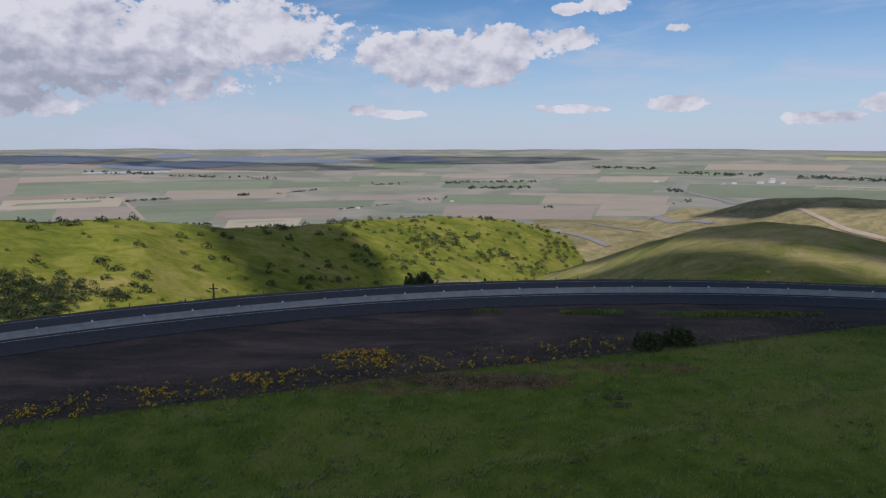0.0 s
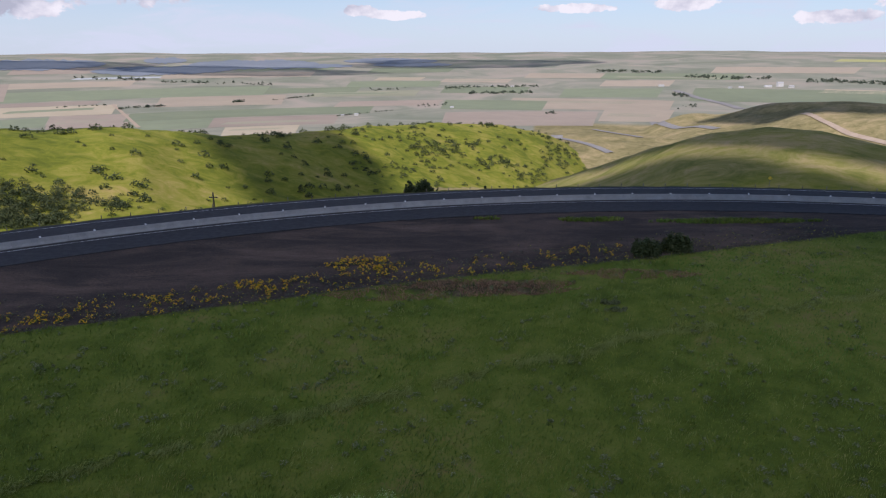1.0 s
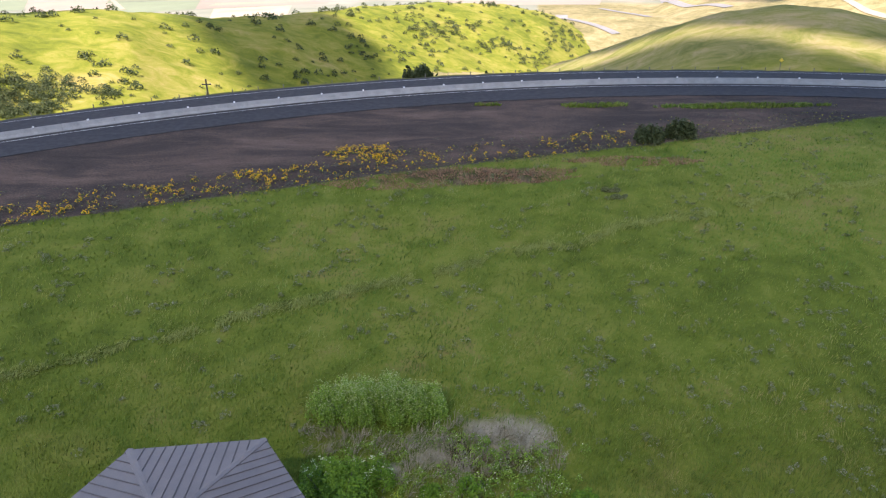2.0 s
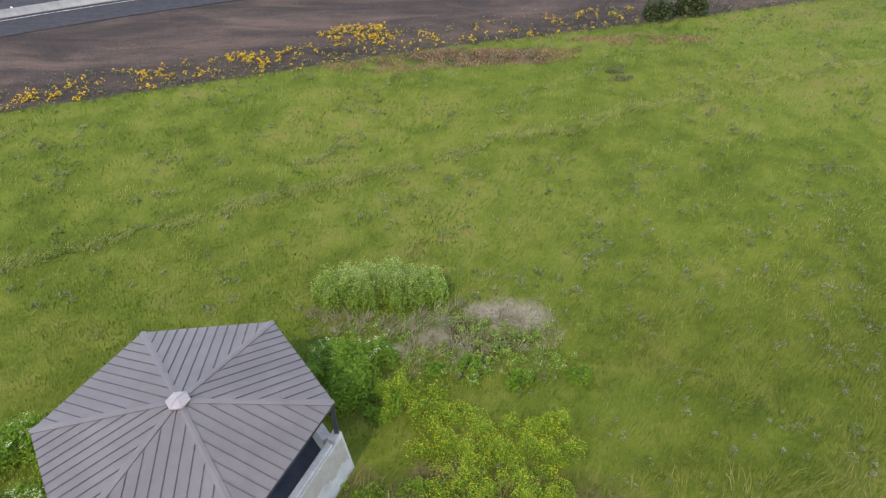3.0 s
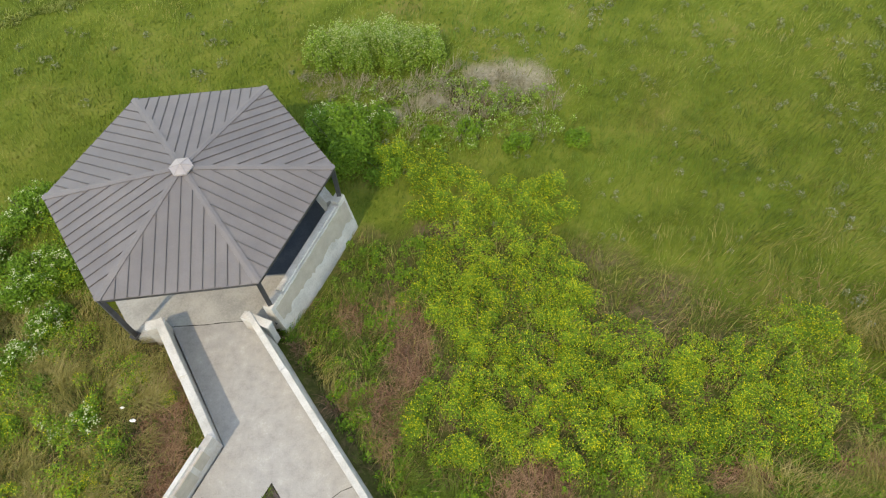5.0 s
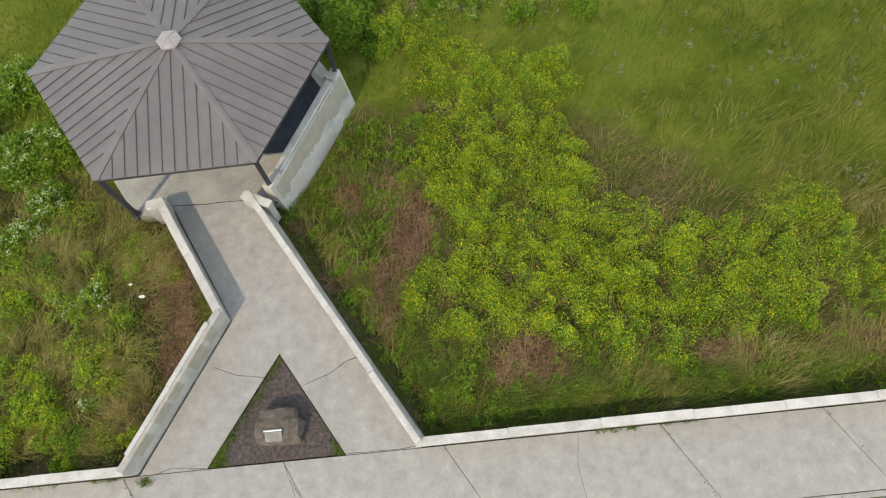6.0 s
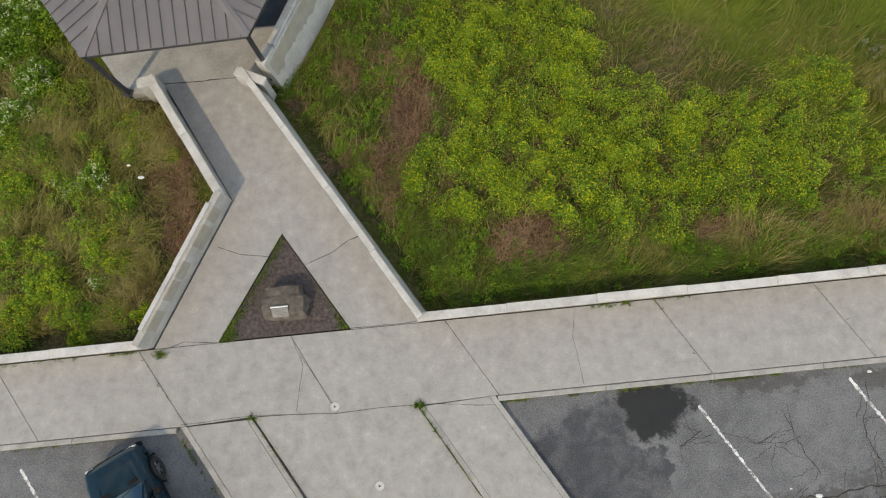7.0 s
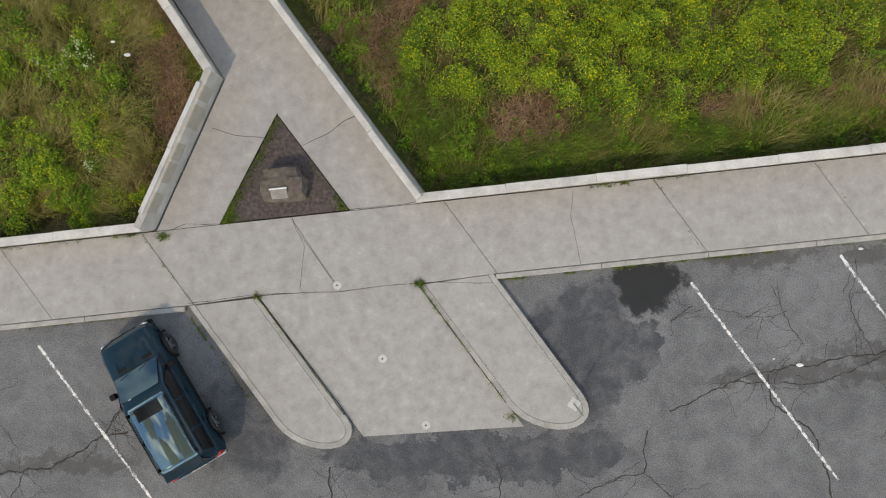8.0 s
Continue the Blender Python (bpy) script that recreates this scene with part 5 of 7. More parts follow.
SAGE = leafy("grey_sage_leaves", [(0.0, (0.085, 0.11, 0.035)), (0.5, (0.15, 0.175, 0.07)), (1.0, (0.25, 0.265, 0.14))], size=0.5)
SCRUB = leafy("scrub_leaves", [(0.0, (0.026, 0.040, 0.013)), (0.5, (0.056, 0.075, 0.026)), (1.0, (0.105, 0.122, 0.055))], size=0.05)
OLIVE = leafy("olive_blades", [(0.0, (0.028, 0.050, 0.007)), (0.5, (0.085, 0.115, 0.015)), (0.8, (0.135, 0.145, 0.030)), (1.0, (0.24, 0.17, 0.08))], size=0.4, own=0.4)
PALE_BLADE = leafy("pale_silvery_blades", [(0.0, (0.15, 0.19, 0.036)), (0.5, (0.215, 0.255, 0.060)), (1.0, (0.30, 0.33, 0.11))], size=0.5)
LUPIN = leafy("blue_grey_flower_spikes", [(0.0, (0.15, 0.165, 0.10)), (0.6, (0.24, 0.26, 0.19)), (1.0, (0.36, 0.38, 0.31))], size=0.5)
BARK = material("grey_bark", [(0.0, (0.06, 0.05, 0.04)), (1.0, (0.14, 0.12, 0.10))], 6, 0.9, 0.4)

MUST = ((3.6, 6.9, 4.4, 2.9), (8.6, 6.6, 3.6, 2.2), (11.6, 7.8, 1.6, 1.9), (1.6, 12.6, 2.5, 3.4), (0.2, 10.0, 1.9, 2.0), (5.6, 4.6, 1.6, 1.1), (-0.2, 15.0, 1.6, 1.3), (13.9, 6.4, 1.1, 1.1), (-0.6, 6.0, 0.8, 1.3), (-1.6, 16.3, 1.5, 1.0), (3.4, 14.6, 1.3, 1.2), (3.6, 10.4, 1.6, 1.3))
DEAD = ((2.15, 3.9, 1.25, 0.95), (-1.35, 8.4, 0.75, 1.7), (-2.1, 6.0, 0.6, 1.2), (8.2, 4.0, 1.0, 0.6), (12.2, 4.2, 1.3, 0.5), (-3.5, 9.6, 0.5, 1.0))
BARE = ((2.4, 21.6, 1.9, 0.75), (3.6, 20.9, 0.9, 0.6), (-0.7, 20.0, 0.8, 0.4), (-2.4, 19.4, 0.5, 0.35))

RUSSET_SPOTS = ((0.6, 20.6, 2.4, 0.8), (-1.2, 20.0, 1.6, 0.5), (4.2, 21.8, 1.8, 0.5))
# meadow: short near, sparser and broader far off
x, y = scatter(240000, -24, 27, 0, 31)
keep = (RNG.uniform(0, 1, len(x)) < 1 - smooth((y - 17) / 14)) & (spots(x, y, *BARE) < 0.5) & (spots(x, y, *MUST) < RNG.uniform(0.3, 1.6, len(x))) & (spots(x, y, *DEAD) < 0.7) & (np.abs(np.degrees(np.arctan2(x, y + 6))) < 52)
x, y = x[keep], y[keep]
blades("grass", x, y, 0.24 + 0.06 * lumps(x, y, 3, 41), 0.018, 0.48, GREEN, "short green meadow grass", wind=0.7)
x, y = scatter(255000, -50, 62, 15, 72)
keep = (RNG.uniform(0, 1, len(x)) < smooth((y - 15) / 12)) & (y < meadow_edge(x) + 0.4 * lumps(x, y, 3, 2)) & (np.abs(np.degrees(np.arctan2(x, y))) < 42)
x, y = x[keep], y[keep]
keep = RNG.uniform(0, 1, len(x)) < np.minimum(1, 32 / np.hypot(x, y)) ** 1.2 * (1 - 0.75 * spots(x * 0.25, y * 0.4, *RUSSET_SPOTS))
x, y = x[keep], y[keep]
blades("grass", x, y, 0.22 + 0.10 * lumps(x, y, 6, 42), 0.014 + 0.00065 * np.hypot(x, y), 0.7, GREEN, "windswept green meadow grass on the slope", wind=0.7)
# darker, seeding grass on the lower meadow
x, y = scatter(75000, 4, 28, 5, 27)
keep = (RNG.uniform(0, 1, len(x)) < 0.80 * smooth((x - 4.5 - 0.25 * (20 - y)) / 4) * smooth((26 - y) / 8) * np.clip(0.75 + 0.5 * lumps(x, y, 4, 204), 0.1, 1)) & (spots(x, y, *MUST) < 0.5) & (np.degrees(np.arctan2(x, y + 6)) < 52)
x, y = x[keep], y[keep]
blades("seeding_grass", x, y, 0.30, 0.013, 0.5, OLIVE, "darker olive seeding grass on the lower meadow", wind=0.9)
# tall grass round the lay-by
x, y = scatter(90000, -20, 18, 0, 12)
near = (y < wall_y(x) + 2.6 + lumps(x, y, 5, 3)) | (x < -9) | ((x > -6.5) & (x < -0.5) & (y < 11))
near &= spots(x, y, *DEAD) < 0.6
x, y = x[near], y[near]
blades("tall_grass", x, y, 0.36, 0.011, 0.85, LUSH, "long bent green grass by the wall", wind=1.0)
x, y = scatter(120000, -20, 20, 0, 13)
f = np.maximum(spots(x, y, (-12, 6.8, 2.6, 1.8), (-10.9, 8.2, 1.6, 1.2), (-14, 4.6, 2.4, 1.5), (-11.2, 3.8, 1.6, 1.4), (-16, 7.5, 1.7, 1.8), (-11.5, 1.9, 2.5, 0.7), (9.2, 3.6, 1.6, 0.8), (13.0, 3.9, 2.2, 0.7), (5.5, 3.3, 1.0, 0.6), (16, 5.2, 2, 1.4), (-4.3, 7.2, 0.7, 1.0), (14.6, 8.7, 1.7, 0.9)), 0.07)
keep = RNG.uniform(0, 1, len(x)) < f
x, y = x[keep], y[keep]
blades("dry_grass", x, y, 0.55, 0.016, 1.05, STRAW, "long straw-coloured grass blown flat", wind=0.9)
x, y = scatter(240000, -16, 16, 0, 11)
f = np.maximum(spots(x, y, *DEAD, (-9.0, 6.6, 0.8, 1.6), (-8.6, 4.6, 0.7, 1.0), (-9.9, 3.0, 0.6, 1.2), (-5.2, 8.3, 0.5, 0.7), (-3.2, 6.7, 0.9, 0.5), (-2.0, 9.8, 0.7, 0.9)), 0.05)
keep = RNG.uniform(0, 1, len(x)) < f
x, y = x[keep], y[keep]
blades("dead_stalks", x, y, 0.34, 0.014, 1.2, RUSSET, "russet dead stalks and litter", "dead plants")
x, y = scatter(22000, -7, 8, 16.5, 24.5)
keep = RNG.uniform(0, 1, len(x)) < np.maximum(spots(x, y, (2.5, 21.5, 2.1, 0.9)), 0.4 * spots(x, y, (0.5, 20.4, 4.4, 1.5), (-5.2, 21.3, 1.5, 1.2), (3.0, 18.2, 1.6, 0.5)))
x, y = x[keep], y[keep]
blades("dead_grass", x, y, 0.17, 0.016, 1.6, GREYDRY, "matted grey dead grass on a low mound", "dead grass", wind=0.3)


def plants(name, x, y, rad, hgt, per, leaf, mats, flower, label, category, flower_size=0.04):
    """Leafy plants of one kind; mats: leaf and flower."""
    z = terrain(x, y)
    v, f = flakes(dome(x, y, z, rad, hgt, per), leaf)
    ob = thing(name, (0, 0, 0), label, category, kind="stuff")
    tagged(arrays("foliage", v, f, mats[0], ob), kind="stuff")
    if flower:
        c = dome(x, y, z, rad * 0.95, hgt * 1.08, flower, 0.9)
        v, f = flakes(c, flower_size, 1.4, 1.1)
        tagged(arrays("bloom", v, f, mats[1], ob), kind="stuff")


x, y = scatter(5200, -6, 17, 3, 17.5, 0.15)
f = spots(x, y, *MUST) * (0.70 + 0.75 * lumps(x, y, 1.5, 51)) * (spots(x, y, *DEAD) < 0.35)
keep = RNG.uniform(0, 1, len(x)) < f
x, y, f = x[keep], y[keep], f[keep]
n = len(x)
tall = np.clip(0.15 + 0.95 * f, 0.3, 1.2)
plants("mustard_plants", x, y, RNG.uniform(0.22, 0.46, n), RNG.uniform(0.45, 0.95, n) * tall, 150, 0.038, (MUSTARD, YELLOW), 34, "yellow-green flowering mustard plants growing thickly", "mustard", 0.030)


def tufts(name, x, y, per, height, width, mat, label, spread=0.16, category="grass"):
    """Clumps of long grass that fall outwards and with the wind."""
    k = len(x)
    a = RNG.uniform(0, 2 * math.pi, (k, per))
    q = np.abs(RNG.normal(0, spread, (k, per)))
    bx, by = (x[:, None] + np.cos(a) * q).ravel(), (y[:, None] + np.sin(a) * q).ravel()
    wa = 0.9 + 2.2 * lumps(x, y, 4.0, 45)
    n = k * per
    size = np.repeat(RNG.uniform(0.7, 1.25, k), per)
    dx = np.cos(a).ravel() * 0.55 + np.repeat(np.cos(wa), per) * 0.75
    dy = np.sin(a).ravel() * 0.55 + np.repeat(np.sin(wa), per) * 0.75
    h = height * size * RNG.uniform(0.6, 1.2, n)
    z = terrain(bx, by) - 0.03
    t = RNG.uniform(0, math.pi, n)
    px, py = np.cos(t) * width / 2, np.sin(t) * width / 2
    v = np.empty((n, 5, 3))
    v[:, 0] = np.stack([bx - px, by - py, z], -1)
    v[:, 1] = np.stack([bx + px, by + py, z], -1)
    mx, my, mz = bx + dx * h * 0.35, by + dy * h * 0.35, z + h * 0.6
    v[:, 2] = np.stack([mx - px * 0.8, my - py * 0.8, mz], -1)
    v[:, 3] = np.stack([mx + px * 0.8, my + py * 0.8, mz], -1)
    v[:, 4] = np.stack([bx + dx * h, by + dy * h, z + h * 0.55], -1)
    f = (np.arange(n)[:, None, None] * 5 + np.array([[0, 1, 3], [0, 3, 2], [2, 3, 4]])).reshape(-1, 3)
    tagged(arrays(name, v.reshape(-1, 3), f, mat), label, category, kind="stuff")


x, y = scatter(620, -20, -9.3, 0.8, 10.5, 0.1)
keep = lumps(x, y, 2.2, 93) > 0.0
tufts("straw_tufts", x[keep], y[keep], 110, 0.66, 0.011, STRAW, "tufts of long straw-coloured grass bent by wind")
x, y = scatter(1500, -6, 20, 2, 6.5, 0.1)
keep = (y < wall_y(x) + 1.7 + 0.8 * lumps(x, y, 4, 94)) & (spots(x, y, *DEAD) < 0.6)
tufts("lush_tufts", x[keep], y[keep], 60, 0.5, 0.011, LUSH, "tufts of long green grass along the wall")
keep = (y < wall_y(x) + 2.4) & (lumps(x, y, 1.9, 95) > 0.55) & (x > 3) & (spots(x, y, *DEAD) < 0.5)
tufts("pale_tufts", x[keep], y[keep], 90, 0.55, 0.010, STRAW, "pale tufts of dry grass along the wall")
x, y = scatter(420, -6, 0, 4, 13, 0.1)
keep = (x < -1.6 - 0.25 * (y - 6)) & (lumps(x, y, 2.6, 96) > -0.2)
tufts("lush_tufts", x[keep][::2], y[keep][::2], 60, 0.45, 0.012, LUSH, "tufts of long green grass beside the way")
x, y = scatter(900, 3, 24, 8, 20, 0.1)
keep = lumps(x, y, 3.5, 97) > 0.25
tufts("meadow_tufts", x[keep], y[keep], 34, 0.32, 0.013, GREEN, "taller tufts of meadow grass")
# a pale trodden line across the slope
t = RNG.uniform(-1, 1, 22000)
x = 1.2 + 38 * t
y = 36.4 + 16.2 * t - 2.2 * t * t + 0.5 * lumps(x, x * 0, 11, 88) + RNG.normal(0, 0.34, len(t))
keep = (lumps(x, y, 6, 98) > -0.35) & (y < meadow_edge(x) - 1)
blades("pale_grass", x[keep], y[keep], 0.26, 0.035, 0.9, PALE_BLADE, "pale trodden line of grass across the meadow", wind=0.7)
# ragged lusher and paler streaks along the slope
x, y = scatter(60000, -40, 50, 20, 62)
u, v = 0.92 * x + 0.39 * y, -0.39 * x + 0.92 * y
streak = lumps(u * 0.22, v, 4.5, 201) + 0.5 * lumps(u, v * 1.6, 6, 202)
keep = (streak > 0.55) & (y < meadow_edge(x) - 0.4)
blades("lush_grass", x[keep], y[keep], 0.24, 0.035, 0.6, LUSH, "lush darker streaks of meadow grass", wind=0.7)
keep = (streak < -0.62) & (y < meadow_edge(x) - 0.4)
blades("pale_grass", x[keep], y[keep], 0.26, 0.030, 0.9, PALE_BLADE, "pale silvery streaks of windblown meadow grass", wind=0.7)
x, y = scatter(60000, -14, 26, 42, 60)
keep = (y < meadow_edge(x) - 0.3) & (spots(x * 0.25, y * 0.4, *RUSSET_SPOTS) > 0.3) & (lumps(x, y, 5, 99) > -0.35)
blades("russet_grass", x[keep], y[keep], 0.22, 0.05, 0.8, RUSSET, "russet dry patches in the meadow")
x, y = scatter(700, -3, 26, 12, 34, 0.1)
keep = lumps(x, y, 3.0, 89) > 0.1
plants("blue_grey_weeds", x[keep], y[keep], RNG.uniform(0.08, 0.2, keep.sum()), RNG.uniform(0.15, 0.3, keep.sum()), 18, 0.06, (SAGE, LUPIN), 8, "small grey-green weeds scattered in the meadow", "weeds")
# leafy low weeds in the grass along the way and the wall
x, y = scatter(5200, -6.5, 18, 1.5, 13, 0.05)
keep = ((y < wall_y(x) + 2.8 + lumps(x, y, 4, 3)) | ((x < -0.4) & (y < 13))) & (lumps(x, y, 1.6, 92) + 0.5 * lumps(x, y, 0.6, 90) > 0.0) & (spots(x, y, *DEAD) < RNG.uniform(0.2, 1.3, len(x)))
x, y = x[keep], y[keep]
n = len(x)
plants("low_weeds", x, y, RNG.uniform(0.10, 0.28, n), RNG.uniform(0.2, 0.5, n), 46, 0.05, (BROAD, YELLOW), 2, "low leafy green weeds in the grass along the wall", "weeds", 0.026)
# scattered weeds in the enclosure on the other side of the way
x, y = scatter(900, -22, -9.4, 0.8, 14, 0.2)
keep = lumps(x, y, 2.2, 91) > 0.05
x, y = x[keep], y[keep]
n = len(x)
plants("weeds", x, y, RNG.uniform(0.22, 0.62, n), RNG.uniform(0.4, 0.95, n), 130, 0.050, (MUSTARD, YELLOW), 34, "scattered yellow-green weeds among dry grass", "weeds", 0.026)
x, y = scatter(650, -3, 27, 8, 27, 0.3)
keep = RNG.uniform(0, 1, len(x)) < 0.05 + 0.5 * spots(x, y, (12, 18.4, 1.5, 0.8), (15, 19.2, 1.5, 1.0), (18.5, 18.0, 2.0, 1.0), (13.5, 14.5, 2.5, 1.5), (14.2, 9.6, 1.2, 0.8))
x, y = x[keep], y[keep]
n = len(x)
plants("sage_tufts", x, y, RNG.uniform(0.10, 0.28, n), RNG.uniform(0.18, 0.34, n), 40, 0.06, (SAGE, LUPIN), 16, "grey-green sage tufts in the meadow", "sage", 0.05)
x, y = scatter(4200, -45, 50, 20, 62)
keep = (y < meadow_edge(x) - 0.6) & (lumps(x, y, 7, 61) + 0.5 * lumps(x, y, 2, 62) > 0.25)
x, y = x[keep], y[keep]
n = len(x)
plants("meadow_weeds", x, y, RNG.uniform(0.10, 0.34, n), RNG.uniform(0.16, 0.34, n), 20, 0.09, (SAGE, LUPIN), 5, "low grey-green weeds in the meadow", "weeds", 0.06)


def bush(x, y, rx, ry, h, label, mats=(BROAD, UMBEL), leaf=0.066, count=2400, flower=190, name="bush", stems=9, fsize=0.07):
    """A bush: stems from the root, lobes of leaves, heads of flowers."""
    z = float(terrain(np.array([x]), np.array([y]))[0]) - 0.03
    ob = thing(name, (x, y, z), label, "bush")
    bm = bmesh.new()
    rnd = random.Random(int(x * 10 + y))
    for i in range(stems):
        a = rnd.uniform(0, 6.28)
        q = rnd.uniform(0.2, 0.8)
        rod(bm, (math.cos(a) * 0.1, math.sin(a) * 0.1, 0), (math.cos(a) * q * rx, math.sin(a) * q * ry, h * rnd.uniform(0.5, 0.8)), 0.02, 0.008, 5)
    part("stems", bm, BARK, ob)
    k = 16
    a = RNG.uniform(0, 2 * math.pi, k)
    q = np.sqrt(RNG.uniform(0, 1, k)) * 0.78
    lx, ly = np.cos(a) * q * rx, np.sin(a) * q * ry
    lh = h * (0.55 + 0.45 * np.sqrt(1 - q ** 2)) * RNG.uniform(0.85, 1.1, k)
    lr = np.full(k, 0.42 * min(rx, ry)) * RNG.uniform(0.8, 1.3, k)
    c = dome(lx, ly, np.zeros(k), lr, lh, int(count * 2.1) // k, 0.25)
    v, f = flakes(c, leaf, 0.5)
    tagged(arrays("foliage", v, f, mats[0], ob), kind="stuff")
    if flower:
        if mats[1] is UMBEL:
            # broad heads, each of many florets
            c = dome(lx, ly, np.zeros(k), lr, lh * 1.06, max(1, flower // 110), 0.92)
            c = np.repeat(c, 12, 0) + RNG.normal(size=(len(c) * 12, 3)) * (0.07, 0.07, 0.015)
        else:
            c = dome(lx, ly, np.zeros(k), lr, lh * 1.06, flower // k, 0.92)
        v, f = flakes(c, fsize * 0.8, 1.8, 1.0)
        tagged(arrays("bloom", v, f, mats[1], ob), kind="stuff")
    return ob


PALE_HEADS = leafy("pale_flower_heads", [(0.0, (0.26, 0.33, 0.10)), (1.0, (0.46, 0.52, 0.26))], size=0.5)
bush(-4.7, 22.7, 1.6, 1.2, 1.75, "tall light green bush topped with pale flower heads", (HEMLOCK, PALE_HEADS), count=4200, flower=1500, fsize=0.06)
bush(-3.0, 23.1, 1.7, 1.2, 1.95, "broad light green bush topped with pale flower heads", (HEMLOCK, PALE_HEADS), count=4600, flower=1700, fsize=0.06)
bush(-3.9, 22.5, 1.5, 1.1, 1.7, "light green flowering bush amid a clump", (HEMLOCK, PALE_HEADS), 0.05, 4200, flower=1500, fsize=0.05)
bush(-2.1, 22.7, 1.4, 1.0, 1.65, "bright green flowering bush amid a clump", (HEMLOCK, PALE_HEADS), 0.05, 3800, flower=1300, fsize=0.05)
bush(-1.2, 23.0, 1.5, 1.1, 1.5, "light green flowering bush at the end of a clump", (HEMLOCK, PALE_HEADS), count=3600, flower=1300, fsize=0.06)
x, y = scatter(420, -6.5, 6.5, 16.5, 22.5, 0.2)
keep = (spots(x, y, (0.0, 19.4, 5.4, 2.2)) > 0.3) & (spots(x, y, *BARE) < 0.5)
x, y = x[keep], y[keep]
n = len(x)
plants("mound_weeds", x, y, RNG.uniform(0.14, 0.36, n), RNG.uniform(0.2, 0.55, n), 50, 0.055, (HEMLOCK, UMBEL), 3, "low green weeds growing over the dry mound", "weeds", 0.05)
x, y = scatter(240, -6.5, 6.5, 16.5, 22.8, 0.1)
keep = spots(x, y, (0.0, 19.9, 5.2, 2.0), (-5.4, 21.0, 1.2, 1.2)) > 0.3
tufts("dry_tufts", x[keep], y[keep], 34, 0.5, 0.016, GREYDRY, "grey dry stalks over the mound", category="dry grass")
bush(-4.2, 17.3, 1.6, 1.8, 1.9, "leafy bright green bush growing beside the shelter", leaf=0.060, count=6200, flower=0)
bush(-3.2, 18.6, 1.1, 1.0, 1.2, "light green bush topped with white umbels", leaf=0.055, count=2800, flower=170)
bush(-5.0, 18.6, 1.0, 0.9, 1.2, "green bush with white umbels behind the shelter", count=2200, flower=260)
bush(-2.6, 16.4, 0.8, 0.9, 0.9, "low bright green bush in the weeds", count=1500, flower=0)
bush(0.9, 18.2, 0.7, 0.5, 0.7, "small green bush on the dry mound", count=900, flower=0)
bush(2.9, 17.4, 0.6, 0.5, 0.7, "small green bush at the mound's foot", count=800, flower=0)
bush(5.2, 17.6, 0.6, 0.5, 0.6, "small pale green bush in the meadow", count=700, flower=0)
bush(-0.6, 18.0, 0.5, 0.4, 0.6, "small green bush in dry grass", count=600, flower=0)
bush(-14.9, 11.6, 1.2, 1.5, 1.3, "green bush with white umbels close to the shelter wall", count=2600, flower=190)
bush(-15.9, 14.4, 1.2, 1.4, 1.3, "green bush with white flower heads by the shelter", count=2400, flower=190)
bush(-16.6, 9.6, 1.1, 1.1, 1.1, "leafy green bush in the dry enclosure", count=2000, flower=80)
bush(-13.6, 9.8, 0.7, 0.8, 0.9, "green bush by the shelter's low wall", count=1200, flower=90)
bush(-11.3, 6.2, 0.55, 0.5, 0.75, "small bush with broad white flower heads", count=700, flower=110, fsize=0.08)
bush(-15.0, 5.2, 1.1, 0.9, 0.8, "low yellow-green bush in the dry enclosure", (MUSTARD, YELLOW), count=1900, flower=500, fsize=0.035)
bush(-12.6, 3.0, 0.6, 0.9, 0.8, "yellow-green bush close to the boundary wall", (MUSTARD, YELLOW), count=1300, flower=300, fsize=0.035)
bush(13.2, 47.9, 1.1, 0.5, 0.35, "low dark tuft of weeds in the meadow", (SAGE, UMBEL), 0.09, 700, 0, stems=4)
bush(13.7, 46.6, 1.0, 0.45, 0.3, "low dark tuft of weeds beside another", (SAGE, UMBEL), 0.09, 600, 0, stems=4)
bush(19.8, 60.2, 1.45, 1.2, 1.75, "dark round bush at the meadow's edge", (SCRUB, GOLD), 0.16, 2600, 0, fsize=0.1)
bush(23.1, 61.2, 1.5, 1.2, 1.95, "dark round bush with golden flowers behind", (SCRUB, GOLD), 0.16, 2800, 40, fsize=0.12)

bush(-14.4, 8.2, 0.8, 0.7, 0.8, "bright green bush with white umbels in dry grass", count=1500, flower=130)
bush(-17.6, 7.0, 1.1, 1.0, 0.9, "spreading green bush with white umbels", count=2000, flower=190)
bush(-13.1, 7.3, 0.6, 0.6, 0.6, "small bright green bush among straw", count=900, flower=0)
bush(-16.9, 12.4, 1.0, 1.0, 1.2, "tall green bush with many white umbels", count=2000, flower=300)
bush(-17.0, 4.2, 0.9, 0.8, 0.8, "yellow-green bush in bent dry grass", (MUSTARD, YELLOW), count=1500, flower=400, fsize=0.035)
bush(-13.8, 3.9, 0.7, 0.5, 0.6, "small yellow-green bush in bent grass", (MUSTARD, YELLOW), count=1100, flower=260, fsize=0.035)
bush(-11.2, 1.9, 0.5, 0.45, 0.6, "small green bush at the boundary wall", count=800, flower=0)

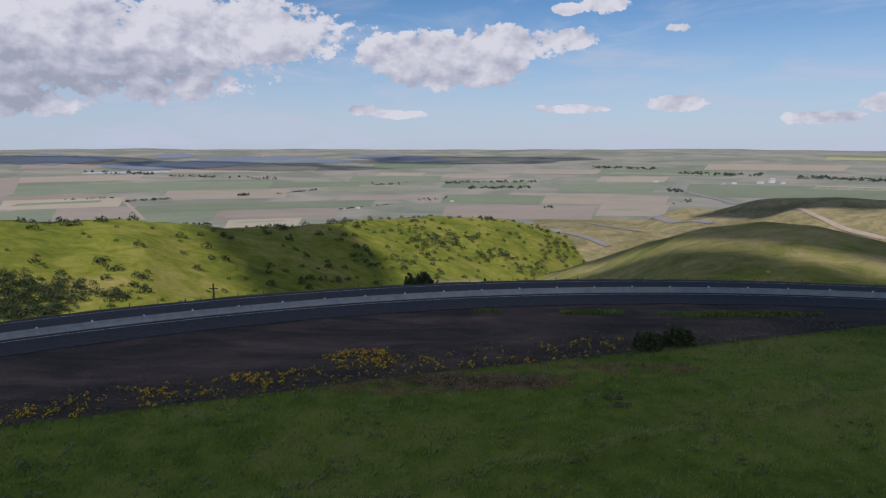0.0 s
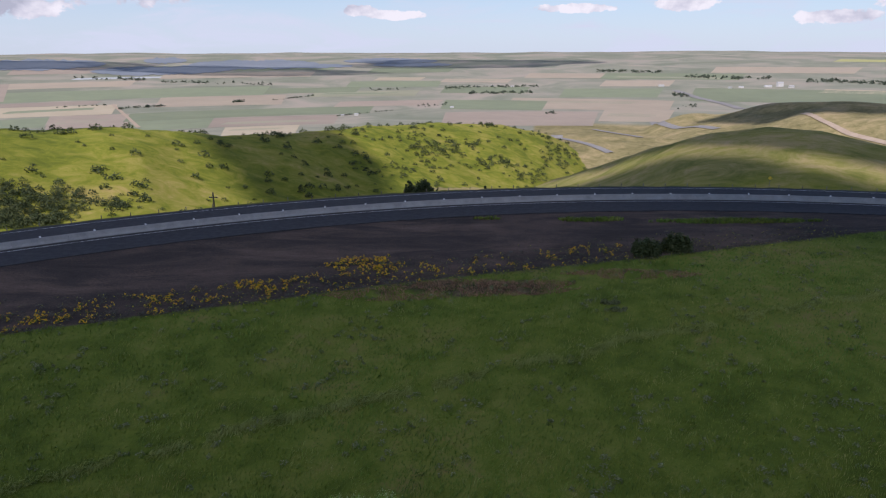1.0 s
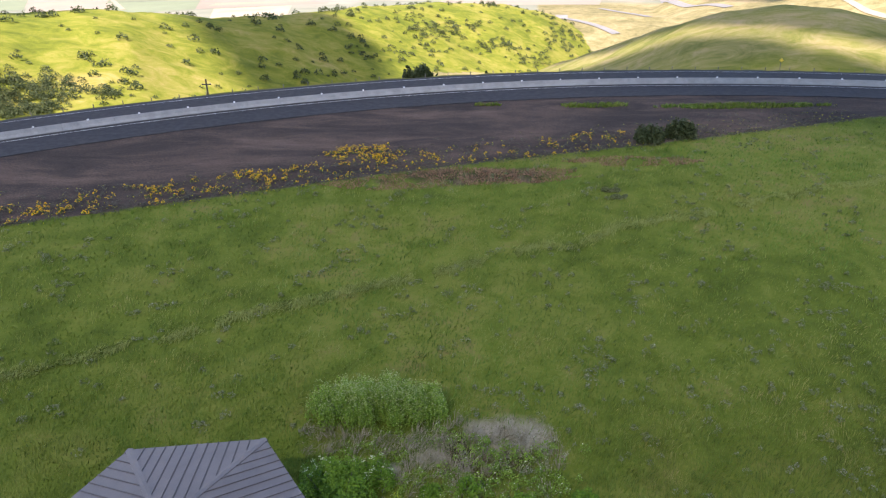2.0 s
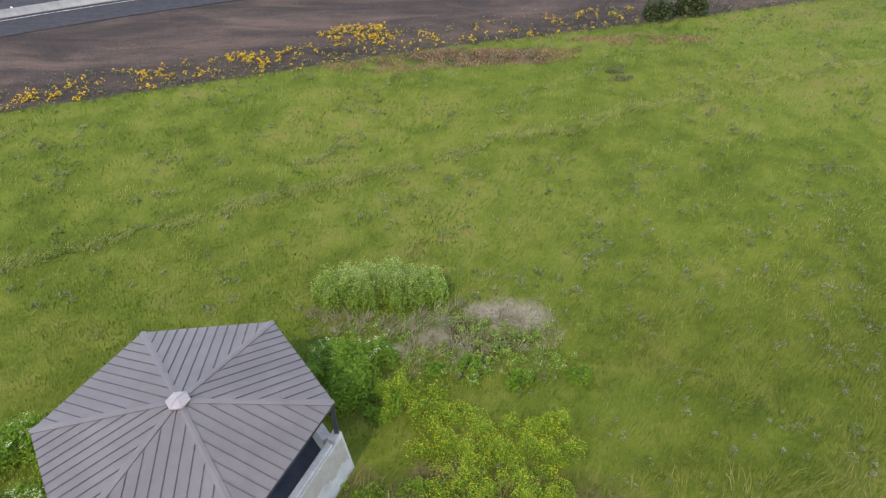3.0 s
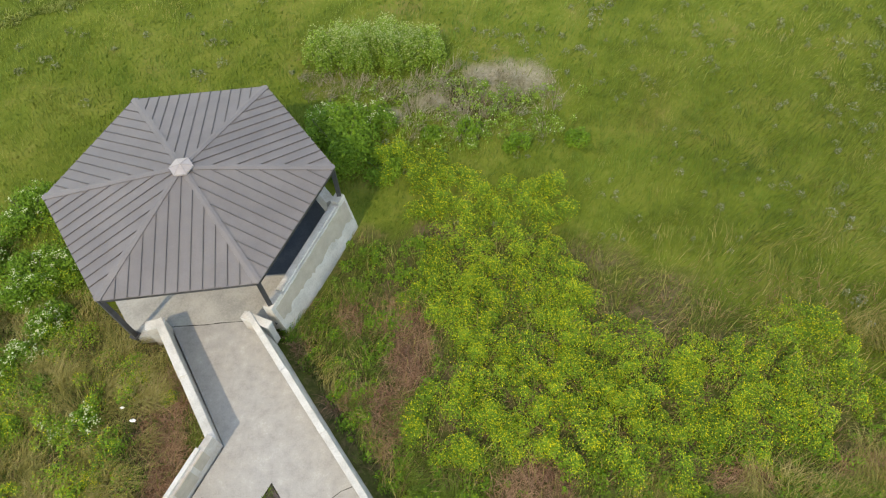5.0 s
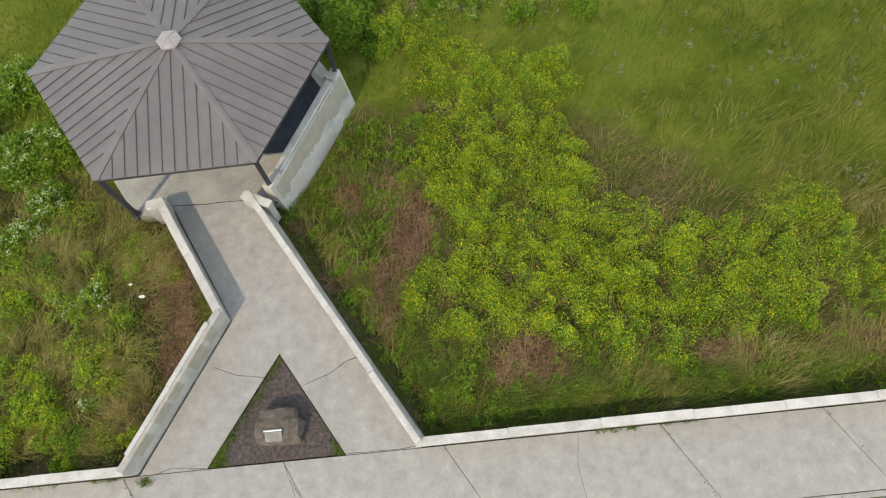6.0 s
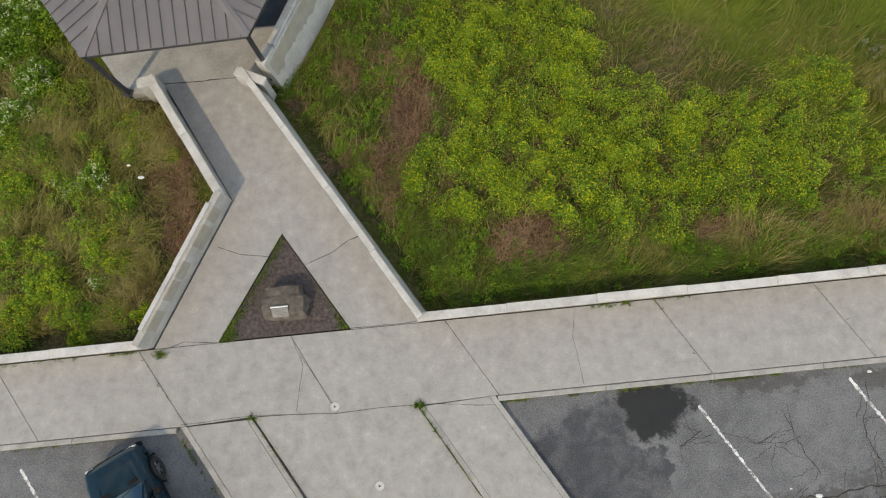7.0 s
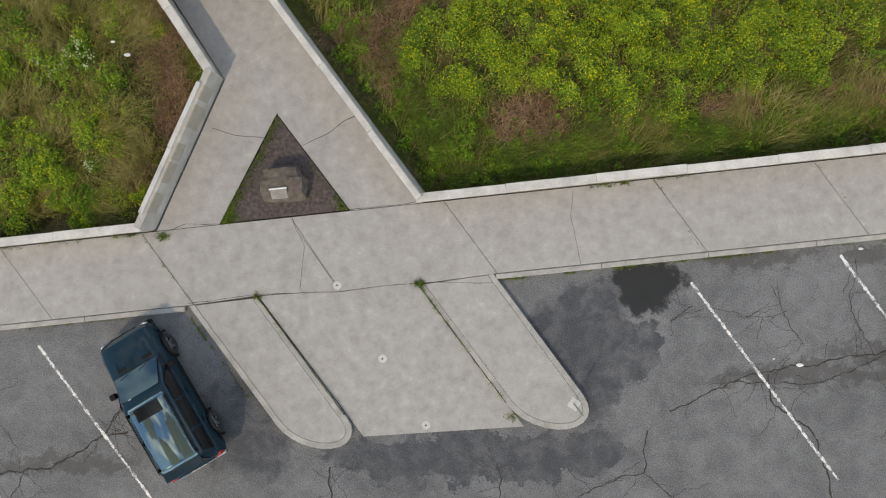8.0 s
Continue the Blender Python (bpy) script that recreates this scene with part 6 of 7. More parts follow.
VERGE_LEAF = leafy("dark_grey_weed_leaves", [(0.0, (0.045, 0.043, 0.035)), (0.5, (0.085, 0.085, 0.062)), (1.0, (0.16, 0.165, 0.12))], size=0.3)
for bx, by, br, bh, yellow in ((-12.0, 2.8, 0.75, 0.9, 1), (-12.8, 3.9, 0.5, 0.7, 1), (-13.7, 6.0, 0.7, 0.9, 1), (-10.3, 3.5, 0.55, 0.6, 1), (-11.5, 1.1, 0.4, 0.5, 1), (-13.2, 2.0, 0.7, 0.8, 1), (-9.6, 1.9, 0.4, 0.5, 1), (-10.6, 4.3, 0.5, 0.5, 1), (-10.0, 7.6, 0.35, 0.5, 1), (-13.9, 8.5, 0.7, 0.9, 0), (-12.1, 6.0, 0.5, 0.6, 0), (-13.7, 9.6, 0.8, 1.0, 0), (-14.7, 11.1, 0.9, 1.1, 0), (-10.9, 2.9, 0.35, 0.5, 0), (-9.0, 6.9, 0.35, 0.4, 1), (-13.8, 11.9, 0.9, 1.2, 0)):
    if yellow:
        bush(bx, by, br, br * 0.9, bh, "yellow-green flowering bush standing in bent dry grass", (MUSTARD, YELLOW), 0.042, int(2600 * br), flower=int(900 * br), fsize=0.034)
    else:
        bush(bx, by, br, br * 0.95, bh, "leafy green bush with white flower heads in dry grass", leaf=0.055, count=int(2300 * br), flower=int(230 * br))

# verge: grey weeds with golden flowers
x = RNG.uniform(-42, 45, 9000)
y = meadow_edge(x) + RNG.uniform(-0.8, 8.5, 9000)
keep = road_off(x, y) < -7
x, y = x[keep], y[keep]
near = (y - meadow_edge(x)) / 8
keep = RNG.uniform(0, 1, len(x)) < np.clip(0.9 - near, 0.02, 1) * 0.30
n = int(keep.sum())
plants("verge_weeds", x[keep], y[keep], RNG.uniform(0.2, 0.5, n), RNG.uniform(0.2, 0.45, n), 22, 0.07, (VERGE_LEAF, YELLOW), 1, "grey-green weeds on the stony verge", "weeds", 0.09)
f = spots(x, y, (-7.7, 57.2, 3.4, 3.0), (-16.0, 51.6, 3.2, 1.3), (-12, 52.6, 2.0, 0.8), (-29, 44.6, 3, 0.7), (-22, 48.6, 2.2, 0.8)) * 0.36
f = np.maximum(f, 0.12 * (x < 18) * (np.abs(y - meadow_edge(x) - 2.2) < 2.6) * (0.6 + lumps(x, y, 4, 203)))
keep = RNG.uniform(0, 1, len(x)) < f
n = int(keep.sum())
plants("golden_flowers", x[keep], y[keep], RNG.uniform(0.10, 0.30, n), RNG.uniform(0.25, 0.45, n), 6, 0.10, (LUSH, GOLD), 12, "clumps of golden flowers on the dark verge", "flowers", 0.10)
x = RNG.uniform(-10, 46, 60000)
y = RNG.uniform(62, 80, 60000)
keep = (spots(x, y, (17.5, 73.5, 4.2, 0.9), (34, 72.6, 9.5, 1.1), (5.2, 74.2, 1.6, 0.5), (-12.5, 62.5, 2.4, 0.5)) > 0.5) & (road_off(x, y) < -6.4)
blades("verge_grass", x[keep], y[keep], 0.40, 0.09, 0.6, GREEN, "strip of bright green grass beside the highway")


# ---- hill scrub, trees, poles ----
def hill_scrub():
    r = np.random.RandomState(12)
    n = 26000
    az = r.uniform(-36, 13, n)
    rr = r.uniform(150, 1000, n)
    x, y = rr * np.sin(np.radians(az)), rr * np.cos(np.radians(az))
    z, which = terrain(x, y, True)
    el = np.degrees(np.arctan2(z - EYE, rr))
    clump = lumps(x, y, 90, 71) + 0.7 * lumps(x, y, 30, 72)
    right = smooth((az + 16) / 14)
    p = np.where(clump > 0.40, 0.11, 0.016) * (0.95 + 0.85 * right)
    keep = (which == 1) & (r.uniform(0, 1, n) < p)
    x, y, z, rr = x[keep], y[keep], z[keep], rr[keep]
    n = len(x)
    rad = r.uniform(1.0, 2.6, n) * (rr / 480) ** 0.6 * np.where(x / y < -0.12, 1.4, 1.0)
    v, f = flakes(dome(x, y, z - 0.3, rad, rad * 1.35, 72, 0.3), np.repeat(rad * 0.30, 72), 0.4, 1.2)
    tagged(arrays("hill_scrub", v, f, SCRUB), "dark scattered bushes on the green hillside", "scrub", kind="stuff")
    # thickets in the gullies
    n = 34000
    az, rr = r.uniform(-42, 12, n), 130 * (900 / 130) ** r.uniform(0, 1, n)
    x, y = rr * np.sin(np.radians(az)), rr * np.cos(np.radians(az))
    z, which = terrain(x, y, True)
    el = np.degrees(np.arctan2(z - EYE, rr))
    g = spots_far(az, el, (-33.0, -11.43, 4.0, 1.6), (-34.4, -10.09, 2.1, 0.91), (-27.5, -11.81, 1.4, 0.62), (0.3, -8.55, 3.8, 0.8), (-2.7, -7.54, 1.1, 0.4), (4.4, -9.72, 2.5, 0.6), (10.1, -9.01, 1.7, 0.99), (10.9, -9.58, 1.5, 0.49), (-4.3, -10.63, 2.0, 0.5), (-7.3, -9.82, 1.1, 0.4), (7.9, -10.95, 1.4, 0.5), (-28.3, -9.19, 0.6, 0.27))
    keep = (which == 1) & (r.uniform(0, 1, n) < g * np.where(az < -25, 1.0, 0.45))
    x, y, z, rr = x[keep], y[keep], z[keep], rr[keep]
    k = 9000
    az2, rr2 = r.uniform(-42, -24, k), r.uniform(140, 290, k)
    x2, y2 = rr2 * np.sin(np.radians(az2)), rr2 * np.cos(np.radians(az2))
    z2, which2 = terrain(x2, y2, True)
    el2 = np.degrees(np.arctan2(z2 - EYE, rr2))
    near = (which2 == 1) & (spots_far(az2, el2, (-33.5, -11.3, 4.4, 1.45), (-36.0, -10.2, 4.0, 1.0), (-27.3, -11.6, 1.3, 0.45)) > 0.25) & (r.uniform(0, 1, k) < 0.28)
    x, y, z, rr = (np.concatenate(p) for p in ((x, x2[near]), (y, y2[near]), (z, z2[near]), (rr, rr2[near])))
    n = len(x)
    rad = r.uniform(1.2, 2.6, n) * (rr / 400) ** 0.5
    v, f = flakes(dome(x, y, z - 0.3, rad, rad * 1.5, 84, 0.3), np.repeat(rad * 0.25, 84), 0.4, 1.2)
    tagged(arrays("thicket", v, f, SCRUB), "dense dark green thicket filling the gullies", "thicket", kind="stuff")


def spots_far(a, e, *ellipses):
    f = np.zeros(a.shape)
    for ca, ce, ra, re in ellipses:
        f = np.maximum(f, 1.2 - ((a - ca) / ra) ** 2 - ((e - ce) / re) ** 2 + 0.3 * lumps(a, e * 3, 3, 81))
    return np.clip(f, 0, 1)


hill_scrub()


def tree(x, y, z, h, w, label):
    ob = thing("tree", (x, y, z), label, "tree")
    rnd = random.Random(int(x * 7 + y))
    bm = bmesh.new()
    rod(bm, (0, 0, -0.3), (0.1, 0, h * 0.45), 0.028 * h, 0.016 * h, 9)
    part("trunk", bm, BARK, ob)
    tips = []
    for i in range(9):
        a = i * 2.4
        t = Vector((math.cos(a) * w * rnd.uniform(0.25, 0.42), math.sin(a) * w * rnd.uniform(0.25, 0.42), h * rnd.uniform(0.5, 0.85)))
        bm = bmesh.new()
        rod(bm, (0.05, 0, h * rnd.uniform(0.2, 0.42)), t, 0.010 * h, 0.004 * h, 6)
        part("limb", bm, BARK, ob)
        tips.append(t)
    k = len(tips)
    tx, ty, tz = (np.array([t[i] for t in tips]) for i in range(3))
    v, f = flakes(dome(tx, ty, tz - h * 0.16, np.full(k, w * 0.22), np.full(k, h * 0.36), 260, 0.2), 0.05 * h, 0.2, 1.3)
    tagged(arrays("crown", v, f, SCRUB, ob), kind="stuff")


def on_hill(az, rr):
    x, y = rr * math.sin(radians(az)), rr * math.cos(radians(az))
    return x, y, float(terrain(np.array([x]), np.array([y]))[0])


for az, rr, el, w, label in ((-2.3, 112, -11.25, 5.0, "broad dark green tree below the highway's edge"), (-0.9, 113, -11.85, 2.8, "smaller dark tree beside a broad one"), (34.5, 128, -11.0, 4.5, "dark round tree below the highway"), (4.0, 112, -12.0, 2.2, "dark tree top showing over the highway's edge")):
    tx, ty, tz = on_hill(az, rr)
    tree(tx, ty, tz, EYE + rr * math.tan(radians(el)) - tz, w, label)


def utility_pole(az, rr, el):
    x, y, z = on_hill(az, rr)
    h = EYE + rr * math.tan(radians(el)) - z
    ob = thing("utility_pole", (x, y, z), "weathered wooden utility pole with a crossarm", "pole")
    bm = bmesh.new()
    rod(bm, (0, 0, -0.5), (0, 0, h), 0.17, 0.12, 10)
    part("pole", bm, BARK, ob)
    bm = bmesh.new()
    box(bm, -0.7, 0.7, -0.06, 0.06, h - 0.9, h - 0.75, 0.01)
    part("crossarm", bm, BARK, ob)
    for sx in (-0.6, 0.6):
        bm = bmesh.new()
        rod(bm, (sx, 0, h - 0.76), (sx, 0, h - 0.58), 0.04, 0.03, 8)
        part("insulator", bm, KERB, ob)


utility_pole(-20.0, 108, -11.55)

# ---- the valley: fields, tree rows, roads, farms ----
def hazed_soil(name, dark, light):
    return material(name, [(0.0, dark), (1.0, light)], 0.012, 0.95, 0.0, fine=0.06, spread=0.14, patch=0.3, random=0.22)


# crop colours pulled towards one pale grey, which paints in the valley's haze
FIELD_KINDS = {
    "wheat": (hazed_soil("field_wheat", (0.320, 0.275, 0.194), (0.366, 0.314, 0.229)), "pale straw-coloured wheat field in the valley"),
    "plough": (hazed_soil("field_plough", (0.246, 0.205, 0.164), (0.286, 0.235, 0.189)), "reddish brown ploughed field in the valley"),
    "stubble": (hazed_soil("field_stubble", (0.286, 0.241, 0.185), (0.325, 0.275, 0.208)), "light brown stubble field in the valley"),
    "crop": (hazed_soil("field_crop", (0.162, 0.187, 0.122), (0.192, 0.217, 0.138)), "soft green crop field in the valley"),
    "pale": (hazed_soil("field_pale", (0.225, 0.228, 0.155), (0.266, 0.261, 0.182)), "pale olive fallow field in the valley"),
    "mustard": (hazed_soil("field_mustard", (0.299, 0.294, 0.128), (0.339, 0.328, 0.141)), "yellow flowering field far across the valley"),
    "water": (hazed_soil("field_flooded", (0.325, 0.347, 0.355), (0.380, 0.401, 0.408)), "pale flooded flat far across the valley"),
}
LIFT = [0]


def polar(az, r, up=0.0):
    x, y = r * np.sin(np.radians(az)), r * np.cos(np.radians(az))
    return np.stack([x, y, terrain(x, y) + up], -1)


def field(kind, a0, a1, r0, b0, b1, r1):
    """One crop between two distances, now and then with a narrow strip of another along it."""
    rnd = random.Random(int(abs(a0) * 50 + r0))
    strip(kind, a0, a1, r0, b0, b1, r1)
    if rnd.random() < 0.4:
        t = rnd.uniform(0.2, 0.6)
        rm = r0 + (r1 - r0) * t
        strip(rnd.choice(("pale", "crop")), a0 + (a1 - a0) * 0.1, a1 - (a1 - a0) * rnd.uniform(0.1, 0.4), rm, b0 + (b1 - b0) * 0.1, b1 - (b1 - b0) * 0.2, rm + (r1 - r0) * 0.22)


def strip(kind, a0, a1, r0, b0, b1, r1):
    mat, label = FIELD_KINDS[kind]
    LIFT[0] += 1
    rnd = random.Random(LIFT[0])
    s, t = np.meshgrid(np.linspace(0, 1, 26), np.linspace(0, 1, 12))
    lean = rnd.uniform(-0.08, 0.08) * (r1 - r0) * 2
    r = r0 + (r1 - r0) * t + lean * (s - 0.5)
    slide = 0.5
    a = (a0 + (a1 - a0) * s) * (1 - t) + (b0 + (b1 - b0) * s) * t + slide * (t - 0.5)
    v = polar(a, r, 0.25 + 0.004 * LIFT[0]).reshape(-1, 3)
    i, j = np.meshgrid(np.arange(11), np.arange(25), indexing="ij")
    f = np.stack([i * 26 + j, i * 26 + j + 1, (i + 1) * 26 + j + 1, (i + 1) * 26 + j], -1).reshape(-1, 4)
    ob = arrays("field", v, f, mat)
    tagged(ob, label, "field", kind="structure")


field("wheat", -34.5, -26.5, 1864, -34.5, -26.5, 2120)
field("plough", -31.2, -25.6, 1513, -31.2, -25.5, 1849)
field("crop", -40.6, -31.2, 1608, -40.6, -31.2, 1833)
field("crop", -25.8, -6.2, 1648, -25.7, -6.2, 1851)
field("stubble", -23.4, -13.5, 1972, -23.3, -13.5, 2264)
field("plough", -19.6, -9.2, 1404, -19.5, -9.2, 1634)
field("crop", -33.7, -14.9, 2261, -33.7, -14.8, 2557)
field("stubble", -33.3, -25.0, 2663, -33.3, -24.9, 2861)
field("plough", -40.4, -33.4, 2326, -40.3, -33.3, 2872)
field("plough", -40.5, -27.5, 2134, -40.4, -27.5, 2236)
field("plough", -9.2, -0.2, 1864, -9.1, -0.2, 2017)
field("wheat", -5.7, -1.7, 2714, -5.7, -1.7, 2837)
field("crop", -8.1, -0.2, 2466, -8.1, -0.2, 2690)
field("stubble", 5.8, 19.2, 1765, 5.8, 19.1, 2079)
field("plough", 0.0, 13.2, 1321, 0.0, 13.1, 1691)
field("crop", 0.0, 8.8, 1740, 0.0, 8.8, 2017)
field("crop", 10.2, 18.2, 2133, 10.2, 18.2, 2426)
field("stubble", 13.5, 19.1, 2505, 13.5, 19.0, 2727)
field("crop", 20.7, 38.5, 2086, 20.6, 38.4, 2495)
field("wheat", 29.8, 38.4, 2412, 29.8, 38.4, 2522)
field("stubble", 13.6, 19.2, 1470, 13.6, 19.2, 1789)
field("mustard", 30.4, 38.3, 3667, 30.4, 38.3, 3822)
field("wheat", -18.7, -12.6, 1170, -18.7, -12.6, 1396)
field("stubble", 0.0, 5.8, 2621, 0.0, 5.8, 2761)
field("crop", -25.6, -19.6, 1404, -25.5, -19.5, 1638)
field("pale", -11.1, -2.2, 2165, -11.1, -2.2, 2343)
field("crop", -14.9, -7.2, 2293, -14.9, -7.2, 2477)
field("water", -28.9, -20.7, 2948, -28.9, -20.7, 3013)
field("crop", 0.0, 7.3, 2242, 0.0, 7.3, 2466)
field("stubble", 7.2, 13.5, 2796, 7.2, 13.5, 3001)
field("crop", 13.5, 24.2, 2774, 13.5, 24.2, 3025)
field("stubble", -22.8, -11.0, 2910, -22.8, -11.0, 3126)
field("crop", -17.1, -9.1, 3205, -17.1, -9.1, 3457)
field("stubble", 22.1, 31.9, 3081, 22.0, 31.9, 3365)
field("plough", -32.9, -26.9, 3203, -32.9, -26.9, 3464)
field("crop", -6.2, 0.8, 3047, -6.1, 0.8, 3282)

# the haze of distance is put into these woods as blue-grey
HAZY_WOODS = material("hazy_woods_blue", [(0.0, (0.13, 0.155, 0.185)), (1.0, (0.185, 0.205, 0.23))], 0.004, 0.95, 0.0, fine=0.02, spread=0.2, patch=0.3)


def hazy_woods(az, el, wide, deep, seed):
    """A ragged belt of woods on the far slopes, blue haze put into its colour, about a bearing and a slant of sight."""
    rnd = random.Random(seed)
    rs = np.linspace(1800, 9500, 300)
    n, rows, rag0, rag1 = 60, 4, 0.0, 0.0
    pts = []
    for i in range(n + 1):
        s = 2 * i / n - 1
        a = az + wide * s
        x, y = rs * math.sin(radians(a)), rs * math.cos(radians(a))
        seen = np.maximum.accumulate(np.degrees(np.arctan2(terrain(x, y) - EYE, rs)))
        rag0 = 0.75 * rag0 + rnd.uniform(-0.16, 0.16)
        rag1 = 0.75 * rag1 + rnd.uniform(-0.16, 0.16)
        w = deep * math.sqrt(max(0.0, 1 - s * s))
        lo, hi = (float(np.interp(e, seen, rs)) for e in (el - w * (1 + rag0), el + w * (1 + rag1)))
        pts.append(polar(np.full(rows, a), np.linspace(lo, max(hi, lo + 1), rows), 1.6))
    v = np.array(pts).reshape(-1, 3)
    i, j = np.meshgrid(np.arange(n), np.arange(rows - 1), indexing="ij")
    f = np.stack([i * rows + j, (i + 1) * rows + j, (i + 1) * rows + j + 1, i * rows + j + 1], -1).reshape(-1, 4)
    tagged(arrays("hazy_woods", v, f, HAZY_WOODS), "belt of distant woods with blue-grey haze in its colour", "woods", kind="stuff")


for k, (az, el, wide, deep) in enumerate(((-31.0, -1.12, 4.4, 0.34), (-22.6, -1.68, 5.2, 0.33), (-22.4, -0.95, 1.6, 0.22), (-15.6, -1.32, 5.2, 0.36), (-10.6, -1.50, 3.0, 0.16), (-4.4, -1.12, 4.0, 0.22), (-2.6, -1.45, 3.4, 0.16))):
    hazy_woods(az, el, wide, deep, k + 3)

FOREST = leafy("far_tree_leaves", [(0.0, (0.045, 0.062, 0.042)), (1.0, (0.095, 0.115, 0.078))], size=0.01)


def tree_row(a0, r0, a1, r1, count, size, deep=0.0):
    r = np.random.RandomState(int(abs(a0) * 100 + r0))
    t = np.sort(r.beta(0.8, 0.8, count))
    a = a0 + (a1 - a0) * t
    rr = r0 + (r1 - r0) * t + r.normal(0, 1, count) * (4 + deep)
    p = polar(a, rr, 1.0)
    rad = size * r.uniform(0.3, 0.85, count)
    v, f = flakes(dome(p[:, 0], p[:, 1], p[:, 2] - 0.5, rad, rad * 1.5, 26, 0.2), np.repeat(rad * 0.6, 26), 0.3, 1.2)
    tagged(arrays("tree_row", v, f, FOREST), "dark row of trees between valley fields", "trees", kind="stuff")


for a0, r0, a1, r1, k, s in ((-30.6, 2082, -26.9, 2093, 14, 5), (-26.2, 1970, -22.8, 2006, 26, 6), (-18.1, 2044, -16.8, 2067, 9, 8), (-14.4, 2084, -11.1, 2194, 26, 5), (-9.4, 1587, -4.2, 1728, 26, 4)):
    tree_row(a0, r0, a1, r1, k, s)
for a0, r0, a1, r1, k, s in ((-2.2, 1842, 0.3, 1875, 12, 5), (0.3, 2404, 8.7, 2482, 60, 7), (2.3, 2224, 7.8, 2275, 60, 7), (-6.4, 2351, -3.2, 2385, 18, 6), (8.9, 1648, 9.9, 1653, 9, 6)):
    tree_row(a0, r0, a1, r1, k, s, 14)
for a0, r0, a1, r1, k, s in ((19.1, 2250, 20.4, 2207, 18, 7), (19.6, 1890, 21.1, 1923, 10, 5), (13.0, 3106, 18.1, 3051, 60, 9), (19.9, 2887, 26.2, 2829, 70, 9), (28.6, 2811, 34.8, 2723, 80, 9), (-28.9, 3021, -24.1, 2876, 40, 8), (-22.9, 2796, -14.4, 2618, 50, 7)):
    tree_row(a0, r0, a1, r1, k, s, 22)

FAR_ROAD = material("far_road_grey", [(0.0, (0.17, 0.165, 0.16)), (1.0, (0.23, 0.22, 0.21))], 0.1, 0.9, 0.0)
DIRT_ROAD = material("dirt_track", [(0.0, (0.28, 0.22, 0.165)), (1.0, (0.36, 0.29, 0.22))], 0.1, 0.95, 0.0)


def far_road(pts, width, mat, label, up=0.9):
    a = np.array([p[0] for p in pts], float)
    r = np.array([p[1] for p in pts], float)
    t = np.linspace(0, len(pts) - 1, 60)
    k = np.arange(len(pts))
    aa, rr = np.interp(t, k, a), np.interp(t, k, r)
    for _ in range(6):
        aa[1:-1] = (aa[:-2] + aa[1:-1] * 2 + aa[2:]) / 4
        rr[1:-1] = (rr[:-2] + rr[1:-1] * 2 + rr[2:]) / 4
    c = polar(aa, rr)
    d = np.gradient(c[:, :2], axis=0)
    d /= np.linalg.norm(d, axis=1)[:, None]
    nrm = np.stack([-d[:, 1], d[:, 0]], -1) * width / 2
    v = np.empty((60, 2, 3))
    for i, s in enumerate((1, -1)):
        v[:, i, :2] = c[:, :2] + nrm * s
        v[:, i, 2] = terrain(v[:, i, 0], v[:, i, 1]) + up
    i = np.arange(59)
    f = np.stack([i * 2, i * 2 + 1, i * 2 + 3, i * 2 + 2], -1)
    tagged(arrays("far_road", v.reshape(-1, 3), f, mat), label, "road", kind="structure")


far_road(((19.3, 2385), (21.1, 2161), (23.1, 2010), (24.4, 1881)), 26, FAR_ROAD, "grey highway crossing the valley floor", 1.1)
far_road(((9.4, 1010), (10.8, 985), (12.8, 938), (14.5, 894)), 12, FAR_ROAD, "grey road curving below the hills")
far_road(((13.0, 1255), (14.6, 1186), (16.5, 1123), (17.9, 1040)), 12, FAR_ROAD, "grey road winding towards the valley")
far_road(((17.8, 1480), (18.5, 1230), (20.1, 1156), (22.8, 1072)), 14, FAR_ROAD, "grey road round a brown hill")
far_road(((28.8, 1052), (30.0, 989), (31.9, 935), (34.8, 879)), 8, DIRT_ROAD, "pale track across the brown hill")
far_road(((-26.6, 2105), (-25.7, 1746), (-25.0, 1475)), 9, DIRT_ROAD, "pale farm track between fields", 1.2)

FARM_WALL = material("farm_wall_white", [(0.0, (0.42, 0.41, 0.39)), (1.0, (0.55, 0.54, 0.52))], 0.3, 0.8, 0.0)
FARM_ROOF = material("farm_roof_grey", [(0.0, (0.30, 0.30, 0.31)), (1.0, (0.42, 0.42, 0.42))], 0.3, 0.7, 0.0)


def farm(az, r, length, deep, high, turn):
    p = polar(np.array([az]), np.array([float(r)]))[0]
    ob = thing("farm_building", (p[0], p[1], p[2]), "white farm building with a grey gabled roof", "building", "farm buildings", turn=turn)
    bm = bmesh.new()
    box(bm, -length / 2, length / 2, -deep / 2, deep / 2, -2, high)
    part("wall", bm, FARM_WALL, ob)
    bm = loft([[(x, -deep / 2 - 0.6, high), (x, 0, high + deep * 0.3), (x, deep / 2 + 0.6, high)] for x in (-length / 2 - 0.6, length / 2 + 0.6)])
    part("roof", bm, FARM_ROOF, ob)


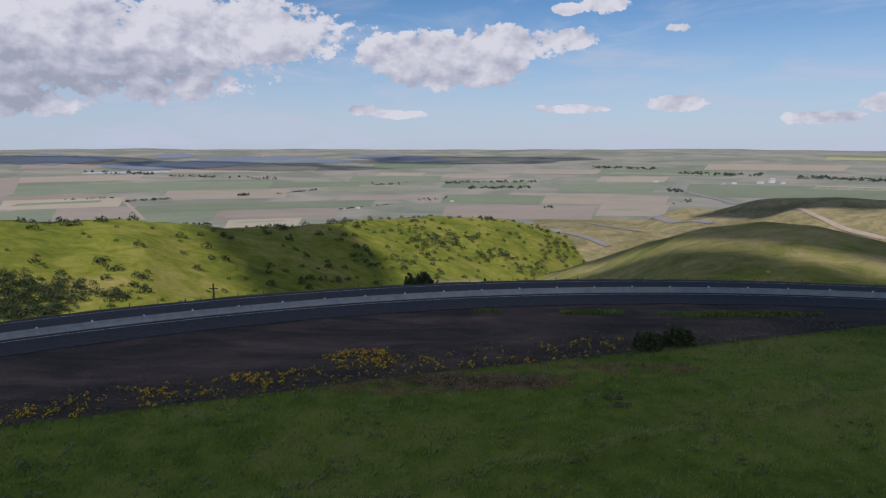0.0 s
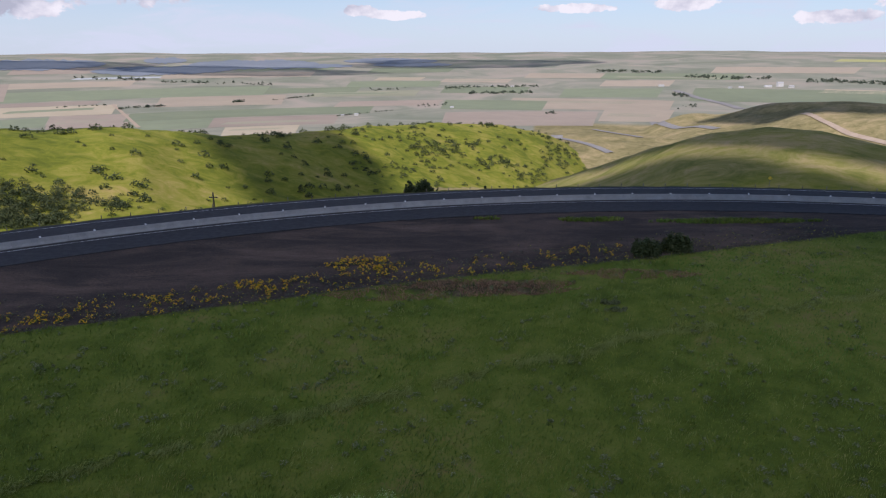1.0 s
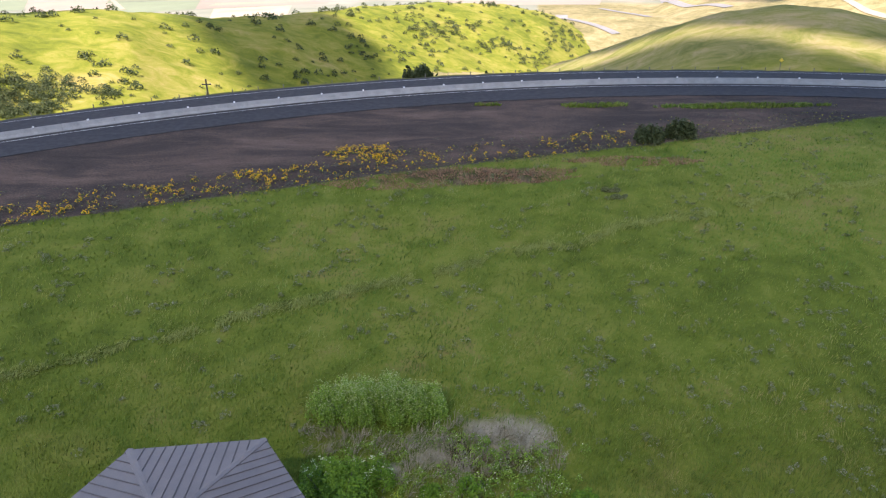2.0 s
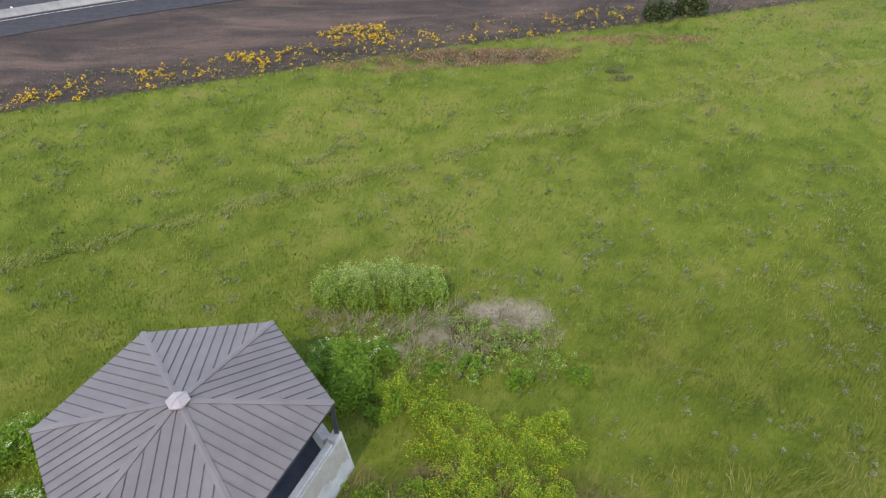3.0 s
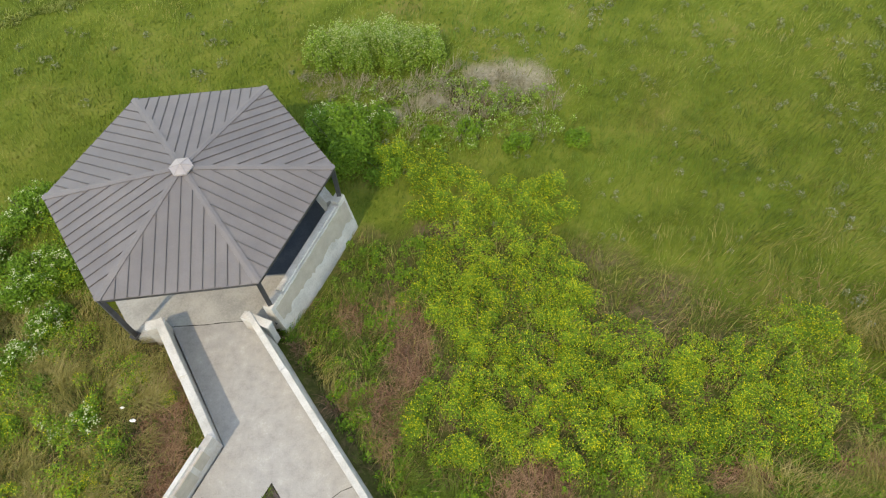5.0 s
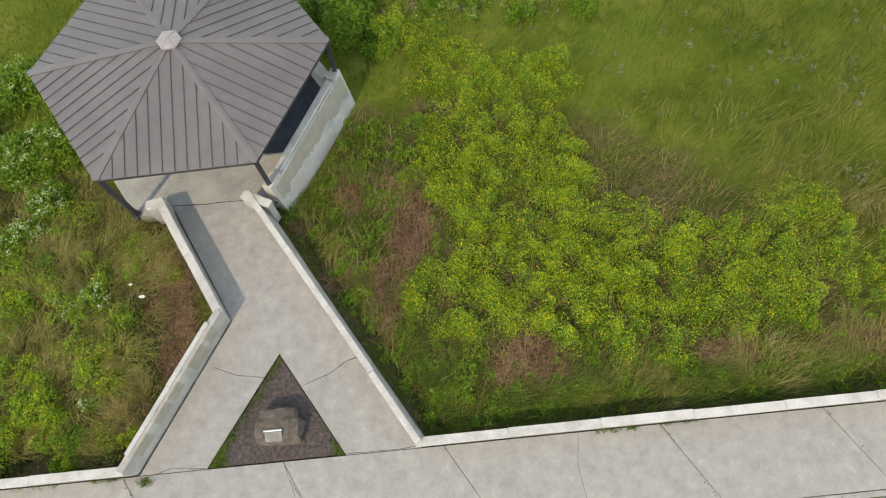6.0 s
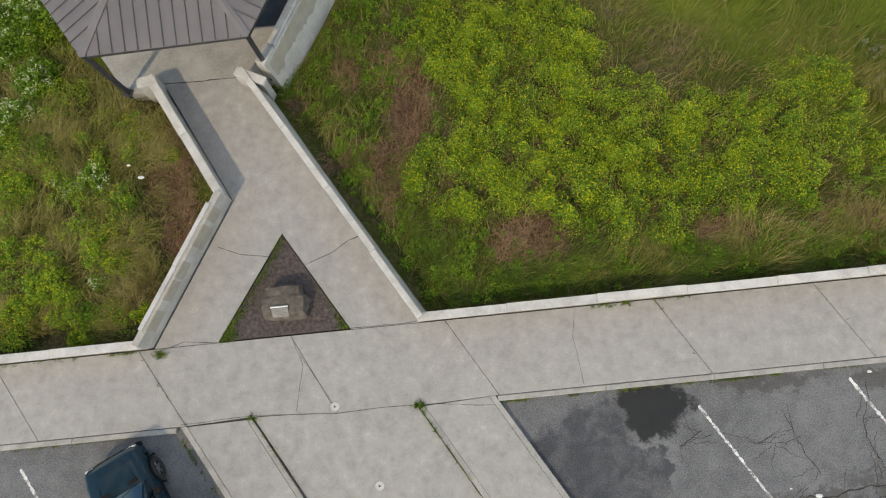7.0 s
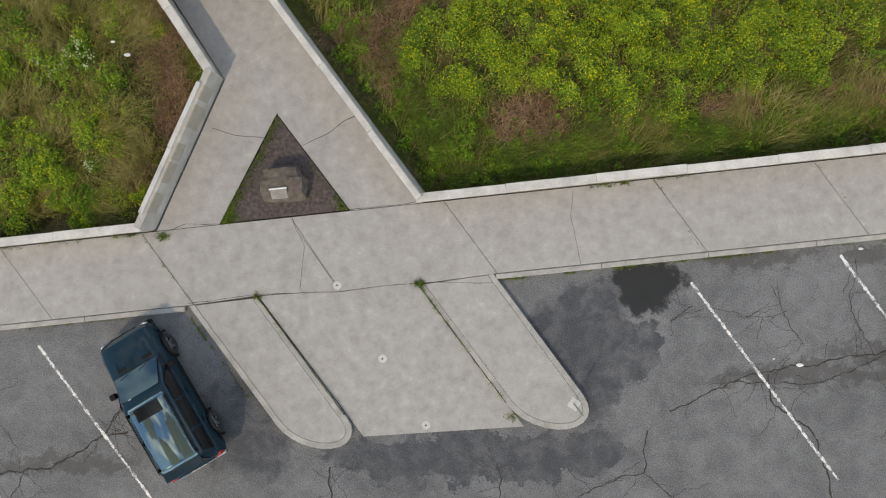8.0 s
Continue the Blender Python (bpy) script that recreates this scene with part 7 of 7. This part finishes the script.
for az, r, ln, dp, hi, tn in ((26.9, 2582, 30, 16, 18, 5), (27.7, 2552, 24, 12, 7, 10), (26.1, 2553, 34, 12, 6, -5), (23.4, 2484, 18, 9, 6, 20), (24.2, 2512, 22, 10, 6, 0), (18.2, 2517, 30, 10, 6, 4)):
    farm(az, r, ln * 0.7, dp * 0.7, hi * 0.7, tn)
for az, r, ln, dp, hi, tn in ((0.8, 1790, 12, 8, 5, 12), (-7.5, 1610, 13, 8, 5, 0), (-8.7, 1600, 10, 7, 4, 30), (6.0, 2453, 16, 9, 5, -20), (4.3, 2471, 14, 9, 5, 10)):
    farm(az, r, ln * 0.7, dp * 0.7, hi * 0.7, tn)

# ---- weeds in joints and along kerbs ----
def joint_weeds():
    xs, ys, zs = [], [], []
    r = np.random.RandomState(23)
    lines = (((1.2, kerb_y(1.2) - 0.19), (36, kerb_y(36) - 0.19), 0.0, 1100), ((-36, kerb_y(-36) - 0.19), (-8.6, kerb_y(-8.6) - 0.19), 0.0, 900),
             (K2, run(K2, 4.4), PAVE, 60), (K3, run(K3, 4.4), PAVE, 150), ((-9.5, wall_y(-9.5) - 0.04), (-14, wall_y(-14) - 0.04), PAVE, 130), ((4, wall_y(4) - 0.04), (7, wall_y(7) - 0.04), PAVE, 110),
             (TRI[0], TRI[2], PAVE - 0.04, 2200), (TRI[0], (-6.6, 1.0), PAVE - 0.04, 420), (TRI[1], (-4.2, 2.75), PAVE - 0.04, 420), (TRI[1], (-3.7, 1.24), PAVE - 0.04, 160), ((-8.2, -1.85), (-6.3, -4.6), 0.0, 120), ((10.62, wall_y(10.62)), (12.2, kerb_y(12.2)), PAVE, 12), ((5.87, wall_y(5.87)), (7.3, kerb_y(7.3)), PAVE, 30), ((-9.5, 0.6), (-8.05, -1.4), PAVE, 30))
    for a, b, z, k in lines:
        t = r.uniform(0, 1, k) 
        t = np.where(lumps(t * 9 + a[0], t * 0 + a[1], 1.4, 5) > -0.1, t, t * 0.25)
        w = 0.15 if z == PAVE - 0.04 else 0.025
        xs.append(a[0] + (b[0] - a[0]) * t + r.normal(0, w, k))
        ys.append(a[1] + (b[1] - a[1]) * t + r.normal(0, w, k))
        zs.append(np.full(k, z))
        if z == PAVE - 0.04:
            ok = inside(xs[-1], ys[-1], tuple(inset(TRI, 0.03)))
            xs[-1], ys[-1], zs[-1] = xs[-1][ok], ys[-1][ok], zs[-1][ok]
    for cx, cy, z, k in ((-1.15, -1.0, PAVE, 160), (-6.05, -1.28, PAVE, 50), (1.5, -5.1, 0.0, 70), (5.0, wall_y(5.0), PAVE, 90), (-8.9, 0.62, PAVE, 120)):
        xs.append(cx + r.normal(0, 0.09, k))
        ys.append(cy + r.normal(0, 0.06, k))
        zs.append(np.full(k, z))
    x, y, z = np.concatenate(xs), np.concatenate(ys), np.concatenate(zs)
    blades("joint_weeds", x, y, 0.10, 0.022, 0.9, LUSH, "small green weeds in the joints and kerb line", "weeds", z=z + 0.03)


joint_weeds()


# ---- posts and a sign beyond the highway ----
POST = material("weathered_post", [(0.0, (0.12, 0.10, 0.085)), (1.0, (0.22, 0.20, 0.18))], 8, 0.85, 0.1)
SIGN_YELLOW = material("sign_yellow", [(0.0, (0.62, 0.42, 0.03)), (1.0, (0.72, 0.50, 0.05))], 8, 0.5, 0.0, spread=0.04)


def fence_post(deg):
    p = on_road(deg, 8.6)
    ob = thing("fence_post", (p.x, p.y, -0.15), "weathered wooden fence post along the highway", "post", "fence posts")
    bm = bmesh.new()
    rod(bm, (0, 0, -0.3), (0, 0, 0.62), 0.05, 0.05, 7)
    part("shaft", bm, POST, ob)
    return ob


first = fence_post(-46.0)
for i in range(1, 66):
    p = on_road(-46.0 + i * 1.3, 8.6)
    copy_thing(first, pose(p.x, p.y, -0.15, 0, 0, i * 37))


def road_sign(az, r, top):
    x, y, z = on_hill(az, r)
    ob = thing("road_sign", (x, y, z), "yellow diamond road sign on a thin post", "sign", turn=-az)
    bm = bmesh.new()
    rod(bm, (0, 0, -0.3), (0, 0, top - z), 0.04, 0.04, 8)
    part("post", bm, POST, ob)
    bm = bmesh.new()
    box(bm, -0.22, 0.22, -0.01, 0.01, -0.22, 0.22, 0.004, Matrix.Translation((0, -0.05, top - z - 0.35)) @ Matrix.Rotation(radians(45), 4, "Y"))
    part("plate", bm, SIGN_YELLOW, ob)


road_sign(27.2, 107.5, 0.9)
